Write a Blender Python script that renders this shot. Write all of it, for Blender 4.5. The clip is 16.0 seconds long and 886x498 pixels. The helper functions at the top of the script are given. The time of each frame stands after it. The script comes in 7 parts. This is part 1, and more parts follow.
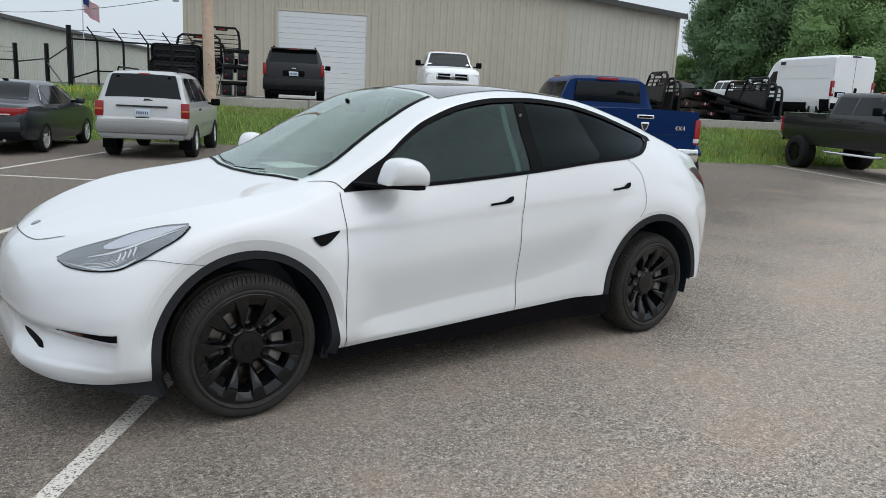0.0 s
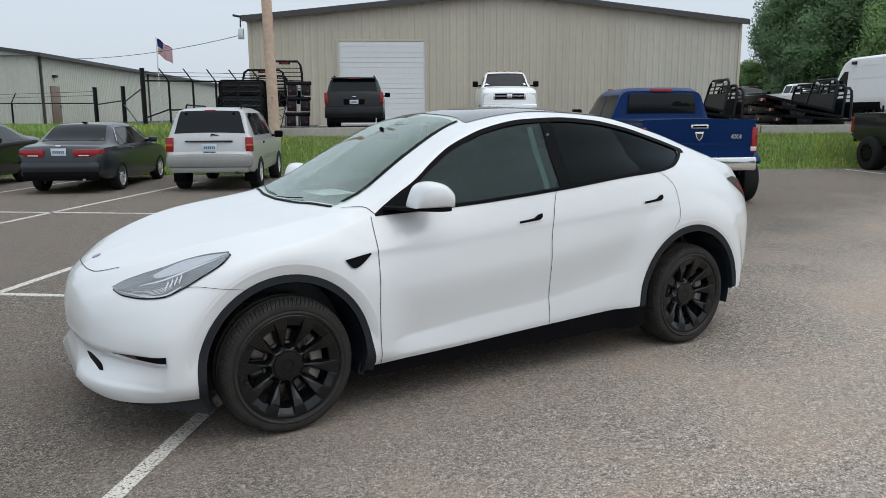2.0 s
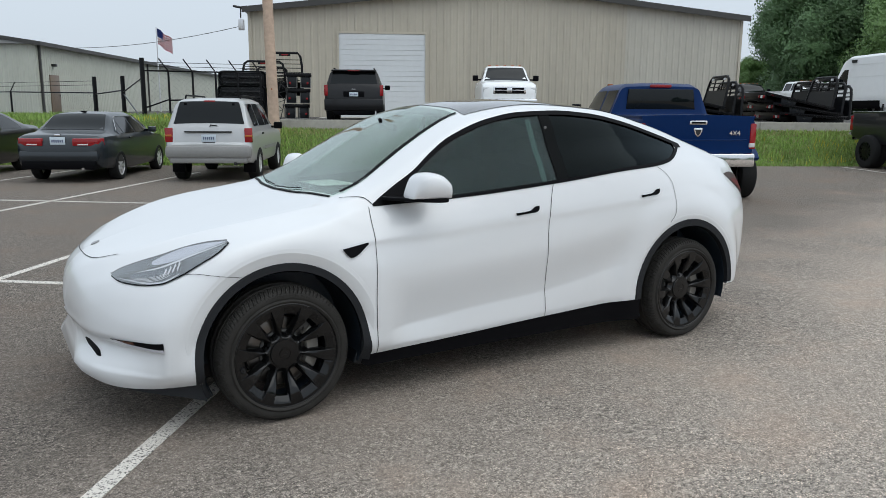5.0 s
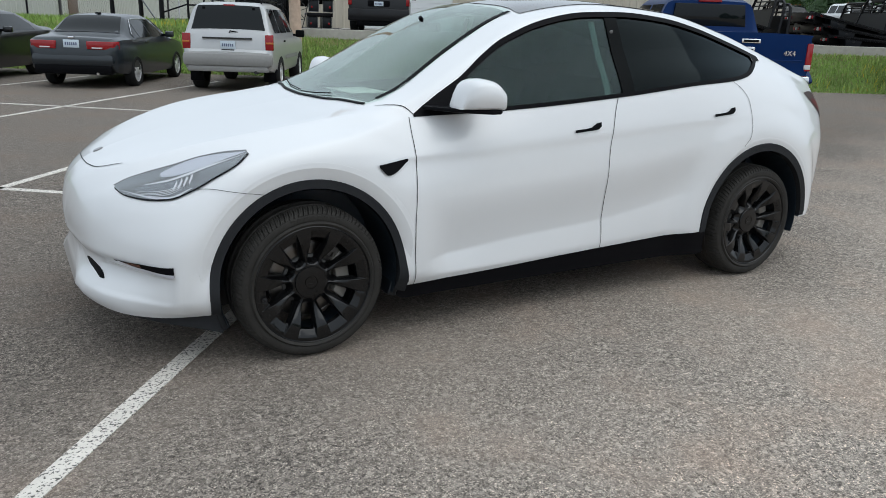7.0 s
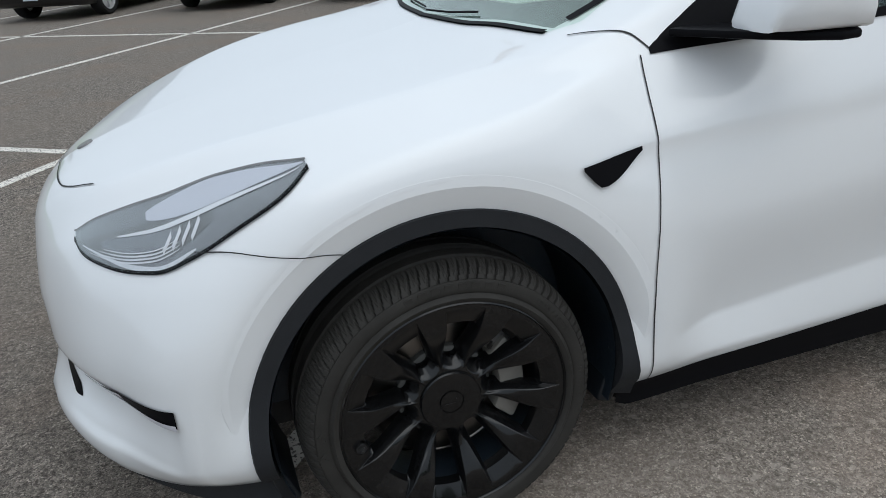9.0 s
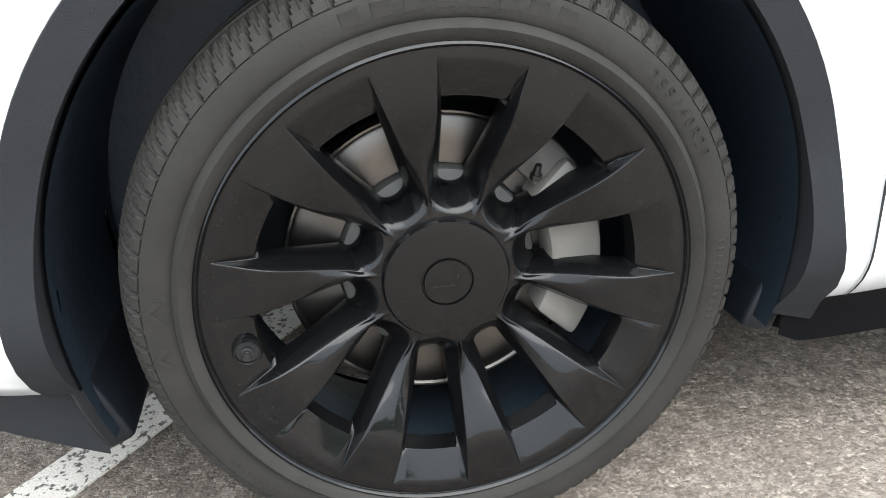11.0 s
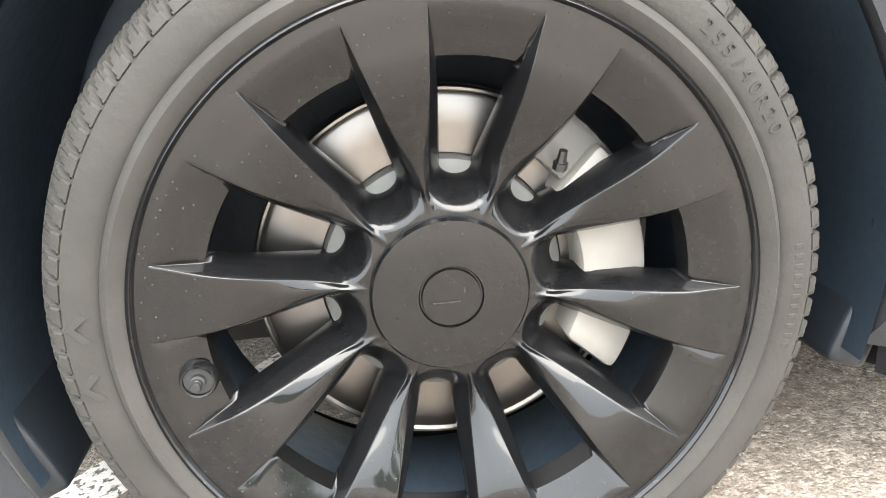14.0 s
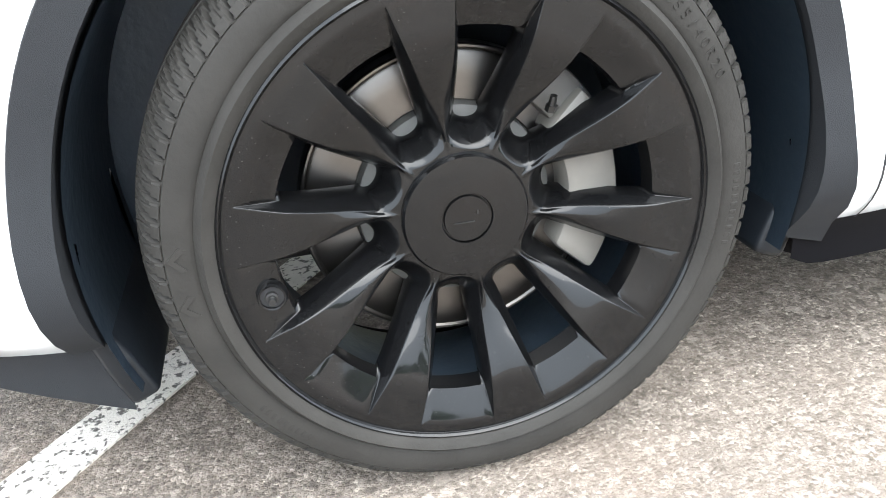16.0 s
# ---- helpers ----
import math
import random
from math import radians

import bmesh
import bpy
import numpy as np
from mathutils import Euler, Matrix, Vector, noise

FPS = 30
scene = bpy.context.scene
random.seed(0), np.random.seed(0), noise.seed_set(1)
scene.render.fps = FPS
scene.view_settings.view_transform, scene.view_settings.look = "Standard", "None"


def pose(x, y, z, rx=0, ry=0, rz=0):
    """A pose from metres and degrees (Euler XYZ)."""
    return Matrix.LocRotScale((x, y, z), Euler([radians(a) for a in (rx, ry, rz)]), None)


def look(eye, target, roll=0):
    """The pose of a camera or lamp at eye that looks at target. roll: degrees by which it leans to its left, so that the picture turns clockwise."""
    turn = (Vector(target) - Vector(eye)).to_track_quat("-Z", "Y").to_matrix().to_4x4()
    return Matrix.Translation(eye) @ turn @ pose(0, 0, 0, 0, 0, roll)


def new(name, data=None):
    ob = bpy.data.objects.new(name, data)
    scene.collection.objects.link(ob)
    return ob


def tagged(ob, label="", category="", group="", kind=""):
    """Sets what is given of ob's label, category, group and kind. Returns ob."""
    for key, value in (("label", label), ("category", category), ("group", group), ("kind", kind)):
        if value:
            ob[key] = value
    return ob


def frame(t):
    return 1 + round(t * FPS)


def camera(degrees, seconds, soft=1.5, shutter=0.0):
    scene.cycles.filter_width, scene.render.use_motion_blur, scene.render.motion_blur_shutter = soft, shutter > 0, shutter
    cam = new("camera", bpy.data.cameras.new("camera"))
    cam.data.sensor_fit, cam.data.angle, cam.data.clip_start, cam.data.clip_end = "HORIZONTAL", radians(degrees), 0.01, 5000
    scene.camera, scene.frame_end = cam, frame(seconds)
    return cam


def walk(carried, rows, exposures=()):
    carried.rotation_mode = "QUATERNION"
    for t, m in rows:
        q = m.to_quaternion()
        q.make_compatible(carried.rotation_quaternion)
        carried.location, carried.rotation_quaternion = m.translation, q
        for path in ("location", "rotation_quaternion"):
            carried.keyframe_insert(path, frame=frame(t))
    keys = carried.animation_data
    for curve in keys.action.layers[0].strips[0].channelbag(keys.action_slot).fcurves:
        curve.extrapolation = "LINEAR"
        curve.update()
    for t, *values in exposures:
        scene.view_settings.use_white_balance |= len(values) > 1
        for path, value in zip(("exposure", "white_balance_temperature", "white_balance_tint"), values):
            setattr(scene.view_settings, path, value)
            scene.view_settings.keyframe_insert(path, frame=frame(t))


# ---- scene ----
cam = camera(60.3, 16.0, soft=0.8)
PATH = [
    (0, (-1.316, -4.188, 1.557), (-0.148, -2.614, 1.161), 2.8),
    (0.5, (-1.257, -4.363, 1.573), (-0.178, -2.722, 1.196), 2.0),
    (1, (-1.245, -4.467, 1.582), (-0.222, -2.79, 1.204), 1.1),
    (1.5, (-1.234, -4.466, 1.588), (-0.215, -2.783, 1.228), 0.1),
    (2, (-1.228, -4.443, 1.587), (-0.207, -2.759, 1.238), -0.3),
    (2.5, (-1.227, -4.411, 1.583), (-0.209, -2.727, 1.225), -0.4),
    (3, (-1.243, -4.424, 1.584), (-0.231, -2.737, 1.225), -0.3),
    (5.5, (-1.235, -4.475, 1.565), (-0.198, -2.805, 1.195), 0.9),
    (6, (-1.236, -4.435, 1.546), (-0.176, -2.786, 1.151), 1.4),
    (6.5, (-1.204, -4.301, 1.538), (-0.144, -2.668, 1.08), 1.9),
    (7, (-1.1, -3.976, 1.474), (-0.139, -2.317, 0.906), 1.9),
    (7.5, (-1.0, -3.554, 1.468), (-0.135, -1.878, 0.803), 0.3),
    (8, (-0.829, -3.127, 1.447), (-0.039, -1.432, 0.737), -1.0),
    (8.5, (-0.63, -2.725, 1.442), (0.021, -0.987, 0.697), -3.1),
    (9, (-0.425, -2.290, 1.365), (0.125, -0.543, 0.561), -4.0),
    (9.5, (-0.199, -1.920, 1.184), (0.105, -0.160, 0.285), -3.7),
    (10, (-0.147, -1.665, 0.883), (0.142, 0.104, -0.005), -2.5),
    (12.3, (-0.086, -1.651, 0.692), (0.259, 0.179, -0.036), -1.8),
    (12.5, (-0.076, -1.650, 0.688), (0.272, 0.182, -0.034), -1.9),
    (13, (-0.047, -1.539, 0.613), (0.227, 0.338, -0.022), -2.7),
    (13.5, (-0.043, -1.507, 0.601), (0.146, 0.375, -0.049), -3.5),
    (14, (-0.067, -1.530, 0.612), (0.141, 0.348, -0.046), -3.3),
    (14.5, (-0.119, -1.620, 0.661), (0.117, 0.248, -0.015), -1.8),
    (15, (-0.161, -1.711, 0.672), (0.087, 0.110, -0.115), -1.8),
    (15.5, (-0.160, -1.731, 0.664), (0.081, 0.069, -0.175), -4.6),
    (16, (-0.182, -1.655, 0.693), (0.189, 0.100, -0.193), -4.0),
]
EXPOSURES = [(0.0, 0.0, 6200, 8), (7.8, 0.0, 6100, 7), (8.5, -0.05, 6100, 7), (9.0, -0.08, 6050, 7), (9.5, -0.15, 5800, 6), (10.0, 0.85, 5900, 5), (10.3, 1.25, 6000, 6), (12.3, 3.0, 6650, 9), (13.0, 3.53, 6650, 9), (14.0, 3.53, 6700, 9), (14.5, 3.38, 6800, 9), (15.0, 2.7, 6850, 8), (15.5, 2.52, 6650, 8), (16.0, 2.5, 6200, 8)]
walk(cam, [(t, look(eye, target, roll)) for t, eye, target, roll in PATH], EXPOSURES)

# ---- world and light ----
SUN_ELEV, SUN_ROT = radians(60), radians(150)
world = bpy.data.worlds.new("overcast_sky")
world.use_nodes = True
scene.world = world
wn, wl = world.node_tree.nodes, world.node_tree.links
sky = wn.new("ShaderNodeTexSky")
sky.sky_type, sky.sun_disc, sky.sun_elevation, sky.sun_rotation = "NISHITA", False, SUN_ELEV, SUN_ROT
sky.air_density, sky.dust_density, sky.ozone_density = 1.0, 4.0, 1.0
haze = wn.new("ShaderNodeMix")
haze.data_type = "RGBA"
haze.inputs[0].default_value = 0.8
wl.new(sky.outputs[0], haze.inputs[6])
# an overcast dome: about twice as bright overhead as at the horizon
dome_co, dome_xyz, dome = wn.new("ShaderNodeTexCoord"), wn.new("ShaderNodeSeparateXYZ"), wn.new("ShaderNodeValToRGB")
dome.color_ramp.elements[0].position, dome.color_ramp.elements[0].color = 0.0, (11.3, 12.1, 13.0, 1)
dome.color_ramp.elements[1].position, dome.color_ramp.elements[1].color = 0.9, (17.6, 18.6, 19.6, 1)
wl.new(dome_co.outputs["Generated"], dome_xyz.inputs[0]), wl.new(dome_xyz.outputs[2], dome.inputs[0]), wl.new(dome.outputs[0], haze.inputs[7])
wl.new(haze.outputs[2], wn["Background"].inputs[0])
wn["Background"].inputs[1].default_value = 0.067
sun = new("sun", bpy.data.lights.new("sun", "SUN"))
sun.data.energy, sun.data.angle, sun.data.color = 1.05, radians(70), (1.0, 0.96, 0.9)
sun.rotation_euler = (radians(30), 0, radians(30))


# ---- materials ----
def material(name, color, rough=0.5, metal=0.0, grain=0.0, scale=20.0, bump=0.0, bump_scale=80.0, coat=0.0, vary=0.0, spec=0.5, alpha=1.0):
    """A principled material with colour variation at two scales and fine relief."""
    m = bpy.data.materials.new(name)
    m.use_nodes = True
    n, l = m.node_tree.nodes, m.node_tree.links
    b = n["Principled BSDF"]
    b.inputs["Base Color"].default_value = (*color, 1)
    b.inputs["Roughness"].default_value, b.inputs["Metallic"].default_value = rough, metal
    b.inputs["Coat Weight"].default_value, b.inputs["Coat Roughness"].default_value = coat, 0.04
    b.inputs["Specular IOR Level"].default_value = spec
    co = n.new("ShaderNodeTexCoord")
    if grain:
        big, fine = n.new("ShaderNodeTexNoise"), n.new("ShaderNodeTexNoise")
        big.inputs["Scale"].default_value, fine.inputs["Scale"].default_value = scale * 0.08, scale
        big.inputs["Detail"].default_value, fine.inputs["Detail"].default_value = 3, 4
        add = n.new("ShaderNodeMath")
        add.operation = "ADD"
        ramp = n.new("ShaderNodeMapRange")
        ramp.inputs[1].default_value, ramp.inputs[2].default_value = 0.6, 1.4
        ramp.inputs[3].default_value, ramp.inputs[4].default_value = 1 - grain, 1 + grain
        mul = n.new("ShaderNodeMix")
        mul.data_type, mul.blend_type = "RGBA", "MULTIPLY"
        mul.inputs[0].default_value = 1
        mul.inputs[6].default_value = (*color, 1)
        for t in (big, fine):
            l.new(co.outputs["Object"], t.inputs["Vector"])
        l.new(big.outputs[0], add.inputs[0]), l.new(fine.outputs[0], add.inputs[1])
        l.new(add.outputs[0], ramp.inputs[0]), l.new(ramp.outputs[0], mul.inputs[7])
        out = mul.outputs[2]
        if vary:
            info, vr, mv = n.new("ShaderNodeObjectInfo"), n.new("ShaderNodeMapRange"), n.new("ShaderNodeMix")
            vr.inputs[3].default_value, vr.inputs[4].default_value = 1 - vary, 1 + vary
            mv.data_type, mv.blend_type = "RGBA", "MULTIPLY"
            mv.inputs[0].default_value = 1
            l.new(info.outputs["Random"], vr.inputs[0]), l.new(out, mv.inputs[6]), l.new(vr.outputs[0], mv.inputs[7])
            out = mv.outputs[2]
        l.new(out, b.inputs["Base Color"])
    if bump:
        t, bn = n.new("ShaderNodeTexNoise"), n.new("ShaderNodeBump")
        t.inputs["Scale"].default_value, t.inputs["Detail"].default_value = bump_scale, 5
        bn.inputs["Strength"].default_value, bn.inputs["Distance"].default_value = bump, 0.004
        l.new(co.outputs["Object"], t.inputs["Vector"]), l.new(t.outputs[0], bn.inputs["Height"]), l.new(bn.outputs[0], b.inputs["Normal"])
    return m


def glass_material(name, tint, gloss=0.04, blur=0.02, sheen=(0.9, 0.95, 0.92), edge=0.95):
    """Tinted pane: see-through with mirror gloss that grows at grazing angles."""
    m = bpy.data.materials.new(name)
    m.use_nodes = True
    n, l = m.node_tree.nodes, m.node_tree.links
    n.remove(n["Principled BSDF"])
    see, shine, mix = n.new("ShaderNodeBsdfTransparent"), n.new("ShaderNodeBsdfGlossy"), n.new("ShaderNodeMixShader")
    face, power, scale = n.new("ShaderNodeLayerWeight"), n.new("ShaderNodeMath"), n.new("ShaderNodeMapRange")
    see.inputs[0].default_value = (*tint, 1)
    shine.inputs["Roughness"].default_value = blur
    shine.inputs[0].default_value = (*sheen, 1)
    face.inputs[0].default_value = 0.5
    power.operation, power.inputs[1].default_value = "POWER", 4.0
    scale.inputs[3].default_value, scale.inputs[4].default_value = gloss, edge
    l.new(face.outputs["Facing"], power.inputs[0]), l.new(power.outputs[0], scale.inputs[0])
    l.new(scale.outputs[0], mix.inputs[0]), l.new(see.outputs[0], mix.inputs[1]), l.new(shine.outputs[0], mix.inputs[2])
    l.new(mix.outputs[0], n["Material Output"].inputs[0])
    return m


def add_dust(m, amount=0.5, tint=(0.30, 0.27, 0.23)):
    """Scattered pale dust grains over a painted surface."""
    n, l = m.node_tree.nodes, m.node_tree.links
    b = n["Principled BSDF"]
    co, v, t, a, c, x = n.new("ShaderNodeTexCoord"), n.new("ShaderNodeTexVoronoi"), n.new("ShaderNodeTexNoise"), n.new("ShaderNodeMapRange"), n.new("ShaderNodeMapRange"), n.new("ShaderNodeMix")
    v.inputs["Scale"].default_value, t.inputs["Scale"].default_value = 150, 9
    for k, val in enumerate((0.05, 0.12, 1.0, 0.0)):
        a.inputs[k + 1].default_value = val
    for k, val in enumerate((0.40, 0.75, 0.0, amount)):
        c.inputs[k + 1].default_value = val
    mul = n.new("ShaderNodeMath")
    mul.operation = "MULTIPLY"
    x.data_type = "RGBA"
    x.inputs[7].default_value = (*tint, 1)
    l.new(co.outputs["Object"], v.inputs["Vector"]), l.new(co.outputs["Object"], t.inputs["Vector"])
    l.new(v.outputs["Distance"], a.inputs[0]), l.new(t.outputs[0], c.inputs[0])
    l.new(a.outputs[0], mul.inputs[0]), l.new(c.outputs[0], mul.inputs[1]), l.new(mul.outputs[0], x.inputs[0])
    base = b.inputs["Base Color"]
    if base.links:
        l.new(base.links[0].from_socket, x.inputs[6])
    else:
        x.inputs[6].default_value = base.default_value
    l.new(x.outputs[2], base)


WHITE_PAINT = material("pearl_white_paint", (0.70, 0.71, 0.72), 0.35, coat=0.9, grain=0.015, scale=3)
SEAM = material("panel_gap_black", (0.012, 0.012, 0.013), 0.7)
TRIM = material("satin_black_trim", (0.005, 0.005, 0.006), 0.42, spec=0.04)
CLADDING = material("grained_black_plastic", (0.022, 0.0232, 0.0256), 0.6, grain=0.1, scale=30, bump=0.25, bump_scale=900, spec=0.12)
LINER = material("wheel_liner_plastic", (0.026, 0.038, 0.053), 0.42, grain=0.15, scale=12, bump=0.3, bump_scale=60)
RUBBER = material("tyre_rubber", (0.0285, 0.0268, 0.0244), 0.70, grain=0.35, scale=14, bump=0.25, bump_scale=160, spec=0.18)
RIM_BLACK = material("satin_black_wheel_paint", (0.0040, 0.0041, 0.0045), 0.36, spec=0.06, coat=0.70, bump=0.04, bump_scale=500, grain=0.25, scale=60)
RIM_BLACK.node_tree.nodes["Principled BSDF"].inputs["Coat Roughness"].default_value = 0.085
RIM_BLACK.node_tree.nodes["Principled BSDF"].inputs["Coat IOR"].default_value = 1.5
add_dust(RIM_BLACK, 0.32, (0.30, 0.28, 0.25))
add_dust(LINER, 0.25)
DISC_STEEL = material("machined_brake_steel", (0.155, 0.145, 0.135), 0.33, metal=1.0, grain=0.12, scale=40)
CALIPER = material("pale_grey_caliper", (0.165, 0.156, 0.140), 0.38, grain=0.15, scale=30)
CALIPER_GREY = material("dull_caliper_bracket", (0.10, 0.097, 0.092), 0.45, grain=0.2, scale=30)
HAT_GREY = material("dull_grey_disc_hat", (0.085, 0.085, 0.08), 0.5, grain=0.2, scale=40)
SPLASH = material("black_splash_plastic", (0.007, 0.009, 0.012), 0.4, spec=0.35, grain=0.2, scale=20, bump=0.1, bump_scale=60)
DARK_METAL = material("dark_metal", (0.05, 0.05, 0.05), 0.4, metal=0.8)
CHROME = material("chrome", (0.75, 0.75, 0.76), 0.12, metal=1.0)
INTERIOR = material("black_cabin_trim", (0.022, 0.022, 0.024), 0.7, grain=0.1, scale=30)
ROOF_GLASS = material("black_roof_glass", (0.016, 0.014, 0.013), 0.06, spec=0.75, coat=0.8)
WINDSCREEN = glass_material("windscreen_glass", (0.82, 0.90, 0.85), 0.085)
FRONT_GLASS = glass_material("green_front_side_glass", (0.36, 0.47, 0.45), 0.022, 0.02, (0.75, 0.9, 0.92), 0.90)
SIDE_GLASS = glass_material("tinted_side_glass", (0.05, 0.075, 0.085), 0.005, 0.03, (0.75, 0.9, 0.95), 0.50)
PILLAR_BLACK = material("gloss_black_pillar", (0.004, 0.005, 0.0055), 0.10, spec=0.03)
DARK_GLASS = material("dark_car_glass", (0.006, 0.008, 0.009), 0.05, spec=0.28)
DEEP_RED = material("deep_red_lens", (0.11, 0.003, 0.005), 0.35, spec=0.2, grain=0.2, scale=30)
SMOKED_RED = material("smoked_red_lens", (0.030, 0.004, 0.004), 0.3, spec=0.25, grain=0.2, scale=30)
LAMP_CLEAR = glass_material("clear_lamp_cover", (0.95, 0.96, 0.97), 0.015)
LAMP_BODY = material("lamp_reflector_grey", (0.20, 0.20, 0.205), 0.30, metal=0.3, grain=0.15, scale=25, coat=1.0)
RIB_GREY = material("lamp_rib_grey", (0.145, 0.143, 0.142), 0.3, coat=0.5, grain=0.3, scale=30)
LAMP_RED = material("red_lamp_lens", (0.27, 0.008, 0.011), 0.15, coat=0.2, grain=0.2, scale=30)
LAMP_AMBER = material("amber_lamp_lens", (0.45, 0.12, 0.02), 0.15, coat=0.5)


# ---- mesh helpers ----
def part(name, bm, mat, parent=None, label="", smooth=30.0, mats=()):
    """One mesh object from a bmesh, under its thing."""
    me = bpy.data.meshes.new(name)
    bmesh.ops.recalc_face_normals(bm, faces=bm.faces)
    bm.to_mesh(me)
    bm.free()
    for m in (mat, *mats):
        me.materials.append(m)
    if smooth:
        me.shade_smooth()
        me.set_sharp_from_angle(angle=radians(smooth))
    ob = new(name, me)
    ob.parent = parent
    if label:
        ob["label"] = label
    return ob


def thing(name, label, category, m=None, group="", kind=""):
    ob = tagged(new(name), label, category, group, kind)
    if m is not None:
        ob.matrix_basis = m
    return ob


def box(bm, x0, y0, z0, x1, y1, z1, bevel=0.0, m=None):
    """Adds a box, bevelled where asked, to a bmesh."""
    r = bmesh.ops.create_cube(bm, size=1.0, matrix=Matrix.LocRotScale(((x0 + x1) / 2, (y0 + y1) / 2, (z0 + z1) / 2), None, (abs(x1 - x0), abs(y1 - y0), abs(z1 - z0))))
    vs = r["verts"]
    if bevel:
        es = list({e for v in vs for e in v.link_edges})
        rb = bmesh.ops.bevel(bm, geom=es, offset=bevel, segments=2, affect="EDGES", profile=0.5)
        vs = list({v for f in rb["faces"] for v in f.verts} | {v for v in vs if v.is_valid})
    if m is not None:
        bmesh.ops.transform(bm, matrix=m, verts=vs)
    return vs


def box_bm(*a, bevel=0.0, m=None):
    bm = bmesh.new()
    box(bm, *a, bevel=bevel, m=m)
    return bm


def tube(bm, points, radius, seg=8, closed=False):
    """Adds a round bar along a line of points; radius may be a list."""
    pts = [Vector(p) for p in points]
    n = len(pts)
    rad = radius if isinstance(radius, (list, tuple)) else [radius] * n
    rings, side = [], None
    for i, p in enumerate(pts):
        d = (pts[(i + 1) % n] - pts[i - 1]) if closed else pts[min(i + 1, n - 1)] - pts[max(i - 1, 0)]
        d.normalize()
        if side is None:
            side = d.orthogonal().normalized()
        side = (side - d * side.dot(d)).normalized()
        up = d.cross(side)
        rings.append([bm.verts.new(p + rad[i] * (math.cos(a) * side + math.sin(a) * up)) for a in (2 * math.pi * k / seg for k in range(seg))])
    for i in range(n if closed else n - 1):
        a, b = rings[i], rings[(i + 1) % n]
        for k in range(seg):
            bm.faces.new((a[k], a[(k + 1) % seg], b[(k + 1) % seg], b[k]))
    if not closed:
        bm.faces.new(rings[0][::-1]), bm.faces.new(rings[-1])


def tube_bm(points, radius, seg=8, closed=False):
    bm = bmesh.new()
    tube(bm, points, radius, seg, closed)
    return bm


def sheet(bm, rows, close_u=False):
    """Faces between rows of points."""
    vs = [[bm.verts.new(p) for p in r] for r in rows]
    for a, b in zip(vs, vs[1:]):
        k = len(a)
        for i in range(k if close_u else k - 1):
            bm.faces.new((a[i], a[(i + 1) % k], b[(i + 1) % k], b[i]))
    return vs


def prism(bm, outline, axis, lo, hi):
    """A closed outline of two coordinates drawn out along the third axis."""
    def p(u, v, w):
        return {"x": (w, u, v), "y": (u, w, v), "z": (u, v, w)}[axis]
    a = [bm.verts.new(p(u, v, lo)) for u, v in outline]
    b = [bm.verts.new(p(u, v, hi)) for u, v in outline]
    n = len(a)
    bm.faces.new(a), bm.faces.new(b[::-1])
    for i in range(n):
        bm.faces.new((a[i], b[i], b[(i + 1) % n], a[(i + 1) % n]))


def prism_bm(outline, axis, lo, hi, bevel=0.0):
    bm = bmesh.new()
    prism(bm, outline, axis, lo, hi)
    bmesh.ops.recalc_face_normals(bm, faces=bm.faces)
    if bevel:
        bmesh.ops.bevel(bm, geom=list(bm.edges), offset=bevel, segments=2, affect="EDGES", profile=0.5)
    return bm


def lathe(bm, profile, seg, axis_y=0.0):
    """Turns a profile of (radius, y) about the y axis."""
    rows = [[(r * math.cos(2 * math.pi * k / seg), y + axis_y, r * math.sin(2 * math.pi * k / seg)) for k in range(seg)] for r, y in profile]
    sheet(bm, rows, close_u=True)


def lathe_bm(profile, seg=48):
    bm = bmesh.new()
    lathe(bm, profile, seg)
    return bm


def text_part(name, body, size, mat, parent, m, label=""):
    """Raised lettering in the built-in font, turned into a mesh."""
    cu = bpy.data.curves.new(name, "FONT")
    cu.body, cu.size, cu.extrude, cu.align_x, cu.align_y = body, size, 0.004, "CENTER", "CENTER"
    tmp = bpy.data.objects.new(name, cu)
    scene.collection.objects.link(tmp)
    me = bpy.data.meshes.new_from_object(tmp.evaluated_get(bpy.context.evaluated_depsgraph_get()))
    bpy.data.objects.remove(tmp)
    me.materials.clear()
    me.materials.append(mat)
    ob = new(name, me)
    ob.parent, ob.matrix_basis = parent, m
    if label:
        ob["label"] = label
    return ob



class Curve:
    """A smooth curve through a few (x, value) pairs, with no overshoot."""

    def __init__(self, *pairs):
        self.x, self.y = np.array(pairs, float).T
        h, d = np.diff(self.x), np.diff(self.y) / np.diff(self.x)
        m = np.zeros(len(self.x))
        for i in range(1, len(m) - 1):
            if d[i - 1] * d[i] > 0:
                w1, w2 = 2 * h[i] + h[i - 1], h[i] + 2 * h[i - 1]
                m[i] = (w1 + w2) / (w1 / d[i - 1] + w2 / d[i])
        m[0], m[-1] = d[0], d[-1]
        self.m = m

    def __call__(self, x):
        x = min(max(x, self.x[0]), self.x[-1])
        i = min(max(int(np.searchsorted(self.x, x)) - 1, 0), len(self.x) - 2)
        h = self.x[i + 1] - self.x[i]
        t = (x - self.x[i]) / h
        return float((1 + 2 * t) * (1 - t) ** 2 * self.y[i] + t * (1 - t) ** 2 * h * self.m[i] + t * t * (3 - 2 * t) * self.y[i + 1] + t * t * (t - 1) * h * self.m[i + 1])


def smooth(a, b, x):
    t = min(max((x - a) / (b - a), 0.0), 1.0)
    return t * t * (3 - 2 * t)


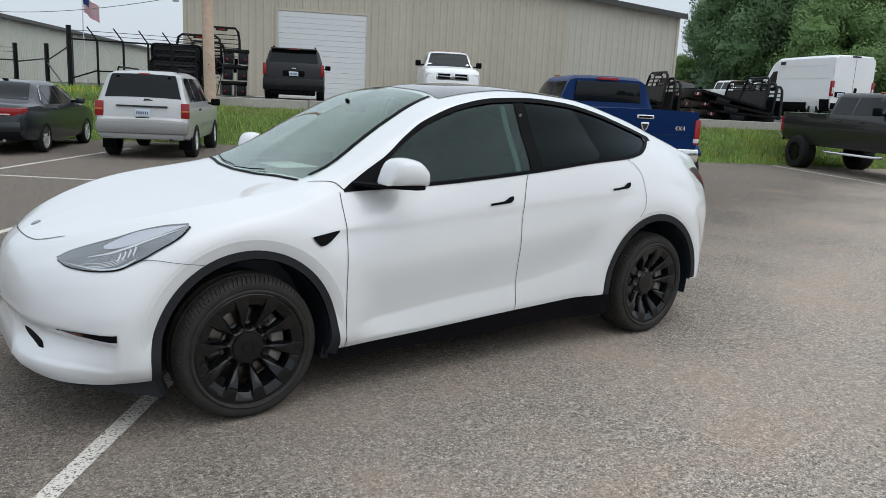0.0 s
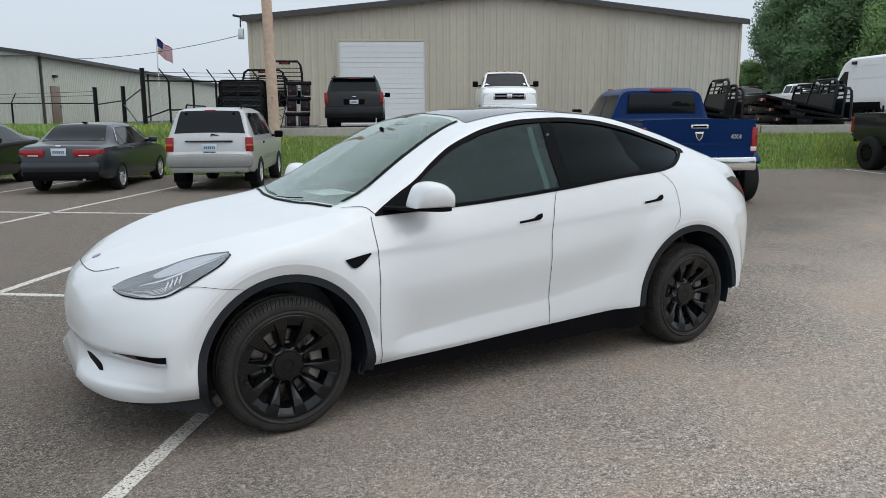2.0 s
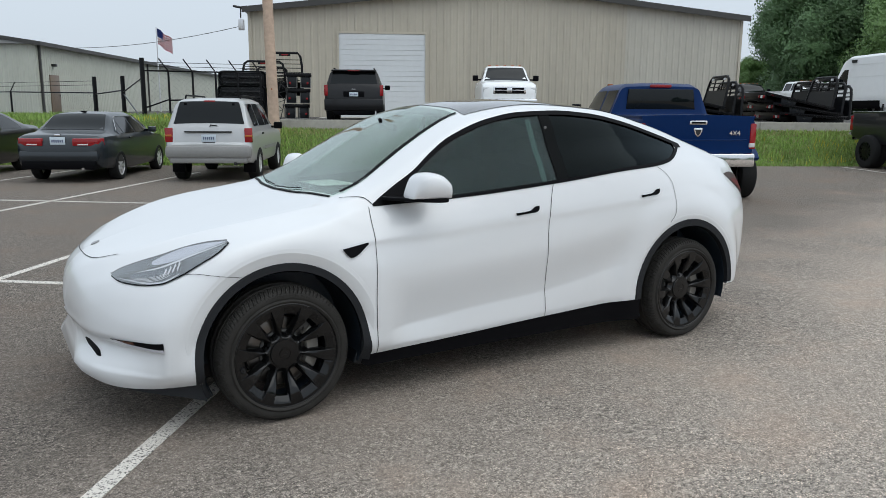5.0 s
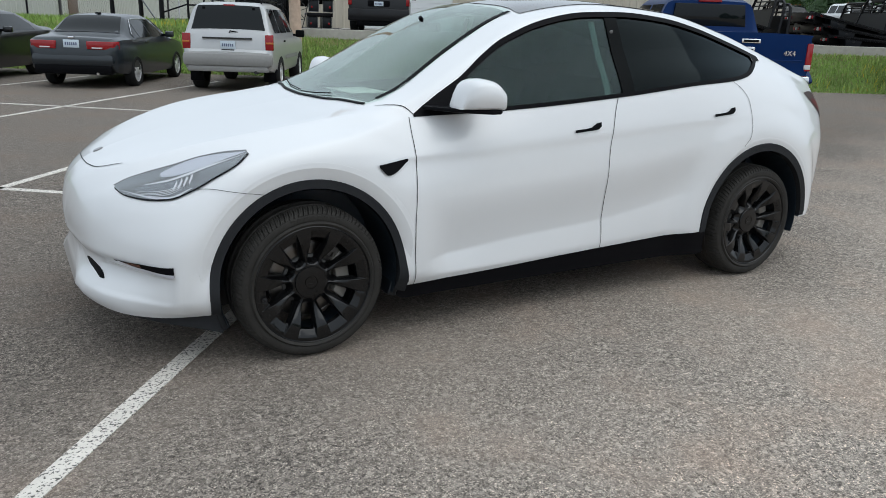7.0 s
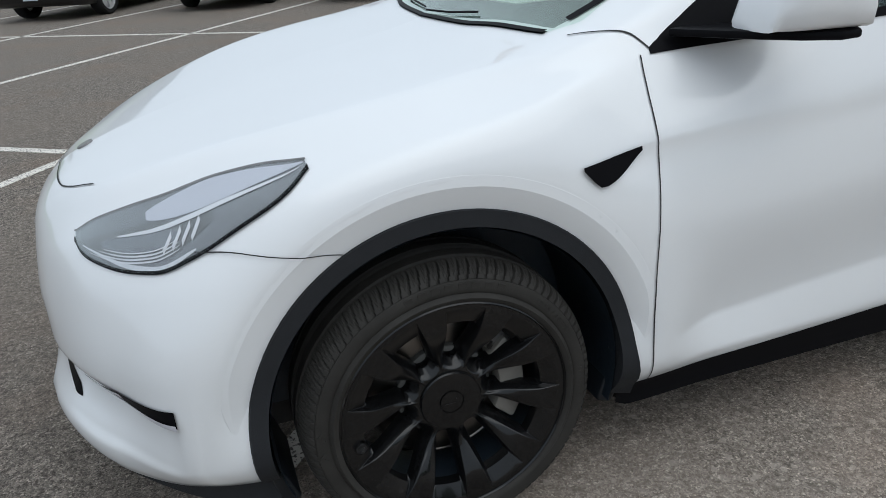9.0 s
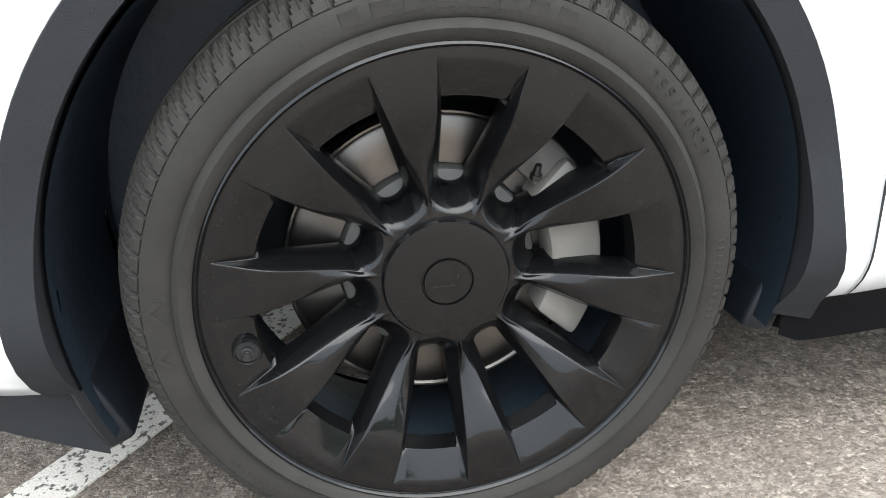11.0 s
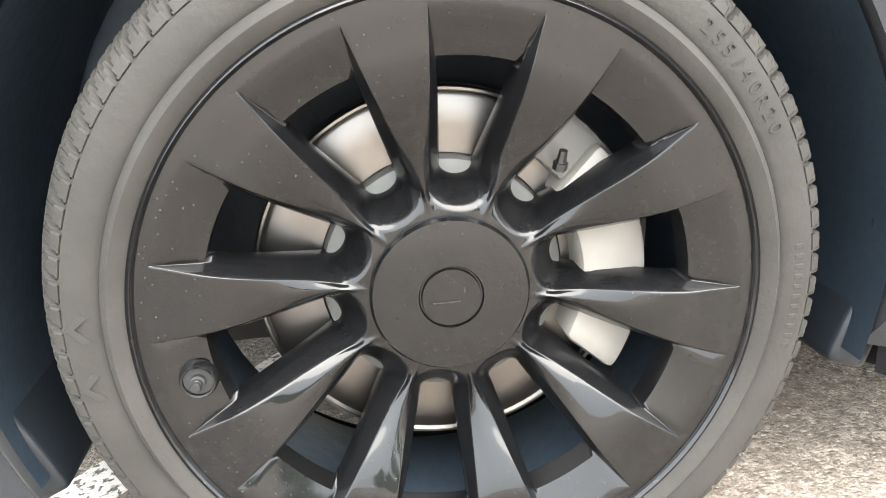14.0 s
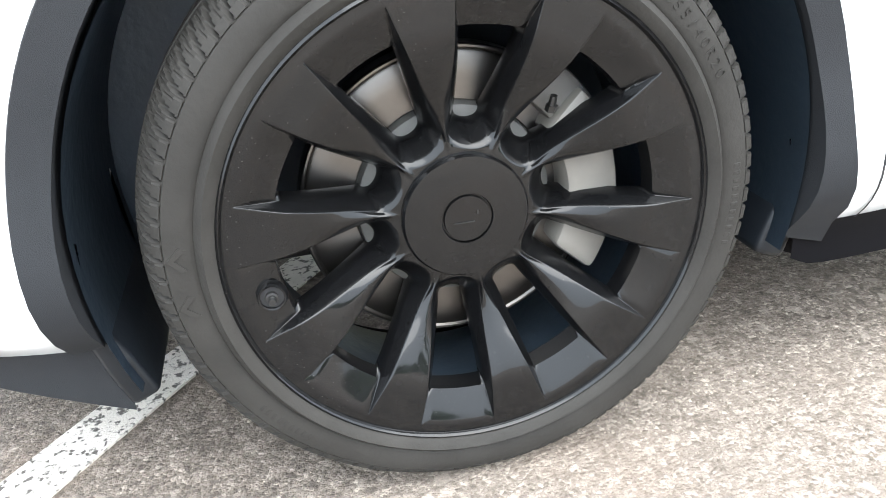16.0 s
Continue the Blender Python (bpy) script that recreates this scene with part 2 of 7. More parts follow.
# the lot's own axes: A along the bank, B away from the lot
AX, BX, LOT_TURN = Vector((0.886, -0.463, 0)), Vector((0.463, 0.886, 0)), -27.6


def lot(a, b, z=0.0):
    return AX * a + BX * b + Vector((0, 0, z))


def lot_pose(a, b, z=0.0, turn=0.0):
    p = lot(a, b, z)
    return pose(p.x, p.y, p.z, 0, 0, LOT_TURN + turn)


# ---- ground ----
def asphalt_material(name, dark, light, stain):
    """Worn asphalt: stones of a few millimetres in a dark binder, with dusty patches."""
    m = bpy.data.materials.new(name)
    m.use_nodes = True
    n, l = m.node_tree.nodes, m.node_tree.links
    b = n["Principled BSDF"]
    co = n.new("ShaderNodeTexCoord")
    def tex(kind, scale, **k):
        t = n.new(kind)
        t.inputs["Scale"].default_value = scale
        l.new(co.outputs["Object"], t.inputs["Vector"])
        return t
    def ramp(src, a, c, lo, hi):
        r = n.new("ShaderNodeMapRange")
        for i, v in enumerate((a, c, lo, hi)):
            r.inputs[i + 1].default_value = v
        l.new(src, r.inputs[0])
        return r.outputs[0]
    def mix(fac, a, c, blend="MIX"):
        x = n.new("ShaderNodeMix")
        x.data_type, x.blend_type = "RGBA", blend
        for i, v in ((0, fac), (6, a), (7, c)):
            if isinstance(v, (tuple, float, int)):
                x.inputs[i].default_value = v
            else:
                l.new(v, x.inputs[i])
        return x.outputs[2]
    stones = tex("ShaderNodeTexVoronoi", 180)
    fine = tex("ShaderNodeTexVoronoi", 270)
    grit = tex("ShaderNodeTexNoise", 420)
    patch = tex("ShaderNodeTexNoise", 0.55)
    blot = tex("ShaderNodeTexNoise", 4.5)
    patch.inputs["Detail"].default_value, blot.inputs["Detail"].default_value, grit.inputs["Detail"].default_value = 5, 6, 2
    sep = n.new("ShaderNodeSeparateColor")
    l.new(stones.outputs["Color"], sep.inputs[0])
    sep2 = n.new("ShaderNodeSeparateColor")
    l.new(fine.outputs["Color"], sep2.inputs[0])
    shade = ramp(sep.outputs[0], 0.0, 1.0, 0.0, 1.0)
    c = mix(shade, (*dark, 1), (*light, 1))
    c = mix(ramp(sep2.outputs[0], 0.0, 1.0, 0.0, 0.45), c, (light[0] * 0.55, light[1] * 0.55, light[2] * 0.55, 1))
    c = mix(ramp(sep2.outputs[1], 0.86, 0.95, 0.0, 0.7), c, (light[0] * 1.6, light[1] * 1.6, light[2] * 1.55, 1))
    c = mix(ramp(grit.outputs[0], 0.54, 0.66, 0.0, 0.8), c, (dark[0] * 0.35, dark[1] * 0.35, dark[2] * 0.35, 1))
    c = mix(ramp(sep.outputs[2], 0.92, 0.97, 0.0, 0.65), c, (light[0] * 1.75, light[1] * 1.75, light[2] * 1.72, 1))
    c = mix(ramp(sep.outputs[1], 0.14, 0.06, 0.0, 0.8), c, (dark[0] * 0.4, dark[1] * 0.4, dark[2] * 0.4, 1))
    # worn relief of a few centimetres, with dark pits between the raised stones
    pits = tex("ShaderNodeTexNoise", 46)
    pits.inputs["Detail"].default_value, pits.inputs["Roughness"].default_value = 8, 0.72
    c = mix(1.0, c, ramp(pits.outputs[0], 0.38, 0.52, 0.34, 1.14), "MULTIPLY")
    mottle = tex("ShaderNodeTexNoise", 15)
    mottle.inputs["Detail"].default_value, mottle.inputs["Roughness"].default_value = 9, 0.75
    c = mix(1.0, c, ramp(mottle.outputs[0], 0.36, 0.64, 0.74, 1.26), "MULTIPLY")
    chips = tex("ShaderNodeTexVoronoi", 62)
    sep3 = n.new("ShaderNodeSeparateColor")
    l.new(chips.outputs["Color"], sep3.inputs[0])
    c = mix(ramp(sep3.outputs[0], 0.955, 0.985, 0.0, 0.55), c, (light[0] * 1.35, light[1] * 1.35, light[2] * 1.35, 1))
    c = mix(ramp(blot.outputs[0], 0.40, 0.72, 0.0, 0.22), c, (*stain, 1))
    c = mix(ramp(patch.outputs[0], 0.42, 0.66, 0.0, 0.55), c, (stain[0] * 1.15, stain[1] * 1.1, stain[2] * 1.05, 1))
    # broad tone slope: shade beside the car put into the colour, unevenly paler outward
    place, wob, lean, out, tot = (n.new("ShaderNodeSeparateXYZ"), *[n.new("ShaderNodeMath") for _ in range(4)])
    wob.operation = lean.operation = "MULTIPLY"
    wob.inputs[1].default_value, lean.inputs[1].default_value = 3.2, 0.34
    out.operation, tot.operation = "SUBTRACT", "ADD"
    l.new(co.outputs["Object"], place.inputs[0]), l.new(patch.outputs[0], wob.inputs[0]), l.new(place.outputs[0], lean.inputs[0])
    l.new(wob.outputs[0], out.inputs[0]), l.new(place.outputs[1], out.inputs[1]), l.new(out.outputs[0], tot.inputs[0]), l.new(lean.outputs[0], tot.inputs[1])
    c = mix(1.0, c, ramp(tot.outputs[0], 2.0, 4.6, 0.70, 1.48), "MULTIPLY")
    # rusty brown dust in a few broad patches
    rust = tex("ShaderNodeTexNoise", 1.1)
    rust.inputs["Detail"].default_value, rust.inputs["Roughness"].default_value = 6, 0.6
    c = mix(ramp(rust.outputs[0], 0.52, 0.70, 0.0, 0.7), c, mix(1.0, c, (1.07, 0.97, 0.91, 1), "MULTIPLY"))
    l.new(c, b.inputs["Base Color"])
    b.inputs["Roughness"].default_value = 0.85
    b.inputs["Specular IOR Level"].default_value = 0.14
    add, bn = n.new("ShaderNodeMath"), n.new("ShaderNodeBump")
    add.operation = "ADD"
    deep, rise = n.new("ShaderNodeMath"), n.new("ShaderNodeMath")
    deep.operation, deep.inputs[1].default_value, rise.operation = "MULTIPLY", -3.0, "ADD"
    l.new(pits.outputs[0], deep.inputs[0]), l.new(deep.outputs[0], rise.inputs[0]), l.new(grit.outputs[0], rise.inputs[1])
    l.new(stones.outputs["Distance"], add.inputs[0]), l.new(rise.outputs[0], add.inputs[1])
    bn.inputs["Strength"].default_value, bn.inputs["Distance"].default_value = 0.7, 0.006
    bn.invert = True
    l.new(add.outputs[0], bn.inputs["Height"]), l.new(bn.outputs[0], b.inputs["Normal"])
    return m


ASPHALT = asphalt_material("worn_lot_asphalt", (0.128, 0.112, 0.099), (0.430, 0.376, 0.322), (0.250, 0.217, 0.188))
YARD = asphalt_material("yard_asphalt", (0.10, 0.098, 0.095), (0.2, 0.195, 0.185), (0.15, 0.145, 0.14))
TURF = material("bank_turf_soil", (0.10, 0.15, 0.03), 0.9, grain=0.35, scale=9, bump=0.5, bump_scale=40)


def ground_height(b, a=0.0):
    walled = smooth(-4.0, -2.6, a)
    return (1.12 - 0.22 * walled) * smooth(16.5, 18.5, b) + (0.22 * walled if b > 18.65 else 0.0) + 0.18 * smooth(9.0, 20.0, a) * smooth(18.6, 24.0, b)


def line_paint():
    """Chalky white road paint, worn through to the asphalt in flecks."""
    m = material("worn_road_paint", (0.65, 0.61, 0.55), 0.8, grain=0.12, scale=30, bump=0.5, bump_scale=260)
    n, l = m.node_tree.nodes, m.node_tree.links
    b = n["Principled BSDF"]
    src = b.inputs["Base Color"].links[0].from_socket
    co, t, r, x = n.new("ShaderNodeTexCoord"), n.new("ShaderNodeTexNoise"), n.new("ShaderNodeMapRange"), n.new("ShaderNodeMix")
    t.inputs["Scale"].default_value, t.inputs["Detail"].default_value = 90, 8
    r.inputs[1].default_value, r.inputs[2].default_value = 0.53, 0.62
    x.data_type = "RGBA"
    x.inputs[7].default_value = (0.10, 0.09, 0.08, 1)
    l.new(co.outputs["Object"], t.inputs["Vector"]), l.new(t.outputs[0], r.inputs[0]), l.new(r.outputs[0], x.inputs[0]), l.new(src, x.inputs[6]), l.new(x.outputs[2], b.inputs["Base Color"])
    return m


PAINT_LINE = line_paint()
bm = bmesh.new()
b_steps = [-900, -60, -12, 0, 8, 16.4, 16.5, 16.8, 17.1, 17.4, 17.7, 18.0, 18.3, 18.5, 18.62, 18.68, 19, 20, 21, 22, 23, 24, 30, 60, 900]
a_steps = [-900, -60, -20, -8, -4, -3.5, -3.1, -2.6, 0, 8, 10, 12, 14, 16, 18, 20, 30, 60, 900]
sheet(bm, [[lot(a, b, ground_height(b, a)) for a in a_steps] for b in b_steps])
for f in bm.faces:
    c = f.calc_center_median()
    b = c.dot(BX)
    f.material_index = 0 if b < 16.5 else (1 if b < 18.6 else 2)
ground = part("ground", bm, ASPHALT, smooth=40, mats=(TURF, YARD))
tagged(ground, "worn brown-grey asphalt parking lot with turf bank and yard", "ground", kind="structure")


# ---- stall lines ----
STALL = Vector((0.61, 0.79, 0)).normalized()
CROSS = Vector((STALL.y, -STALL.x, 0))


def stripe(n0, s0, n1, s1, width=0.085, z=0.004):
    """A painted line between two places given across and along the stalls."""
    p, q = CROSS * n0 + STALL * s0, CROSS * n1 + STALL * s1
    d = (q - p).normalized()
    w = Vector((-d.y, d.x, 0)) * width / 2
    bm = bmesh.new()
    steps = 12
    sheet(bm, [[p.lerp(q, i / steps) + w * (k + 0.06 * noise.noise(Vector((i * 0.9, k, n0)))) + Vector((0, 0, z)) for i in range(steps + 1)] for k in (-1, 1)])
    r = bmesh.ops.extrude_face_region(bm, geom=list(bm.faces))
    bmesh.ops.translate(bm, verts=[v for v in r["geom"] if isinstance(v, bmesh.types.BMVert)], vec=(0, 0, -z - 0.003))
    return tagged(part("stall_line", bm, PAINT_LINE, smooth=0), "worn white painted stall line on asphalt", "road marking", "stall lines", "structure")


for n_at, s_from, s_to in ((0.02, -5.5, 2.0), (-3.05, -5.5, 13.2), (-6.15, -1.0, 13.4), (-9.35, -1.0, 13.4), (-12.5, -1.0, 13.4)):
    stripe(n_at, s_from, n_at, s_to)
stripe(-16, 1.97, 0.5, 1.97)
stripe(-16, 7.55, 1.5, 7.55)
for a_at in (13.6, 17.2):
    p, q = lot(a_at, 16.2), lot(a_at, 10.2)
    stripe(p.dot(CROSS), p.dot(STALL), q.dot(CROSS), q.dot(STALL))


# ---- the white car: x runs from nose to tail, y to its right, the front axle over the origin ----
HALF_W = Curve((-0.915, 0.04), (-0.905, 0.17), (-0.87, 0.39), (-0.80, 0.58), (-0.70, 0.745), (-0.574, 0.868), (-0.44, 0.92), (-0.2, 0.94), (0.5, 0.925), (1.2, 0.925), (2.2, 0.935), (2.85, 0.95), (3.25, 0.925), (3.55, 0.83), (3.75, 0.715), (3.85, 0.58), (3.885, 0.34), (3.89, 0.04))
BELT_W = Curve((-0.915, 0.03), (-0.87, 0.28), (-0.80, 0.45), (-0.70, 0.60), (-0.50, 0.755), (-0.24, 0.858), (0.2, 0.868), (0.55, 0.805), (0.9, 0.84), (1.3, 0.868), (1.8, 0.875), (2.3, 0.87), (2.8, 0.83), (3.2, 0.765), (3.55, 0.675), (3.75, 0.61), (3.85, 0.535), (3.885, 0.3), (3.89, 0.03))
BELT_Z = Curve((-0.915, 0.50), (-0.87, 0.63), (-0.80, 0.70), (-0.60, 0.785), (-0.24, 0.885), (0.2, 0.975), (0.55, 1.035), (0.9, 1.062), (1.3, 1.09), (1.8, 1.125), (2.3, 1.175), (2.8, 1.20), (3.2, 1.185), (3.55, 1.13), (3.75, 1.07), (3.85, 0.97), (3.89, 0.72))
RAIL_W = Curve((-0.915, 0.02), (-0.87, 0.17), (-0.80, 0.29), (-0.60, 0.50), (-0.24, 0.655), (0.2, 0.71), (0.55, 0.745), (0.9, 0.70), (1.3, 0.635), (1.8, 0.60), (2.3, 0.595), (2.8, 0.595), (3.2, 0.59), (3.55, 0.58), (3.75, 0.53), (3.85, 0.40), (3.89, 0.02))
RAIL_Z = Curve((-0.915, 0.52), (-0.87, 0.70), (-0.80, 0.765), (-0.60, 0.872), (-0.24, 0.980), (0.2, 1.052), (0.40, 1.082), (0.55, 1.115), (0.9, 1.30), (1.3, 1.505), (1.8, 1.585), (2.3, 1.56), (2.8, 1.455), (3.2, 1.335), (3.55, 1.225), (3.75, 1.165), (3.85, 1.03), (3.89, 0.74))
TOP_Z = Curve((-0.915, 0.53), (-0.89, 0.68), (-0.85, 0.755), (-0.78, 0.815), (-0.72, 0.843), (-0.5, 0.915), (-0.15, 1.0), (0.28, 1.085), (0.55, 1.235), (0.9, 1.435), (1.2, 1.56), (1.5, 1.615), (1.85, 1.632), (2.3, 1.605), (2.8, 1.51), (3.2, 1.39), (3.55, 1.275), (3.74, 1.20), (3.85, 1.05), (3.89, 0.76))
SILL_Z = Curve((-0.915, 0.47), (-0.87, 0.27), (-0.75, 0.235), (-0.46, 0.258), (0.5, 0.254), (1.7, 0.297), (2.4, 0.322), (3.3, 0.335), (3.7, 0.375), (3.89, 0.60))
HUB_Z, ARCH_Z, AXLES = 0.345, 0.358, (0.008, 2.89)


DOOR_CREASE = Curve((0.5, 0.375), (0.75, 0.393), (1.18, 0.432), (1.66, 0.466), (2.0, 0.515), (2.37, 0.583), (2.6, 0.62))


def side_shape(x, z, y):
    """The flank's sculpture over its plain half width y: flat arch bands, the door crease, the bumper recess."""
    new_y = y
    door = smooth(0.50, 0.75, x) * (1 - smooth(2.25, 2.5, x))
    crease = DOOR_CREASE(x)
    if z > crease:
        new_y -= door * 0.038 * (1 - smooth(0.0, 0.30, z - crease))
    else:
        new_y -= door * 0.038 * max(0.0, 1 - (crease - z) / max(crease - 0.30, 0.05))
    # a shoulder line that starts at the side camera and rises along the doors
    over = z - (0.874 + 0.062 * (x - 0.48))
    new_y += 0.0045 * math.exp(-((over / (0.075 if over > 0 else 0.028)) ** 2)) * smooth(0.1, 0.45, x) * (1 - smooth(2.4, 3.3, x))
    new_y += 0.003 * math.exp(-((over / (0.030 if over > 0 else 0.009)) ** 2)) * smooth(0.40, 0.47, x) * (1 - smooth(0.55, 0.85, x))
    # a scoop in the bumper's corner, deepest under the vent, that runs out to a lip
    scoop = smooth(-0.84, -0.80, x) * (1 - smooth(-0.588, -0.574, x)) * smooth(0.310, 0.336, z) * (1 - smooth(0.430, 0.450, z))
    new_y -= (0.014 + 0.022 * smooth(0.32, 0.44, z)) * scoop
    for ax, plane in zip(AXLES, (0.945, 0.955)):
        d = math.hypot(x - ax, z - ARCH_Z)
        k = (1 - smooth(0.50, 0.72, d)) * smooth(0.22, 0.34, z)
        new_y += max(plane - new_y, -0.01) * k * 0.72 - (0.022 if ax < 1 else 0.006) * (1 - smooth(0.468, 0.522, d)) * smooth(0.34, 0.5, z)
    return new_y


def section(x, count=200):
    """Half of the body's cross-section at x: (half width, z) from the sill to the crown."""
    w, wb, zb, wr, zr, zt, zs = HALF_W(x), BELT_W(x), BELT_Z(x), RAIL_W(x), RAIL_Z(x), TOP_Z(x), SILL_Z(x)
    zm = zs + (zb - zs) * 0.52
    key = [(w * 0.955, zs), (w * 0.975, zs + 0.06 * (zb - zs)), (w * 0.997, zs + 0.30 * (zb - zs)), (w, zm), (wb + (w - wb) * 0.62, zm + (zb - zm) * 0.62), (wb, zb), (wb + (wr - wb) * 0.42, zb + (zr - zb) * 0.46), (wr, zr), (wr * 0.86, zr + (zt - zr) * 0.36), (wr * 0.5, zr + (zt - zr) * 0.80), (0.0, zt)]
    step = [0.0]
    for (a, b), (c, d) in zip(key, key[1:]):
        step.append(step[-1] + math.hypot(a - c, b - d) + 1e-4)
    cy, cz = Curve(*zip(step, [k[0] for k in key])), Curve(*zip(step, [k[1] for k in key]))
    pts = []
    for i in range(count):
        s = step[-1] * i / (count - 1)
        y, z = cy(s), cz(s)
        k = smooth(0.03, 0.3, y) * (1 - smooth(0.03, 0.22, z - zb))
        pts.append((y + (side_shape(x, z, y) - y) * k, z))
    return pts


def nose_shape(x, y, z):
    """Front bumper: a rounded brow that overhangs a scoop, and a lip under it that stands out again."""
    k = 1 - smooth(-0.80, -0.56, x)
    hollow = smooth(0.310, 0.43, z) * (1 - smooth(0.435, 0.495, z))
    brow = math.exp(-(((z - 0.50) / 0.06) ** 2)) * (1 - smooth(0.25, 0.62, abs(y)))
    chin = math.exp(-(((z - 0.29) / 0.06) ** 2))
    return x + k * (0.034 * hollow + 0.014 * brow - 0.026 * chin)


STATIONS = sorted({round(v, 4) for v in [-0.915, -0.911, -0.905, -0.895, -0.88, -0.86, -0.845] + list(np.arange(-0.83, -0.54, 0.0125)) + list(np.arange(-0.54, 0.62, 0.02)) + list(np.arange(0.62, 2.3, 0.05)) + list(np.arange(2.3, 3.45, 0.02)) + list(np.arange(3.45, 3.80, 0.045)) + [3.80, 3.825, 3.845, 3.86, 3.872, 3.88, 3.886, 3.89]})
SECTIONS = [section(x) for x in STATIONS]


def side_y(x, z):
    """Half width of the flank at a place seen from the side."""
    i = min(max(int(np.searchsorted(STATIONS, x)) - 1, 0), len(STATIONS) - 2)
    out = []
    for sec in SECTIONS[i : i + 2]:
        zs = [p[1] for p in sec]
        out.append(float(np.interp(z, zs, [p[0] for p in sec])))
    t = (x - STATIONS[i]) / (STATIONS[i + 1] - STATIONS[i])
    return out[0] + (out[1] - out[0]) * min(max(t, 0), 1)


def top_z(x, y):
    """Height of the hood, glass or roof over a place."""
    i = min(max(int(np.searchsorted(STATIONS, x)) - 1, 0), len(STATIONS) - 2)
    out = []
    for sec in SECTIONS[i : i + 2]:
        upper = sec[::-1]
        out.append(float(np.interp(abs(y), [p[0] for p in upper][:125], [p[1] for p in upper][:125])))
    t = (x - STATIONS[i]) / (STATIONS[i + 1] - STATIONS[i])
    return out[0] + (out[1] - out[0]) * min(max(t, 0), 1)


def loft_body(bm, stations, rows):
    """A closed solid from half sections, mirrored about the middle."""
    rings = []
    for x, sec in zip(stations, rows):
        left = [(nose_shape(x, y, z), -y, z) for y, z in sec]
        right = [(nose_shape(x, y, z), y, z) for y, z in sec[-2::-1]]
        rings.append(left + right)
    vs = sheet(bm, rings, close_u=True)
    bm.faces.new(vs[0][::-1]), bm.faces.new(vs[-1])


def side_panel(lower, upper, x0, x1, out, nx=28, nz=10, thick=0.003, sides=(-1,)):
    """A panel laid on the flank between two curves of z over x, standing out by a little."""
    bm = bmesh.new()
    for s in sides:
        front, back = [], []
        for j in range(nz + 1):
            row_f, row_b = [], []
            for i in range(nx + 1):
                x = x0 + (x1 - x0) * (0.5 - 0.5 * math.cos(math.pi * i / nx))
                z = lower(x) + (upper(x) - lower(x)) * j / nz
                y = side_y(x, z)
                row_f.append((nose_shape(x, y, z), s * (y + out), z)), row_b.append((nose_shape(x, y, z), s * (y + out - thick), z))
            front.append(row_f), back.append(row_b)
        sheet(bm, front), sheet(bm, back)
    bmesh.ops.remove_doubles(bm, verts=bm.verts, dist=0.0004)
    return bm


def ribbon_side(points, width, out=0.003, sides=(-1,), steps=8):
    """A thin line along the flank through points of (x, z)."""
    cx = Curve(*[(i, p[0]) for i, p in enumerate(points)])
    cz = Curve(*[(i, p[1]) for i, p in enumerate(points)])
    n = (len(points) - 1) * steps
    bm = bmesh.new()
    for s in sides:
        rows = [[], []]
        for i in range(n + 1):
            u = i * (len(points) - 1) / n
            x, z = cx(u), cz(u)
            dx, dz = cx(u + 0.02) - cx(u - 0.02), cz(u + 0.02) - cz(u - 0.02)
            k = math.hypot(dx, dz) + 1e-9
            for r, sg in zip(rows, (-1, 1)):
                px, pz = x - sg * dz / k * width / 2, z + sg * dx / k * width / 2
                y = side_y(px, pz)
                r.append((nose_shape(px, y, pz), s * (y + out), pz))
        sheet(bm, rows)
    return bm


def ribbon_top(points, width, out=0.003, steps=10, mirror=True):
    """A thin line on the hood or roof through points of (x, y)."""
    cx = Curve(*[(i, p[0]) for i, p in enumerate(points)])
    cy = Curve(*[(i, p[1]) for i, p in enumerate(points)])
    n = (len(points) - 1) * steps
    bm = bmesh.new()
    for s in (1, -1) if mirror else (1,):
        rows = [[], []]
        for i in range(n + 1):
            u = i * (len(points) - 1) / n
            x, y = cx(u), cy(u)
            dx, dy = cx(u + 0.02) - cx(u - 0.02), cy(u + 0.02) - cy(u - 0.02)
            k = math.hypot(dx, dy) + 1e-9
            for r, sg in zip(rows, (-1, 1)):
                px, py = x - sg * dy / k * width / 2, y + sg * dx / k * width / 2
                z = top_z(px, py)
                r.append((nose_shape(px, py, z), s * py, z + out))
        sheet(bm, rows)
    return bm


def top_panel(x_front, x_back, y_half, out, nx=22, ny=24, thick=0.004):
    """A pane over the top: x from x_front(y) to x_back(y)."""
    bm = bmesh.new()
    front, back = [], []
    for j in range(ny + 1):
        y = -y_half + 2 * y_half * j / ny
        rf, rb = [], []
        for i in range(nx + 1):
            x = x_front(abs(y)) + (x_back(abs(y)) - x_front(abs(y))) * i / nx
            z = top_z(x, y)
            rf.append((x, y, z + out)), rb.append((x, y, z + out - thick))
        front.append(rf), back.append(rb)
    sheet(bm, front), sheet(bm, back)
    return bm


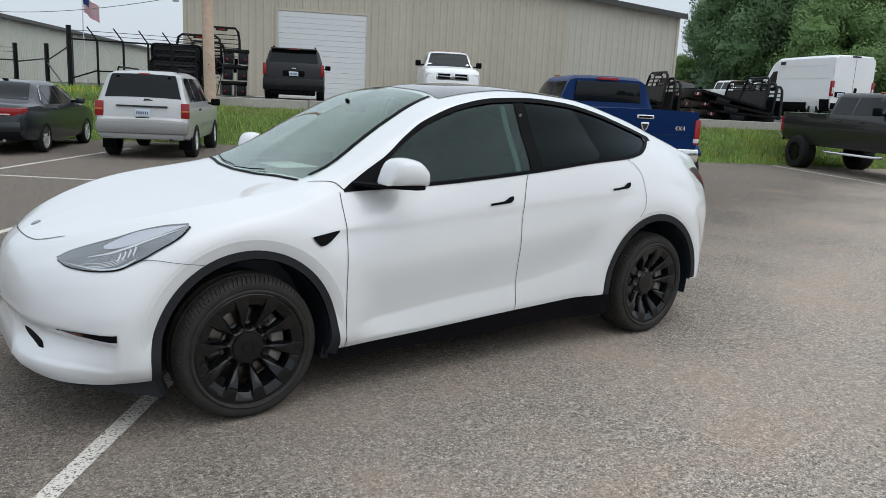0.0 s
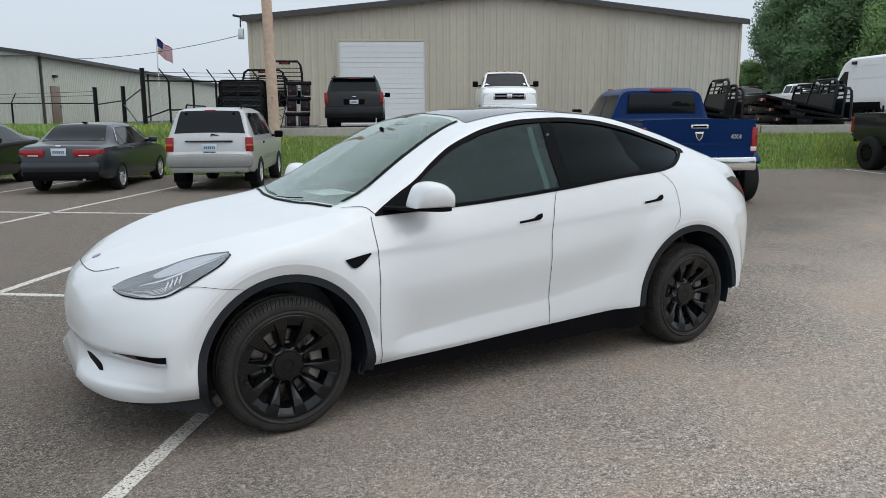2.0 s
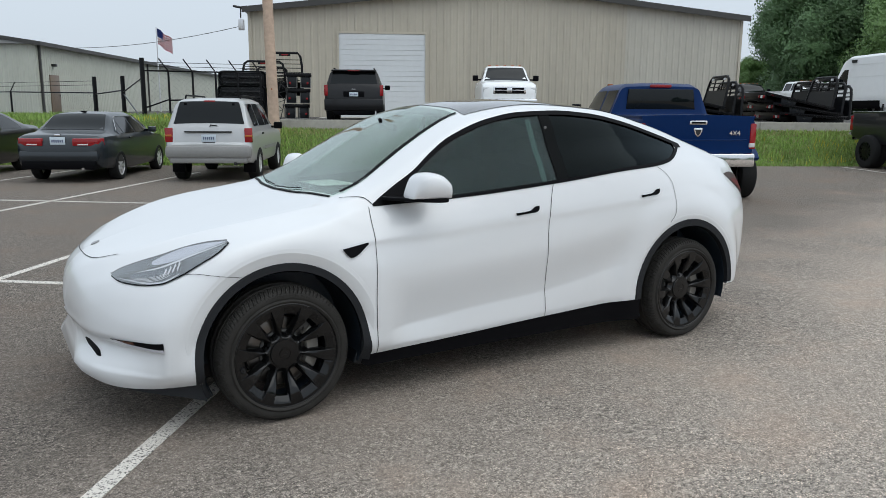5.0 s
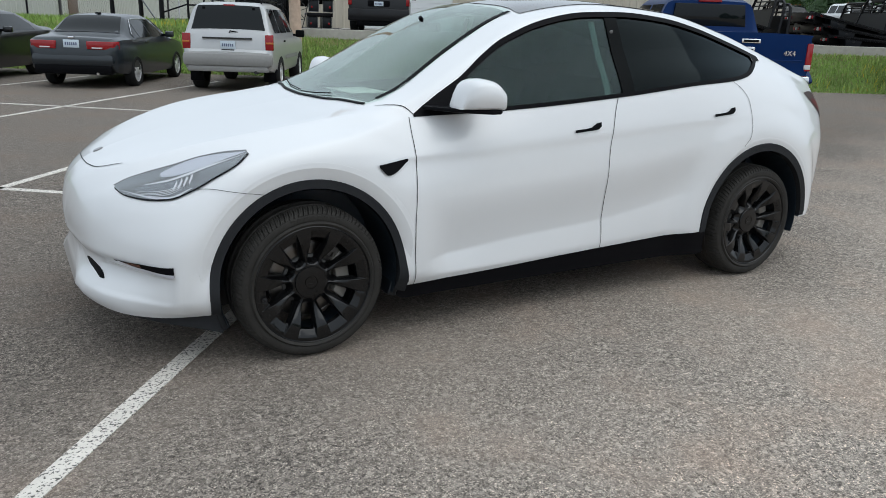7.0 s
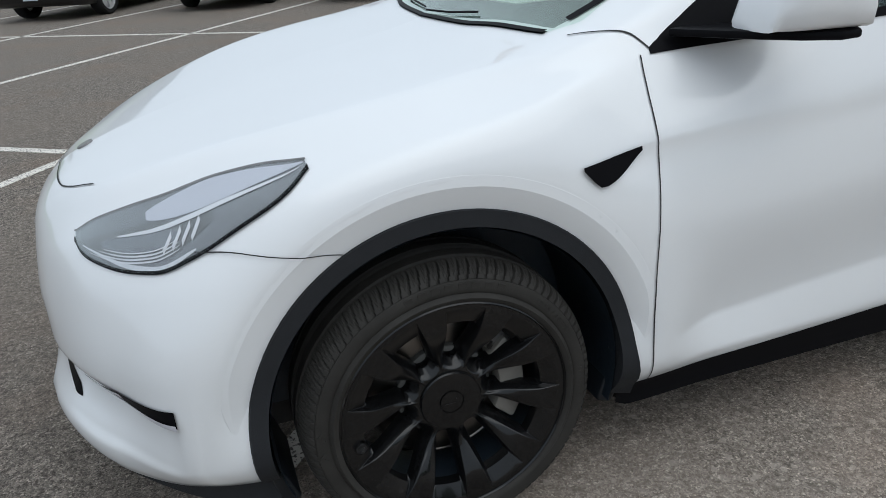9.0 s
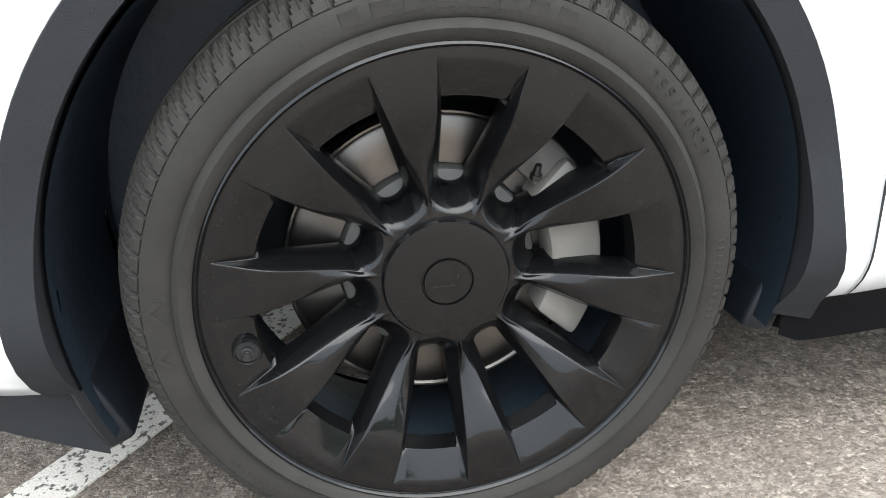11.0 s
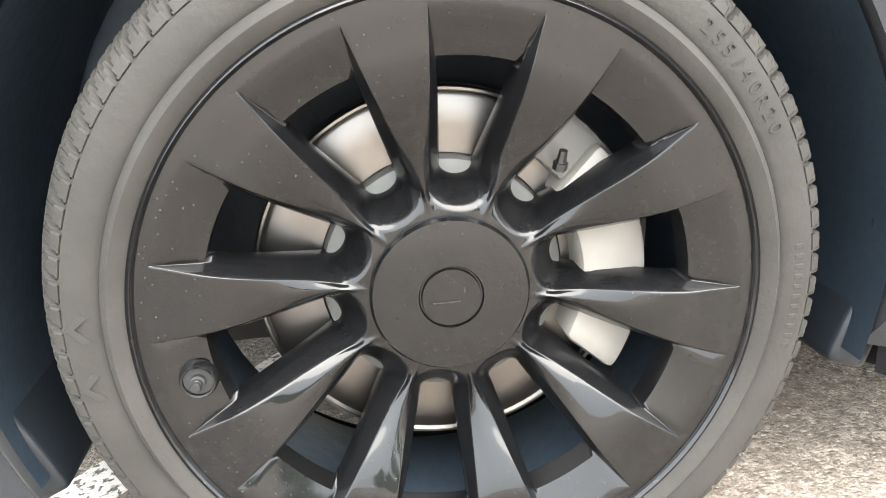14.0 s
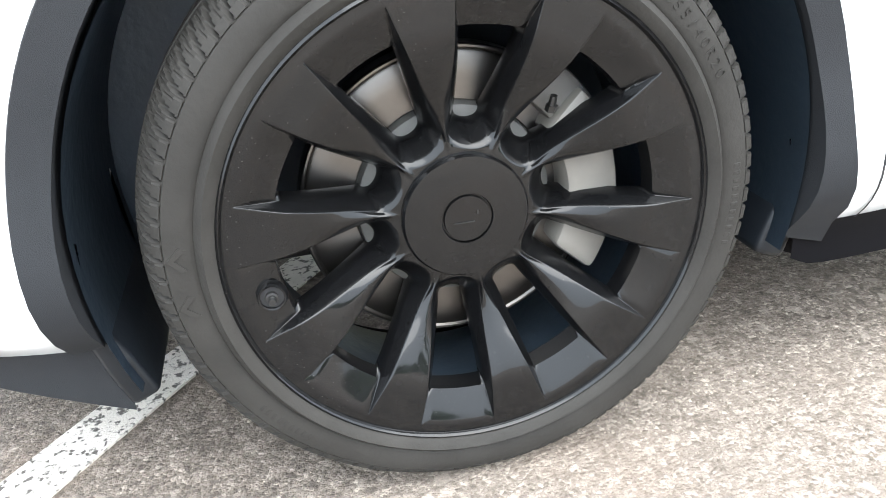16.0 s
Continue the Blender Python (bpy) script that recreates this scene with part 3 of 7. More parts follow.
# window outline seen from the side
DLO_TOP = Curve((0.56, 1.062), (0.70, 1.15), (0.83, 1.225), (0.97, 1.325), (1.113, 1.412), (1.38, 1.508), (1.65, 1.553), (1.93, 1.562), (2.2, 1.545), (2.48, 1.495), (2.77, 1.417), (3.04, 1.335))
DLO_LOW = Curve((0.56, 1.05), (1.02, 1.072), (1.78, 1.128), (2.34, 1.182), (2.66, 1.203), (2.80, 1.225), (2.92, 1.27), (3.04, 1.333))
GLASS_TOP = Curve(*[(x, DLO_TOP(x) - 0.022) for x in (0.66, 0.83, 0.97, 1.113, 1.38, 1.65, 1.93, 2.2, 2.48, 2.77, 2.96)])
GLASS_LOW = Curve(*[(x, DLO_LOW(x) + 0.016) for x in (0.66, 1.02, 1.78, 2.34, 2.66, 2.80, 2.92, 2.96)])
SCREEN_FRONT = Curve((0.0, 0.280), (0.3, 0.303), (0.43, 0.330), (0.58, 0.358), (0.645, 0.378), (0.672, 0.45))
SCREEN_BACK = Curve((0.0, 1.31), (0.3, 1.305), (0.46, 1.295), (0.497, 1.27), (0.517, 1.17), (0.548, 0.98), (0.598, 0.74), (0.652, 0.51), (0.672, 0.46))

car = thing("white_crossover_car", "glossy white electric crossover with black wheels and black trim", "car")


def cut(ob, bm, mat):
    """Cuts a solid out of an object; the cut faces take the given material."""
    bmesh.ops.recalc_face_normals(bm, faces=bm.faces)
    me = bpy.data.meshes.new("cutter")
    bm.to_mesh(me)
    bm.free()
    me.materials.append(mat)
    tool = bpy.data.objects.new("cutter", me)
    scene.collection.objects.link(tool)
    mod = ob.modifiers.new("cut", "BOOLEAN")
    mod.operation, mod.solver, mod.object = "DIFFERENCE", "EXACT", tool
    mod.material_mode = "TRANSFER"
    done = bpy.data.meshes.new_from_object(ob.evaluated_get(bpy.context.evaluated_depsgraph_get()))
    ob.modifiers.clear()
    old, ob.data = ob.data, done
    bpy.data.meshes.remove(old)
    bpy.data.objects.remove(tool)
    bpy.data.meshes.remove(me)


bm = bmesh.new()
loft_body(bm, STATIONS, SECTIONS)
body = part("body", bm, WHITE_PAINT, car, "glossy white painted shell", smooth=0)
# the cabin's hollow
bm = bmesh.new()
xs = [x for x in STATIONS if 0.5 < x < 3.2][::2]
rings = []
for x in xs:
    pts = [(max(y - 0.05, 0.0), z - 0.045 * smooth(0.9, 1.3, z)) for y, z in section(x, 26) if z > SILL_Z(x) + 0.16]
    pts = [(0.0, 0.50)] + [(pts[0][0], 0.50)] + [p for p in pts if p[1] > 0.52]
    cy = np.linspace(0, len(pts) - 1, 30)
    pts = [(float(np.interp(c, range(len(pts)), [p[0] for p in pts])), float(np.interp(c, range(len(pts)), [p[1] for p in pts]))) for c in cy]
    rings.append([(x, -y, z) for y, z in pts] + [(x, y, z) for y, z in pts[-2:0:-1]])
vs = sheet(bm, rings, close_u=True)
bm.faces.new(vs[0][::-1]), bm.faces.new(vs[-1])
cut(body, bm, INTERIOR)
# side windows and the screen
bm = bmesh.new()
gx = np.linspace(0.66, 2.955, 40)
prism(bm, [(x, GLASS_LOW(x)) for x in gx] + [(x, GLASS_TOP(x)) for x in gx[::-1]], "y", -1.2, 1.2)
cut(body, bm, TRIM)
bm = bmesh.new()
ys = np.linspace(-0.635, 0.635, 41)
prism(bm, [(SCREEN_FRONT(abs(y)) + 0.03, y) for y in ys] + [(SCREEN_BACK(abs(y)) - 0.03, y) for y in ys[::-1]], "z", 0.98, 1.9)
cut(body, bm, TRIM)
for ax, r in zip(AXLES, (0.425, 0.445)):
    bm = bmesh.new()
    arc = [(ax + r * math.cos(t), ARCH_Z + r * math.sin(t)) for t in np.linspace(-0.3, math.pi + 0.3, 40)]
    for lo, hi in ((-1.2, -0.60), (0.60, 1.2)):
        prism(bm, arc + [(arc[-1][0], 0.0), (arc[0][0], 0.0)], "y", lo, hi)
    cut(body, bm, LINER)
body.data.shade_smooth()
body.data.set_sharp_from_angle(angle=radians(32))

# glass
part("windscreen", top_panel(lambda y: SCREEN_FRONT(y), lambda y: SCREEN_BACK(y), 0.670, 0.003, ny=48), WINDSCREEN, car, "curved clear windscreen", smooth=60).visible_shadow = False
part("roof_glass", top_panel(lambda y: max(SCREEN_BACK(y), 1.285) + 0.012, lambda y: 2.62 - 0.2 * y, 0.55, 0.004), ROOF_GLASS, car, "black tinted glass roof", smooth=60)
part("rear_glass", top_panel(lambda y: 2.64 - 0.2 * y, lambda y: 3.55 - 0.1 * y, 0.545, 0.004), ROOF_GLASS, car, "dark rear window", smooth=60)
for s in (-1, 1):
    for nm, x0, x1 in (("front_side_window", 0.66, 1.775), ("rear_side_window", 1.86, 2.955)):
        part(nm, side_panel(GLASS_LOW, GLASS_TOP, x0, x1, -0.008, sides=(s,)), FRONT_GLASS if x0 < 1 else SIDE_GLASS, car, "lightly tinted green side window" if x0 < 1 else "dark tinted side window", smooth=60).visible_shadow = False
    part("window_trim", side_panel(lambda x: GLASS_TOP(x) - 0.004 if 0.66 < x < 2.955 else DLO_LOW(x), DLO_TOP, 0.56, 3.038, 0.003, nx=110, nz=2, sides=(s,)), TRIM, car, "satin black upper window trim")
    part("belt_trim", side_panel(DLO_LOW, lambda x: min(GLASS_LOW(x) + 0.004, DLO_TOP(x)), 0.56, 3.038, 0.004, nx=110, nz=2, sides=(s,)), TRIM, car, "satin black belt trim")
    part("door_pillar", side_panel(lambda x: GLASS_LOW(x) - 0.01, lambda x: GLASS_TOP(x) + 0.01, 1.775, 1.862, -0.002, nx=4, sides=(s,)), PILLAR_BLACK, car, "gloss black door pillar")
    dot = part("pillar_camera", lathe_bm([(0.0, -0.003), (0.008, -0.003), (0.011, 0.0), (0.011, 0.004)], 16), RIB_GREY, car, "small grey round pillar camera", smooth=40)
    dot.matrix_basis = Matrix.Translation((1.80, s * (side_y(1.80, 1.455) + 0.001), 1.455)) @ pose(0, 0, 0, 28 if s < 0 else -28, 0, 0 if s < 0 else 180)
    part("mirror_sail", side_panel(DLO_LOW, lambda x: min(DLO_TOP(x), DLO_LOW(x) + 3.0), 0.56, 0.80, 0.002, nx=8, nz=4, sides=(s,)), TRIM, car, "black triangular mirror base panel")

# black borders printed on the windscreen
for s in (-1, 1):
    part("screen_border", ribbon_top([(0.44, s * 0.634), (0.52, s * 0.630), (0.74, s * 0.580), (0.98, s * 0.530), (1.17, s * 0.500), (1.28, s * 0.482)], 0.024, out=0.0045, mirror=False), TRIM, car, "black printed windscreen border")

# panel gaps
DOOR_FRONT = [(0.535, 1.05), (0.530, 1.0), (0.528, 0.95), (0.528, 0.86), (0.517, 0.70), (0.510, 0.55), (0.513, 0.40), (0.521, 0.262)]
DOOR_MID = [(1.735, 1.125), (1.712, 1.06), (1.688, 0.95), (1.670, 0.80), (1.674, 0.65), (1.683, 0.52), (1.687, 0.40), (1.686, 0.30)]
DOOR_REAR = [(2.63, 1.205), (2.71, 1.15), (2.748, 1.08), (2.752, 0.97), (2.738, 0.89), (2.69, 0.83)]
for s in (-1, 1):
    for path in (DOOR_FRONT, DOOR_MID, DOOR_REAR):
        part("door_gap", ribbon_side(path, 0.0026 if path is DOOR_REAR else 0.0034, sides=(s,)), SEAM, car)
    part("bumper_gap", ribbon_side([(-0.475, 0.793), (-0.41, 0.800), (-0.32, 0.788), (-0.20, 0.765)], 0.0022, out=0.009, sides=(s,)), SEAM, car)
part("hood_gap", ribbon_top([(-0.800, 0.0), (-0.795, 0.12), (-0.775, 0.24), (-0.735, 0.33), (-0.70, 0.385), (-0.675, 0.425)], 0.0034), SEAM, car)
for s in (-1, 1):
    part("cowl_gap", ribbon_top([(0.405, s * 0.70), (0.47, s * 0.735), (0.53, s * 0.765), (0.56, s * 0.79)], 0.0035, mirror=False), SEAM, car)

# flank fittings
for s in (-1, 1):
    badge_low, badge_top = Curve((0.325, 0.850), (0.372, 0.808), (0.40, 0.815), (0.482, 0.866)), Curve((0.325, 0.858), (0.40, 0.866), (0.482, 0.876))
    part("side_camera_housing", side_panel(badge_low, badge_top, 0.325, 0.482, 0.009, nx=12, nz=4, thick=0.012, sides=(s,)), TRIM, car, "black triangular side camera housing")
    for x0, z0 in ((1.435, 0.962), (2.437, 1.016)):
        lo = Curve((x0, z0 - 0.008), (x0 + 0.12, z0 + 0.002), (x0 + 0.145, z0 + 0.004), (x0 + 0.168, z0 + 0.018), (x0 + 0.172, z0 + 0.022))
        hi = Curve((x0, z0 + 0.006), (x0 + 0.11, z0 + 0.018), (x0 + 0.135, z0 + 0.036), (x0 + 0.172, z0 + 0.042))
        part("door_handle", side_panel(lo, hi, x0, x0 + 0.172, 0.007, nx=14, nz=3, thick=0.01, sides=(s,)), TRIM, car, "flush black door handle")
    part("sill_cladding", side_panel(lambda x: 0.198 + 0.02 * (1 - smooth(0.42, 0.48, x)), lambda x: SILL_Z(x) + 0.011, 0.44, 2.455, 0.0015, nx=40, nz=3, thick=0.03, sides=(s,)), TRIM, car, "black plastic sill")

# wheel arches
for ax, r0, r1, x0a, x1a in ((AXLES[0] + 0.004, 0.417, 0.458, -0.26, math.pi + 0.22), (AXLES[1], 0.435, 0.482, -0.02, math.pi + 0.06)):
    for s in (-1, 1):
        bm = bmesh.new()
        rows = [[], [], [], []]
        for t in np.linspace(x0a, x1a, 60):
            # the front arch broadens where it runs down into the sill
            foot = 0.028 * (1 - smooth(-0.26, 0.12, t)) if ax < 1 else 0.0
            for row, (r, o) in zip(rows, ((r0, -0.05), (r0, 0.006), (r1 + foot - 0.004, 0.008), (r1 + foot, -0.004))):
                x, z = ax + r * math.cos(t), ARCH_Z + r * math.sin(t)
                y = side_y(x, max(z, SILL_Z(x)))
                row.append((x, s * (y + o), z))
        sheet(bm, rows)
        part("arch_trim", bm, CLADDING, car, "black plastic wheel arch trim", smooth=40)
        bm = bmesh.new()
        lin = [[], []]
        for t in np.linspace(-0.29, math.pi + 0.38, 50):
            for row, y in zip(lin, (0.915, 0.62)):
                row.append((ax + (r0 - 0.006) * math.cos(t), s * y, ARCH_Z + (r0 - 0.006) * math.sin(t)))
        sheet(bm, lin)
        bmesh.ops.solidify(bm, geom=list(bm.faces), thickness=0.012)
        part("wheel_liner", bm, LINER, car, "dark plastic wheel liner")

        # the flat painted band round the opening, with a crisp upper edge that runs out at both ends
        bm = bmesh.new()
        rows = [[] for _ in range(9)]
        lo, hi = x0a + 0.20, x1a - 0.20
        for t in np.linspace(lo, hi, 90):
            run_out = smooth(lo, lo + 0.45, t) * (1 - smooth(hi - 0.45, hi, t))
            wide = (0.012 if ax < 1 else 0.006) + (0.038 if ax < 1 else 0.016) * run_out
            depth = 0.019 if ax < 1 else 0.005
            def flank(r):
                x, z = ax + r * math.cos(t), ARCH_Z + r * math.sin(t)
                return side_y(x, max(z, SILL_Z(x)))
            def swell(r):
                return (0.022 if ax < 1 else 0.006) * (1 - smooth(0.468, 0.522, r)) * smooth(0.34, 0.5, ARCH_Z + r * math.sin(t))
            for row, k in zip(rows, (-0.14, 0.0, 0.25, 0.5, 0.75, 1.0, 1.2, 1.45, 1.8)):
                r = r1 + wide * k
                y = flank(r) + swell(r) - depth * (1 - k) if k <= 1 else flank(r) + (swell(r) + 0.0002 if k < 1.7 else -0.003)
                y += (1 - run_out) * (flank(r) - 0.003 - y)
                row.append((ax + r * math.cos(t), s * y, ARCH_Z + r * math.sin(t)))
        sheet(bm, rows)
        part("arch_flare", bm, WHITE_PAINT, car, "white flat flare round the wheel opening", smooth=12)
        # soft guards that hang down before and behind the wheel
        def guard(t0, t1, wide, y_out, round_r):
            inner = [(ax + (r0 + 0.006 - 0.020 * smooth(1.5, 5.5, k)) * math.cos(t), ARCH_Z + (r0 + 0.006 - 0.020 * smooth(1.5, 5.5, k)) * math.sin(t)) for k, t in enumerate(np.linspace(t0, t1, 8))]
            outer = [(ax + (r0 - 0.012 + wide * min(1.0, 0.35 + k * 0.16)) * math.cos(t), ARCH_Z + (r0 - 0.012 + wide * min(1.0, 0.35 + k * 0.16)) * math.sin(t)) for k, t in enumerate(np.linspace(t0, t1, 8))]
            y0, y1 = sorted((s * 0.66, s * y_out))
            part("splash_guard", prism_bm(inner + outer[::-1], "y", y0, y1, bevel=round_r), SPLASH, car, "dark plastic splash guard", smooth=60)
        guard(math.pi - 0.04, math.pi + 0.43, 0.034, 0.895 if ax < 1 else 0.85, 0.007)
        if ax < 1:
            guard(0.02, -0.34, 0.045, 0.885, 0.009)
        if ax < 1:
            low = Curve((-0.86, 0.262), (-0.75, 0.232), (-0.62, 0.222), (-0.50, 0.205), (-0.385, 0.168))
            part("bumper_valance", side_panel(low, lambda x: SILL_Z(x) + 0.006, -0.86, -0.387, -0.005, nx=26, nz=3, thick=0.03, sides=(s,)), CLADDING, car, "grey plastic lip under the bumper")

# underside
part("underbody", box_bm(-0.62, -0.59, 0.17, 3.6, 0.59, 0.45, bevel=0.03), SEAM, car, "dark underbody tray")
part("rocker_core", box_bm(0.50, -0.80, 0.20, 2.44, 0.82, 0.40, bevel=0.02), SEAM, car, "dark sill core")

# door mirrors
MIRROR_TOP = Curve((0.0, 0.030), (0.08, 0.085), (0.24, 0.126), (0.5, 0.138), (0.80, 0.126), (1.0, 0.090))
for s in (-1, 1):
    bm = bmesh.new()
    rows = []
    for i in range(13):
        u = i / 12
        x = 0.70 + 0.185 * u
        h0 = 1.100
        h1 = h0 + MIRROR_TOP(u)
        yi, yo = 0.865 + 0.03 * u, 1.085 - 0.05 * (1 - u) ** 2
        ring = []
        for k in range(16):
            t = 2 * math.pi * k / 16
            cy, cz = math.cos(t), math.sin(t)
            cy, cz = math.copysign(abs(cy) ** 0.62, cy), math.copysign(abs(cz) ** (0.62 if cz > 0 else 0.28), cz)
            ring.append((x, s * ((yi + yo) / 2 + (yo - yi) / 2 * cy * (0.75 + 0.25 * smooth(0, 0.3, u))), (h0 + h1) / 2 + (h1 - h0) / 2 * cz))
        rows.append(ring)
    vs = sheet(bm, rows, close_u=True)
    bm.faces.new(vs[0][::-1]), bm.faces.new(vs[-1])
    mirror = part("door_mirror", bm, WHITE_PAINT, car, "white door mirror cap", smooth=60)
    part("mirror_foot", prism_bm([(0.60, s * 0.80), (0.66, s * 0.79), (0.80, s * 0.84), (0.880, s * 0.91), (0.892, s * 0.95), (0.890, s * 1.045), (0.870, s * 1.072), (0.82, s * 1.075), (0.76, s * 1.03), (0.71, s * 0.97)], "z", 1.083, 1.101, bevel=0.006), TRIM, mirror, "black mirror foot")
    part("mirror_glass", prism_bm([(s * 0.91, 1.108), (s * 1.055, 1.108), (s * 1.065, 1.17), (s * 0.98, 1.195), (s * 0.905, 1.16)], "x", 0.888, 0.892), ROOF_GLASS, mirror, "mirror glass")

# head lamps
LAMP_LOW = Curve((-0.724, 0.757), (-0.712, 0.747), (-0.69, 0.741), (-0.64, 0.738), (-0.56, 0.748), (-0.48, 0.784), (-0.38, 0.842), (-0.28, 0.898), (-0.235, 0.928))
LAMP_TOP = Curve((-0.724, 0.768), (-0.68, 0.796), (-0.60, 0.832), (-0.50, 0.868), (-0.40, 0.905), (-0.30, 0.930), (-0.235, 0.938))
MARKER_BROWN = material("smoked_amber_lens", (0.10, 0.030, 0.012), 0.2, coat=0.5)
PALE_STRIP = material("pale_lamp_strip", (0.52, 0.515, 0.56), 0.3, coat=0.5)
BOWL_PALE = material("lamp_bowl_pale", (0.26, 0.265, 0.275), 0.25, metal=0.3, coat=0.5, grain=0.3, scale=40)
BRIGHT_GUIDE = material("lamp_guide_white", (0.62, 0.62, 0.64), 0.3)


for s in (-1, 1):
    lamp = part("head_lamp", side_panel(LAMP_LOW, LAMP_TOP, -0.724, -0.235, 0.004, nx=44, nz=12, sides=(s,)), LAMP_BODY, car, "grey reflector head lamp under clear cover", smooth=60)
    part("lamp_rim", side_panel(lambda x: LAMP_LOW(x) - 0.003, lambda x: min(LAMP_LOW(x) + 0.003, LAMP_TOP(x)), -0.727, -0.233, 0.009, nx=60, nz=2, thick=0.008, sides=(s,)), TRIM, lamp, "black lower lamp edge")
    part("lamp_rim", side_panel(lambda x: LAMP_TOP(x) - 0.0005, lambda x: LAMP_TOP(x) + 0.001, -0.727, -0.233, 0.008, nx=60, nz=2, thick=0.006, sides=(s,)), RIB_GREY, lamp, "grey upper lamp edge")

    def lens(name, x0, x1, mid0, mid1, half, out, mat, label, bend=0.0):
        """A leaf-shaped piece inside the lamp, in shares of the lamp's height."""
        def share(x, sg):
            u = min(max((x - x0) / (x1 - x0), 0.0), 1.0)
            m = mid0 + (mid1 - mid0) * u + bend * math.sin(math.pi * u)
            k = m + sg * half * math.sqrt(max(math.sin(math.pi * (0.02 + 0.96 * u)), 0.0))
            return LAMP_LOW(x) + k * (LAMP_TOP(x) - LAMP_LOW(x))
        part(name, side_panel(lambda x: share(x, -1), lambda x: share(x, 1), x0, x1, out, nx=36, nz=4, sides=(s,)), mat, lamp, label, smooth=60)

    lens("reflector_bowl", -0.715, -0.43, 0.42, 0.46, 0.26, 0.0055, RIB_GREY, "grey reflector bowl")
    lens("inner_bowl", -0.66, -0.50, 0.46, 0.44, 0.15, 0.0068, BOWL_PALE, "pale inner bowl")
    lens("upper_blade", -0.56, -0.240, 0.80, 0.72, 0.18, 0.0085, PALE_STRIP, "pale lilac upper blade", 0.03)
    lens("light_guide", -0.625, -0.240, 0.60, 0.50, 0.030, 0.0098, BRIGHT_GUIDE, "bright light guide", 0.03)
    lens("lower_guide", -0.705, -0.47, 0.34, 0.10, 0.040, 0.0088, BRIGHT_GUIDE, "sweeping pale lower light guide", -0.16)
    for k in range(4):
        lens("lens_line", -0.695 + 0.012 * k, -0.50, 0.20 + 0.055 * k, 0.22 + 0.05 * k, 0.010, 0.0090, BRIGHT_GUIDE, "fine bright lens line", -0.06)
    for k in range(4):
        x0 = -0.535 + 0.020 * k
        lo = (lambda x, x0=x0: LAMP_LOW(x) + 0.022 + 0.9 * (x - x0))
        hi = (lambda x, x0=x0: LAMP_LOW(x) + 0.030 + 0.9 * (x - x0))
        part("lens_rib", side_panel(lo, hi, x0, x0 + 0.022, 0.0092, nx=5, nz=2, sides=(s,)), BRIGHT_GUIDE, lamp, "slanted bright lens rib")
    part("lamp_cover", side_panel(LAMP_LOW, LAMP_TOP, -0.724, -0.235, 0.012, nx=44, nz=10, sides=(s,)), LAMP_CLEAR, lamp, "clear glossy lamp cover", smooth=60).visible_shadow = False
    fog_lo, fog_hi = Curve((-0.775, 0.470), (-0.70, 0.452), (-0.60, 0.450), (-0.575, 0.451)), Curve((-0.775, 0.476), (-0.70, 0.480), (-0.60, 0.487), (-0.575, 0.490))
    fog = part("bumper_vent", side_panel(fog_lo, fog_hi, -0.775, -0.575, 0.006, nx=16, nz=3, thick=0.012, sides=(s,)), TRIM, car, "narrow black bumper vent")
    part("vent_lip", side_panel(lambda x: fog_lo(x) - 0.005, lambda x: fog_lo(x) + 0.009, -0.765, -0.577, 0.010, nx=16, nz=2, thick=0.012, sides=(s,)), PALE_STRIP, fog, "pale vent lip")
    part("vent_marker", side_panel(lambda x: fog_lo(x) + 0.010, lambda x: fog_hi(x) - 0.003, -0.755, -0.690, 0.008, nx=8, nz=2, sides=(s,)), MARKER_BROWN, fog, "brown-amber marker in the vent")
    tail_lo, tail_hi = Curve((3.46, 1.105), (3.62, 1.0), (3.74, 0.945), (3.82, 0.935)), Curve((3.46, 1.112), (3.60, 1.115), (3.72, 1.09), (3.82, 1.06))
    tl = part("tail_lamp", side_panel(tail_lo, tail_hi, 3.46, 3.82, 0.003, nx=16, nz=6, sides=(s,)), SMOKED_RED, car, "dark smoked tail lamp", smooth=60)
    part("red_lens", side_panel(lambda x: tail_lo(x) + 0.02, lambda x: tail_hi(x) - 0.045, 3.56, 3.80, 0.005, nx=10, nz=3, sides=(s,)), DEEP_RED, tl, "red lens in the tail lamp")

for s in (-1, 1):
    slot_mid = Curve((-0.880, 0.418), (-0.85, 0.398), (-0.812, 0.366))
    slot_half = Curve((-0.880, 0.004), (-0.865, 0.013), (-0.83, 0.014), (-0.812, 0.002))
    part("lower_grille", side_panel(lambda x: slot_mid(x) - slot_half(x), lambda x: slot_mid(x) + slot_half(x), -0.880, -0.812, 0.003, nx=18, nz=3, thick=0.012, sides=(s,)), TRIM, car, "narrow black lower grille slot", smooth=40)
emblem = part("nose_emblem", lathe_bm([(0.0, -0.004), (0.022, -0.004), (0.024, 0.0), (0.024, 0.004)], 20), RIB_GREY, car, "small grey round nose emblem")
emblem.matrix_basis = Matrix.Translation((-0.727, 0, top_z(-0.727, 0))) @ pose(0, 0, 0, 0, -22, 0) @ pose(0, 0, 0, -90, 0, 0)


# ---- wheels ----
WINDOW_MID = 9.5


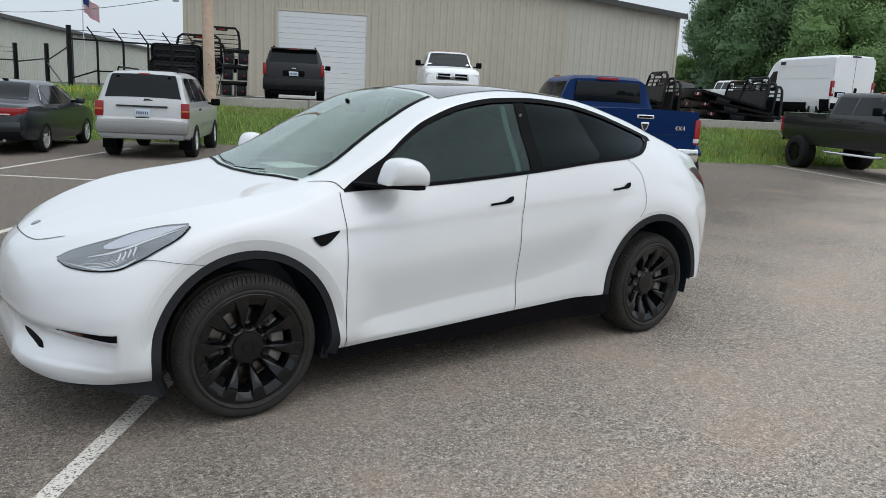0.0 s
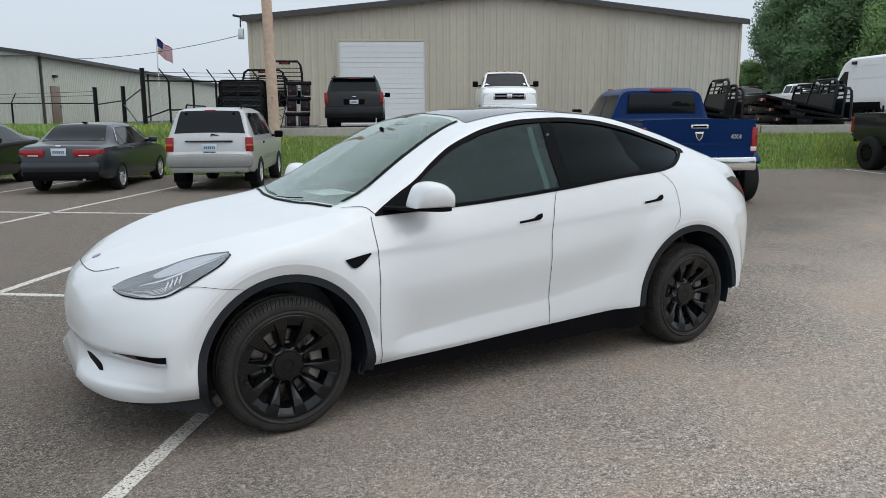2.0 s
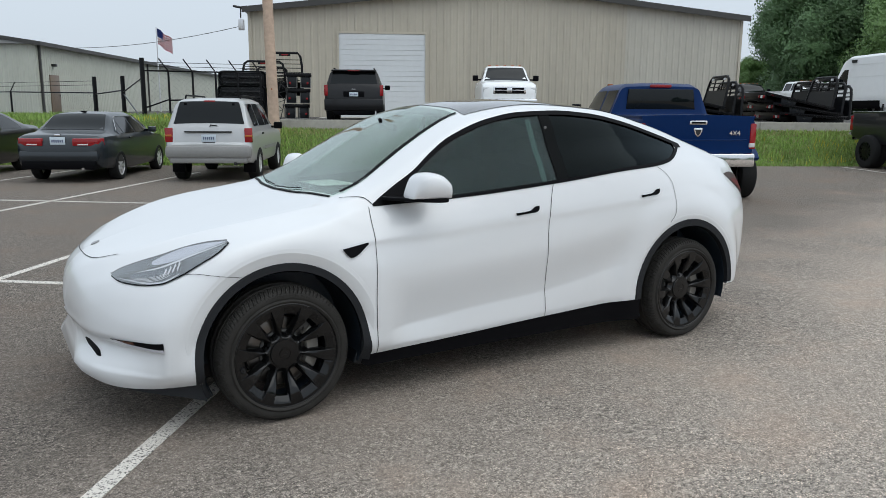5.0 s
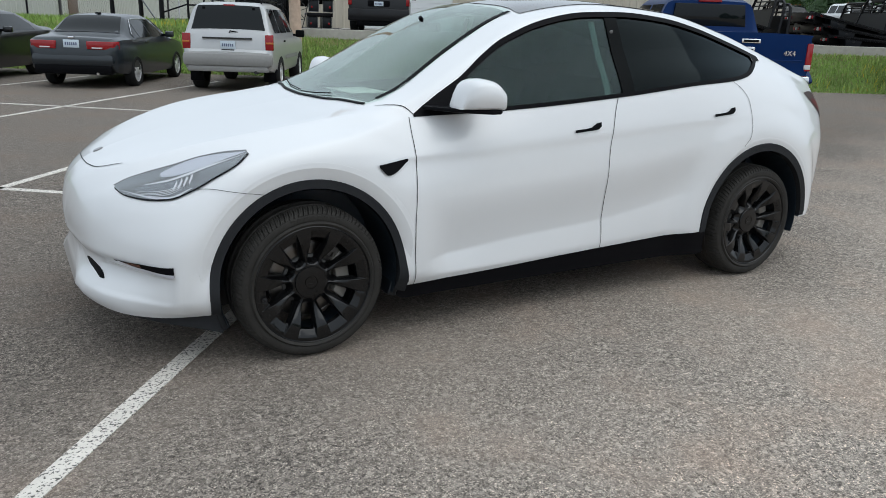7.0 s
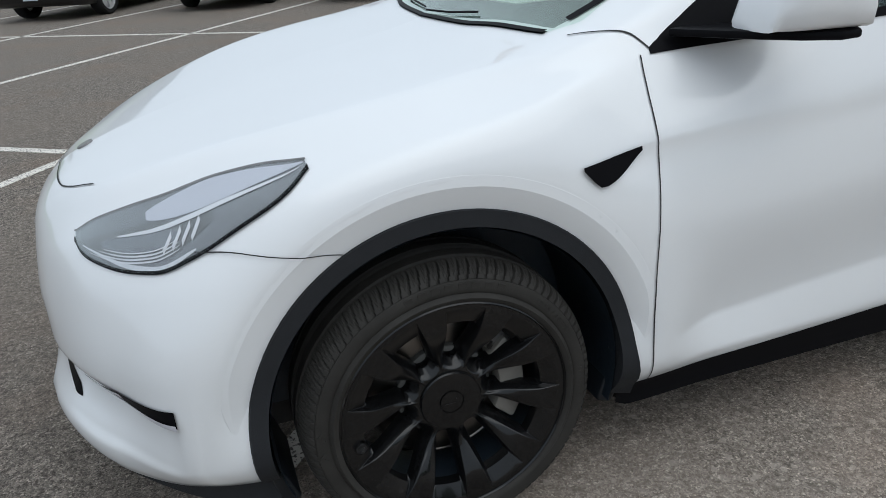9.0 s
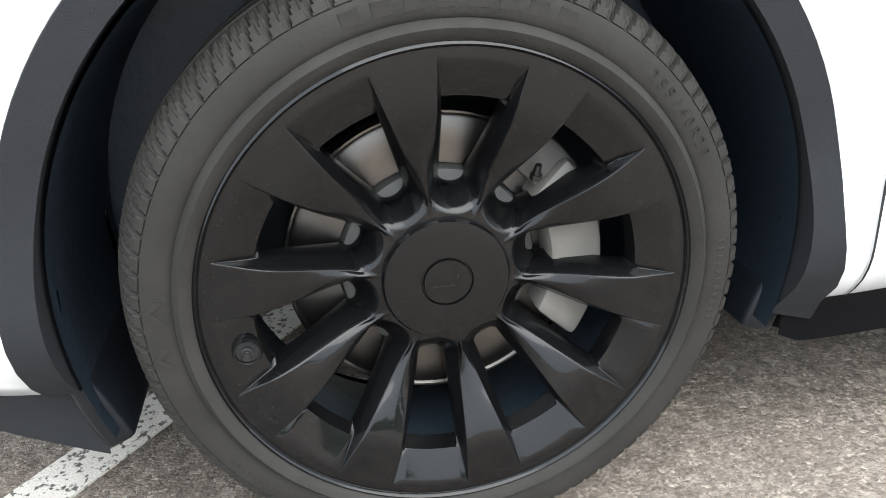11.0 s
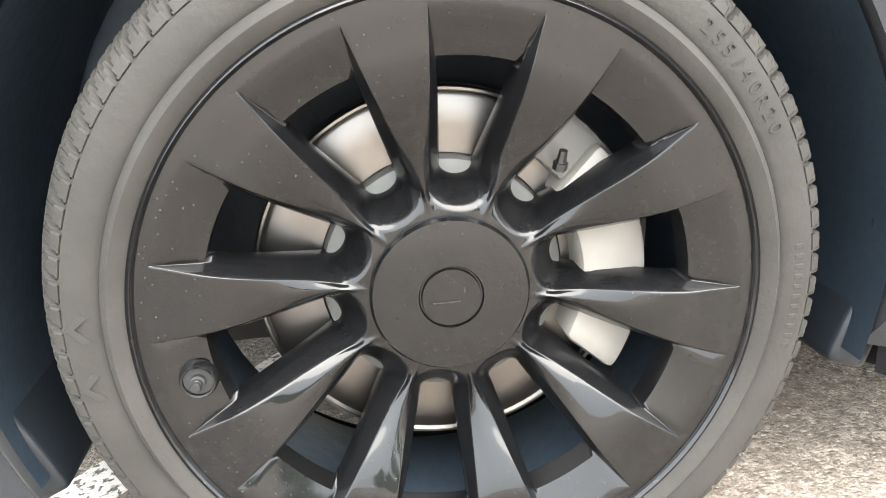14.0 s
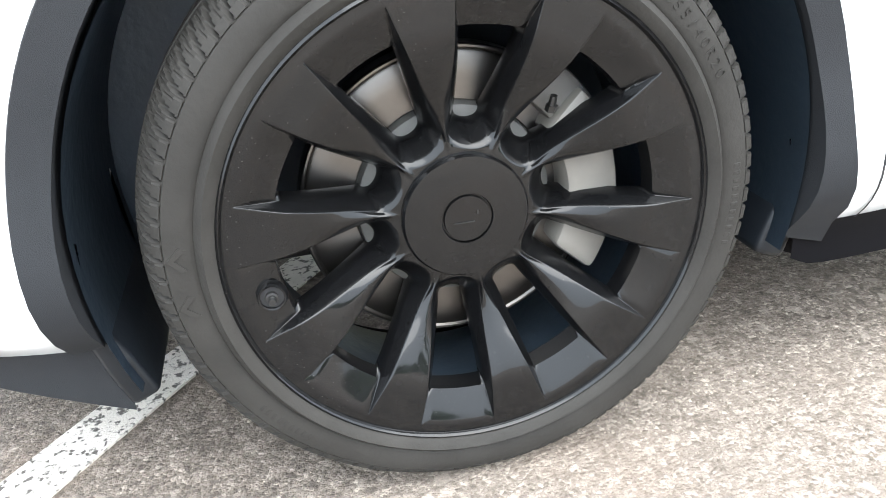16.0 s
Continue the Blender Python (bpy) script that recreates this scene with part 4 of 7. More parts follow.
def wheel_face_bm():
    """Ten-spoke face: a dished disc with ten windows; chamfers run from the hub along each window to pointed tips."""
    bm = bmesh.new()
    R_WIN, R_TIP, R_OUT, R_HUB = 0.217, 0.259, 0.2685, 0.069
    pitch = math.radians(36)
    def front(r):
        return 0.0288 + 0.0180 * (r - 0.106) / 0.153
    def hole(r):
        return 0.0165 + 0.0170 * (r - 0.118) / 0.092
    def dish(r):
        return -0.046 * smooth(0.088, 0.225, r) - 0.002 * smooth(0.22, 0.26, r)
    corner, tip = (hole(R_WIN), R_WIN), (front(R_TIP), R_TIP)
    # stations: foot of the chamfer (u, r, depth), its ridge (u, r), and the sector's border (u, r)
    line = []
    for i in range(13):
        t = math.pi / 2 * i / 12
        border = (pitch * R_HUB / 2 * min(1.0, i / 6), R_HUB) if i <= 6 else (pitch / 2 * (R_HUB + (0.106 - R_HUB) * (i - 6) / 6), R_HUB + (0.106 - R_HUB) * (i - 6) / 6)
        line.append(((0.0165 * math.sin(t), 0.118 - 0.0140 * math.cos(t), 0.030), (0.0288 * math.sin(t), 0.106 - 0.0275 * math.cos(t)), border))
    for i in range(1, 13):
        r, f = 0.106 + (0.225 - 0.106) * i / 12, 0.118 + (R_WIN - 0.118) * i / 12
        line.append(((hole(f), f, 0.030 - 0.014 * (i / 12) ** 0.5), (front(r), r), (pitch * r / 2, r)))
    for i in range(1, 9):
        k = i / 8
        r = 0.225 + (R_TIP - 0.225) * k
        line.append(((corner[0] + (tip[0] - corner[0]) * k, corner[1] + (tip[1] - corner[1]) * k, 0.016 * (1 - k) ** 1.1), (front(r), r), (pitch * (r + (R_OUT - R_TIP) * k) / 2, r + (R_OUT - R_TIP) * k)))
    # between two tips the face dips towards the window in a shallow ramp
    pocket = corner[0] * 1.08
    rim_tip = front(R_TIP) * R_OUT / R_TIP
    for k in (0.33, 0.67, 1.0):
        line.append(((tip[0], tip[1], 0.0), tip, (pitch * R_OUT / 2 + (rim_tip - pitch * R_OUT / 2) * k, R_OUT)))
    for i in range(7, -1, -1):
        k = i / 8
        u, r = corner[0] + (tip[0] - corner[0]) * k, corner[1] + (tip[1] - corner[1]) * k
        line.append(((u, r, 0.016 * (1 - k) ** 1.1), (tip[0] + (pocket - tip[0]) * (1 - k), tip[1] - 0.002 * (1 - k)), (rim_tip * (0.75 + 0.25 * k), R_OUT)))
    for i in range(5, -1, -1):
        k = i / 6
        line.append(((corner[0] * k, R_WIN, 0.016), (pocket * k, R_TIP - 0.002), (rim_tip * 0.75 * k, R_OUT)))
    # straight chamfers with a small fillet along the ridge: (share of the way, share of the depth)
    steps = [(0.0, 1.0), (0.2, 0.77), (0.4, 0.55), (0.58, 0.36), (0.72, 0.215), (0.84, 0.105), (0.92, 0.046), (0.97, 0.016), (1.0, 0.006)]
    for sector in range(10):
        mid = math.radians(36 * sector + WINDOW_MID)
        for side in (1, -1):
            def place(u, r, d):
                return (r * math.cos(mid + side * u / r), dish(r) + d, r * math.sin(mid + side * u / r))
            rows = []
            for (hu, hr, hd), (fu, fr), (bu, br) in line:
                crown = 0.0048 * (1 - smooth(0.11, 0.225, fr)) * smooth(0.076, 0.100, fr)
                row = [place(hu, hr, hd + 0.028)]
                for k, g in steps:
                    row.append(place(hu + (fu - hu) * k, hr + (fr - hr) * k, hd * g + crown))
                for k in (0.06, 0.2, 0.4, 0.65, 1.0):
                    row.append(place(fu + (bu - fu) * k, fr + (br - fr) * k, crown * (1 - k) ** 1.7))
                rows.append(row if side > 0 else row[::-1])
            sheet(bm, rows)
    bmesh.ops.remove_doubles(bm, verts=bm.verts, dist=0.0001)
    bmesh.ops.dissolve_degenerate(bm, dist=0.00005, edges=bm.edges)
    return bm


def tread_bm(seg=144):
    """The tyre: bulged side walls, a rim guard, and shoulders cut by slanted grooves."""
    half = 0.1275
    prof = [(0.262, 0.012), (0.270, 0.003), (0.276, -0.002), (0.282, -0.004), (0.2865, 0.0005), (0.290, 0.0065), (0.2915, 0.0055), (0.295, 0.0045), (0.301, 0.004), (0.313, 0.005), (0.3195, 0.0075), (0.3205, 0.0095), (0.3215, 0.0083), (0.3235, 0.0092), (0.330, 0.014), (0.335, 0.020), (0.3395, 0.028), (0.3435, 0.040), (0.347, 0.052), (0.3485, 0.066)]
    mid = [(0.3430, 0.068), (0.3430, 0.078), (0.3495, 0.080), (0.3500, 0.112), (0.3440, 0.114), (0.3440, 0.124), (0.3500, 0.1275)]
    full = prof + mid + [(r, 2 * half - y) for r, y in (prof + mid[:-1])[::-1]]
    bm = bmesh.new()
    rows = []
    n = seg * 8
    for i, (r, y) in enumerate(full):
        row = []
        edge = i if i < len(full) / 2 else len(full) - 1 - i
        for k in range(n):
            t = 2 * math.pi * k / n
            rr = r
            if 13 <= edge <= 18:
                q = (k + (edge - 13) * 1.5) % 12
                rr -= 0.0085 if q < 2.2 else (0.003 if 6.5 <= q < 7.5 and edge >= 15 else 0.0)
            row.append((rr * math.cos(t), y, rr * math.sin(t)))
        rows.append(row)
    sheet(bm, rows, close_u=True)
    for v in bm.verts:
        if v.co.z < -0.343:
            v.co.z = -0.343 - 0.02 * (v.co.z + 0.343)
        if v.co.z < -0.27:
            k = (-0.27 - v.co.z) / 0.075
            v.co.y += (v.co.y - half) * 0.06 * k * (1 - k)
    return bm


def raised_marks(wheel):
    """Moulded characters and plain bars on the outer side wall."""
    def at(r, deg, y):
        t = radians(deg)
        return Matrix.Translation((r * math.cos(t), y, r * math.sin(t))) @ pose(0, 0, 0, 0, 90 - deg, 0)
    for k, ch in enumerate("255/40R20"):
        text_part("size_lettering", ch, 0.017, RUBBER, wheel, at(0.3055, 47 - 2.5 * k, 0.0073) @ pose(0, 0, 0, 90, 0, 0))
    word = [(107.0 - 5.6 * k, 0.0095, 0.0080) for k in range(8)] + [(214 + 1.6 * k, 0.0022, 0.0045) for k in range(9)] + [(248 + 1.6 * k, 0.0022, 0.0045) for k in range(12)] + [(6 - 1.8 * k, 0.0025, 0.0045) for k in range(11)]
    for deg, w, hgt in word:
        bar = part("side_wall_bar", box_bm(-w, -0.0004, -hgt, w, 0.003, hgt, bevel=0.0008), RUBBER, wheel, smooth=0)
        bar.matrix_basis = at(0.307, deg, 0.0042)
    for deg in (176, 186):
        bar = part("side_wall_chevron", prism_bm([(-0.011, -0.008), (0.0, 0.004), (0.011, -0.008), (0.013, -0.001), (0.0, 0.011), (-0.013, -0.001)], "y", -0.0012, 0.003), RUBBER, wheel, smooth=0)
        bar.matrix_basis = at(0.306, deg, 0.0042)


def build_wheel(m, spin=0.0):
    wheel = new("wheel")
    wheel.parent, wheel.matrix_basis = car, m
    wheel["label"] = "black ten-spoke alloy wheel with low-profile tyre"
    part("tyre", tread_bm(), RUBBER, wheel, "dusty black low-profile tyre", smooth=28)
    turn = pose(0, 0, 0, 0, -spin, 0)
    face = part("rim_face", wheel_face_bm(), RIM_BLACK, wheel, "satin black ten-spoke face", smooth=50)
    face.matrix_basis = Matrix.Translation((0, 0.0545, 0)) @ turn @ Matrix.Diagonal((0.985, 1, 0.985, 1))
    part("rim_lip", lathe_bm([(0.263, 0.018), (0.2642, 0.004), (0.2668, 0.0012), (0.2705, 0.0035), (0.272, 0.018)], 160), RIM_BLACK, wheel, "satin black rim lip", smooth=50)
    part("rim_barrel", lathe_bm([(0.264, 0.022), (0.252, 0.037), (0.247, 0.09), (0.243, 0.20), (0.262, 0.23)], 96), LINER, wheel, "dark rim barrel", smooth=60)
    part("center_cap", lathe_bm([(0.0, 0.0435), (0.0265, 0.0435), (0.0275, 0.047), (0.0287, 0.047), (0.030, 0.0442), (0.050, 0.0445), (0.071, 0.0465), (0.0735, 0.050), (0.0735, 0.072)], 96), RIM_BLACK, wheel, "round black centre cap", smooth=30)
    bm = bmesh.new()
    box(bm, -0.017, 0.042, -0.0045, 0.008, 0.0438, -0.0035), box(bm, 0.011, 0.042, 0.004, 0.0125, 0.0438, 0.009)
    part("cap_mark", bm, DARK_METAL, wheel, "faint worn mark on the cap", smooth=0)
    at = Vector((-0.2235, 0.0105, -0.0395))
    cup = part("valve_recess", lathe_bm([(0.0, 0.0015), (0.0125, 0.0015)], 28), SEAM, wheel, "dark round valve recess")
    cup.location = at
    ear = part("valve_rim", lathe_bm([(0.0122, 0.004), (0.0128, -0.001), (0.0145, -0.0015), (0.0165, 0.002), (0.017, 0.008)], 28), RIM_BLACK, wheel, "raised black edge round the valve", smooth=50)
    ear.location = at
    stem = part("valve", lathe_bm([(0.0, -0.012), (0.0036, -0.012), (0.0044, -0.0105), (0.0044, -0.008), (0.0036, -0.0075), (0.0044, -0.007), (0.0044, -0.003), (0.0066, -0.0025), (0.0070, 0.002)], 16), DARK_METAL, wheel, "black tyre valve")
    stem.location = at
    raised_marks(wheel)
    # brake
    part("brake_disc", lathe_bm([(0.118, 0.112), (0.119, 0.111), (0.145, 0.1108), (0.171, 0.111), (0.174, 0.1125), (0.1765, 0.110), (0.179, 0.110), (0.181, 0.113), (0.181, 0.138), (0.10, 0.138)], 96), DISC_STEEL, wheel, "grey steel brake disc", smooth=30)
    part("disc_hat", lathe_bm([(0.0, 0.096), (0.108, 0.096), (0.115, 0.099), (0.1178, 0.113)], 64), HAT_GREY, wheel, "pale disc hat", smooth=30)
    part("brake_shield", lathe_bm([(0.06, 0.145), (0.172, 0.145), (0.175, 0.16)], 64), LINER, wheel, "dark brake backing")
    return wheel


def caliper_bm():
    bm = bmesh.new()
    out = [(0.192 * math.cos(t), 0.192 * math.sin(t)) for t in np.linspace(radians(-34), radians(41), 14)]
    inn = [(0.128 * math.cos(t), 0.128 * math.sin(t)) for t in np.linspace(radians(38), radians(-30), 14)]
    prism(bm, out + inn, "y", 0.066, 0.20)
    bmesh.ops.recalc_face_normals(bm, faces=bm.faces)
    bmesh.ops.bevel(bm, geom=[e for e in bm.edges if e.calc_face_angle(0) > 0.6], offset=0.009, segments=2, affect="EDGES", profile=0.5)
    return bm


for ax, s in ((AXLES[0], -1), (AXLES[1], -1), (AXLES[0], 1), (AXLES[1], 1)):
    base = Matrix.Translation((ax, s * 0.945, HUB_Z)) @ (Matrix.Identity(4) if s < 0 else pose(0, 0, 0, 0, 0, 180))
    w = build_wheel(base, 0.5 if ax < 1 else 12.0)
    cal = part("caliper", caliper_bm(), CALIPER, w, "pale grey brake caliper", smooth=30)
    bm = bmesh.new()
    tube(bm, [(0.106, 0.066, 0.104), (0.107, 0.064, 0.111)], 0.0068, 6), tube(bm, [(0.107, 0.064, 0.111), (0.1085, 0.061, 0.122)], [0.0050, 0.0040], 8)
    part("bleed_nipple", bm, DARK_METAL, cal, "dark bleed nipple")
    bracket = [(0.196 * math.cos(t), 0.196 * math.sin(t)) for t in np.linspace(radians(30), radians(58), 8)] + [(0.142 * math.cos(t), 0.142 * math.sin(t)) for t in np.linspace(radians(61), radians(30), 8)]
    part("bracket", prism_bm(bracket, "y", 0.080, 0.16, bevel=0.007), CALIPER_GREY, cal, "dull grey caliper bracket", smooth=40)

# cabin
SEAT = material("black_seat_cover", (0.020, 0.020, 0.022), 0.6, grain=0.1, scale=30)
BELT = material("pale_grey_webbing", (0.70, 0.72, 0.72), 0.8, grain=0.1, scale=60)
part("dashboard", prism_bm([(0.50, 0.95), (0.62, 1.03), (1.02, 1.05), (1.12, 1.0), (1.14, 0.86), (0.55, 0.80)], "y", -0.66, 0.66, bevel=0.02), INTERIOR, car, "black dashboard")
for y in (-0.37, 0.37):
    seat = part("front_seat", prism_bm([(1.28, 0.66), (1.78, 0.60), (1.98, 1.15), (1.88, 1.22), (1.72, 0.80), (1.31, 0.80)], "y", y - 0.24, y + 0.24, bevel=0.05), SEAT, car, "black front seat")
    part("head_rest", box_bm(1.88, y - 0.13, 1.20, 1.98, y + 0.13, 1.38, bevel=0.04), SEAT, seat, "black head rest")
for s in (-1, 1):
    part("seat_belt", side_panel(lambda x: GLASS_LOW(x) - 0.05, lambda x: GLASS_TOP(x) - 0.03, 1.685, 1.722, -0.035, nx=3, sides=(s,)), BELT, car, "pale grey seat belt")
part("rear_bench", prism_bm([(2.50, 0.62), (2.95, 0.60), (3.12, 1.12), (3.0, 1.16), (2.86, 0.78), (2.50, 0.76)], "y", -0.60, 0.60, bevel=0.05), SEAT, car, "black rear bench")
part("steering_wheel", tube_bm([(1.16 + 0.07 * math.sin(t), -0.37 + 0.18 * math.cos(t), 1.0 + 0.17 * math.sin(t)) for t in np.linspace(0, 6.283, 25)[:-1]], 0.016, 8, closed=True), INTERIOR, car, "black steering wheel")
part("centre_screen", box_bm(1.02, -0.18, 1.0, 1.05, 0.2, 1.2, bevel=0.01), ROOF_GLASS, car, "black centre screen")
part("inner_mirror", box_bm(1.05, -0.11, 1.425, 1.08, 0.11, 1.475, bevel=0.012), TRIM, car, "black inner mirror")
part("mirror_stem", tube_bm([(1.06, 0, 1.46), (1.0, 0, 1.50)], 0.012), TRIM, car)
for s in (-1, 1):
    bm = bmesh.new()
    pts = [(0.0, 0.297), (-0.16, 0.315), (-0.30, 0.345)] if s > 0 else [(0.05, 0.31), (0.3, 0.335), (0.52, 0.39)]
    tube(bm, [(x, y, top_z(x, y) + 0.012) for y, x in pts], 0.0032, 6)
    part("wiper", bm, TRIM, car, "black wiper blade")
part("cowl", top_panel(lambda y: SCREEN_FRONT(y) - 0.004, lambda y: SCREEN_FRONT(y) + 0.010, 0.64, 0.006, nx=4), TRIM, car, "black cowl strip", smooth=60)
paper = thing("dash_paper", "pale sheet of paper lying on the dashboard", "paper")
part("sheet", box_bm(0.74, 0.25, 1.054, 1.0, 0.62, 1.058, m=pose(0, 0, 0, 0, 0, 4)), material("paper_white", (0.75, 0.76, 0.75), 0.8), paper, smooth=0)


# ---- parked vehicles: each stands with its tail at y = 0 and its nose at +y ----
class Shell:
    """A vehicle body from rows of (y, half width, sill z, belt z, roof half width, top z)."""

    def __init__(self, *rows):
        self.y0, self.y1 = rows[0][0], rows[-1][0]
        self.c = [Curve(*[(r[0], r[k]) for r in rows]) for k in range(1, 6)]
        self.at = sorted({r[0] for r in rows} | set(np.arange(self.y0, self.y1, 0.16).round(3).tolist()))

    def ring(self, y):
        w, zs, zb, wr, zt = (c(y) for c in self.c)
        h, zm = zt - zb, zs + 0.55 * (zb - zs)
        return [(w * 0.93, zs), (w * 0.975, zs + 0.10 * (zb - zs)), (w, zm), (w * 0.995, zs + 0.85 * (zb - zs)), (w * 0.965, zb), (wr + 0.10 * (w - wr), zb + 0.84 * h), (wr - 0.02, zb + 0.94 * h), (wr * 0.86, zt), (wr * 0.45, zt + 0.012), (0.0, zt + 0.016)]

    def bm(self):
        bm = bmesh.new()
        rings = []
        for y in self.at:
            r = self.ring(y)
            rings.append([(-w, y, z) for w, z in r] + [(w, y, z) for w, z in r[-2::-1]])
        vs = sheet(bm, rings, close_u=True)
        bm.faces.new(vs[0][::-1]), bm.faces.new(vs[-1])
        return bm

    def half(self, y, z):
        r = self.ring(y)
        return float(np.interp(z, [p[1] for p in r], [p[0] for p in r]))

    def top(self, x, y):
        r = self.ring(y)[::-1]
        return float(np.interp(abs(x), [p[0] for p in r][:6], [p[1] for p in r][:6]))

    def side(self, y0, y1, lo, hi, out, s, n=10, thick=0.02):
        """A panel on one flank between z curves lo and hi."""
        bm = bmesh.new()
        for o in (out, out - thick):
            rows = []
            for j in range(5):
                row = []
                for i in range(n + 1):
                    y = y0 + (y1 - y0) * i / n
                    a, b = (lo(y) if callable(lo) else lo), (hi(y) if callable(hi) else hi)
                    z = a + (b - a) * j / 4
                    row.append((s * (self.half(y, z) + o), y, z))
                rows.append(row)
            sheet(bm, rows)
        return bm

    def over(self, x_half0, x_half1, y0, y1, out, n=8):
        """A pane on the top from y0 to y1, such as a screen."""
        bm = bmesh.new()
        for o in (out, out - 0.02):
            rows = []
            for j in range(n + 1):
                y, w = y0 + (y1 - y0) * j / n, x_half0 + (x_half1 - x_half0) * j / n
                rows.append([(w * (2 * i / 8 - 1), y, self.top(w * (2 * i / 8 - 1), y) + o) for i in range(9)])
            sheet(bm, rows)
        return bm


ALLOY = material("silver_alloy", (0.68, 0.68, 0.69), 0.35, metal=0.5)
TYRE_FAR = material("plain_tyre_rubber", (0.014, 0.014, 0.014), 0.8, spec=0.2, grain=0.2, scale=30)
PLATE = material("number_plate_pale", (0.55, 0.62, 0.68), 0.5)
PLATE_BAR = material("number_plate_bars", (0.10, 0.12, 0.2), 0.6)
GREY_PLASTIC = material("grey_bumper_plastic", (0.25, 0.248, 0.24), 0.5, grain=0.08, scale=20)
BLACK_STEEL = material("black_powder_coat", (0.004, 0.004, 0.005), 0.30, spec=0.2, grain=0.15, scale=15)
WHITE_GLOSS = material("fleet_white_paint", (0.84, 0.85, 0.85), 0.3, coat=0.6, grain=0.03, scale=4)
CLEAR_LENS = material("pale_lamp_lens", (0.6, 0.6, 0.6), 0.1, coat=0.5)
TYRES = {}


def road_wheel(v, x, y, r, width, rim_r, spokes, rim_mat, s, spoke_mat=None):
    """A wheel under a vehicle: tyre, rim and spokes."""
    key = (r, width)
    if key not in TYRES:
        bm = bmesh.new()
        lathe(bm, [(rim_r * 0.97, 0.02), (rim_r, 0.0), (r * 0.90, -0.004), (r * 0.97, 0.015), (r, 0.05), (r, width - 0.05), (r * 0.97, width - 0.015), (r * 0.9, width), (rim_r, width)], 40)
        for f in bm.faces:
            f.smooth = True
        TYRES[key] = bm
    wheel = new("wheel")
    wheel.parent = v
    wheel.matrix_basis = pose(x, y, r - 0.008, 0, 0, -90 if s < 0 else 90)
    part("tyre", TYRES[key].copy(), TYRE_FAR, wheel, "black road tyre", smooth=40)
    part("rim", lathe_bm([(rim_r * 0.99, 0.03), (rim_r, 0.012), (rim_r * 0.94, 0.012), (rim_r * 0.9, 0.06), (rim_r * 0.86, 0.12), (0.0, 0.13)], 32), BLACK_STEEL if spoke_mat else rim_mat, wheel, "wheel rim", smooth=40)
    bm = bmesh.new()
    for k in range(spokes):
        box(bm, 0.03, 0.018, -0.016 - 0.12 * rim_r, rim_r * 0.95, 0.05, 0.016 + 0.12 * rim_r if spokes < 7 else 0.014, m=pose(0, 0, 0, 0, 360 * k / spokes, 0))
    lathe(bm, [(0.0, 0.008), (0.055, 0.010), (0.075, 0.03)], 16)
    part("spokes", bm, spoke_mat or rim_mat, wheel, "wheel spokes", smooth=0)
    return wheel


def wells(body, shell, ys, r, z, depth=0.32):
    """Cuts the wheel openings out of a body."""
    for y in ys:
        w = shell.c[0](y)
        arc = [(y + r * math.cos(t), z + r * math.sin(t)) for t in np.linspace(0, math.pi, 18)] + [(y - r, 0.0), (y + r, 0.0)]
        bm = bmesh.new()
        prism(bm, arc, "x", w - depth, w + 0.3), prism(bm, arc, "x", -w - 0.3, -w + depth)
        cut(body, bm, LINER)
    body.data.shade_smooth()
    body.data.set_sharp_from_angle(angle=radians(35))


def number_plate(v, x, y, z, face=-1):
    p = part("number_plate", box_bm(x - 0.15, y, z - 0.075, x + 0.15, y + face * 0.012, z + 0.075, bevel=0.004), PLATE, v, "pale number plate")
    bm = bmesh.new()
    for k in range(6):
        box(bm, x - 0.115 + 0.04 * k, y + face * 0.012, z - 0.03, x - 0.09 + 0.04 * k, y + face * 0.015, z + 0.025)
    part("plate_bars", bm, PLATE_BAR, p, "dark bars on the plate", smooth=0)


def block(v, name, mat, a, b, bevel=0.01, label=""):
    return part(name, box_bm(*a, *b, bevel=bevel), mat, v, label)


def mirrors(v, x, y, z, mat, w=0.2, h=0.16):
    for s in (-1, 1):
        m = block(v, "door_mirror", mat, (s * x, y, z), (s * (x + w), y + 0.12, z + h), 0.03, "door mirror")
        block(m, "mirror_arm", TRIM, (s * (x - 0.12), y + 0.03, z + 0.02), (s * (x + 0.04), y + 0.09, z + 0.07), 0.01)


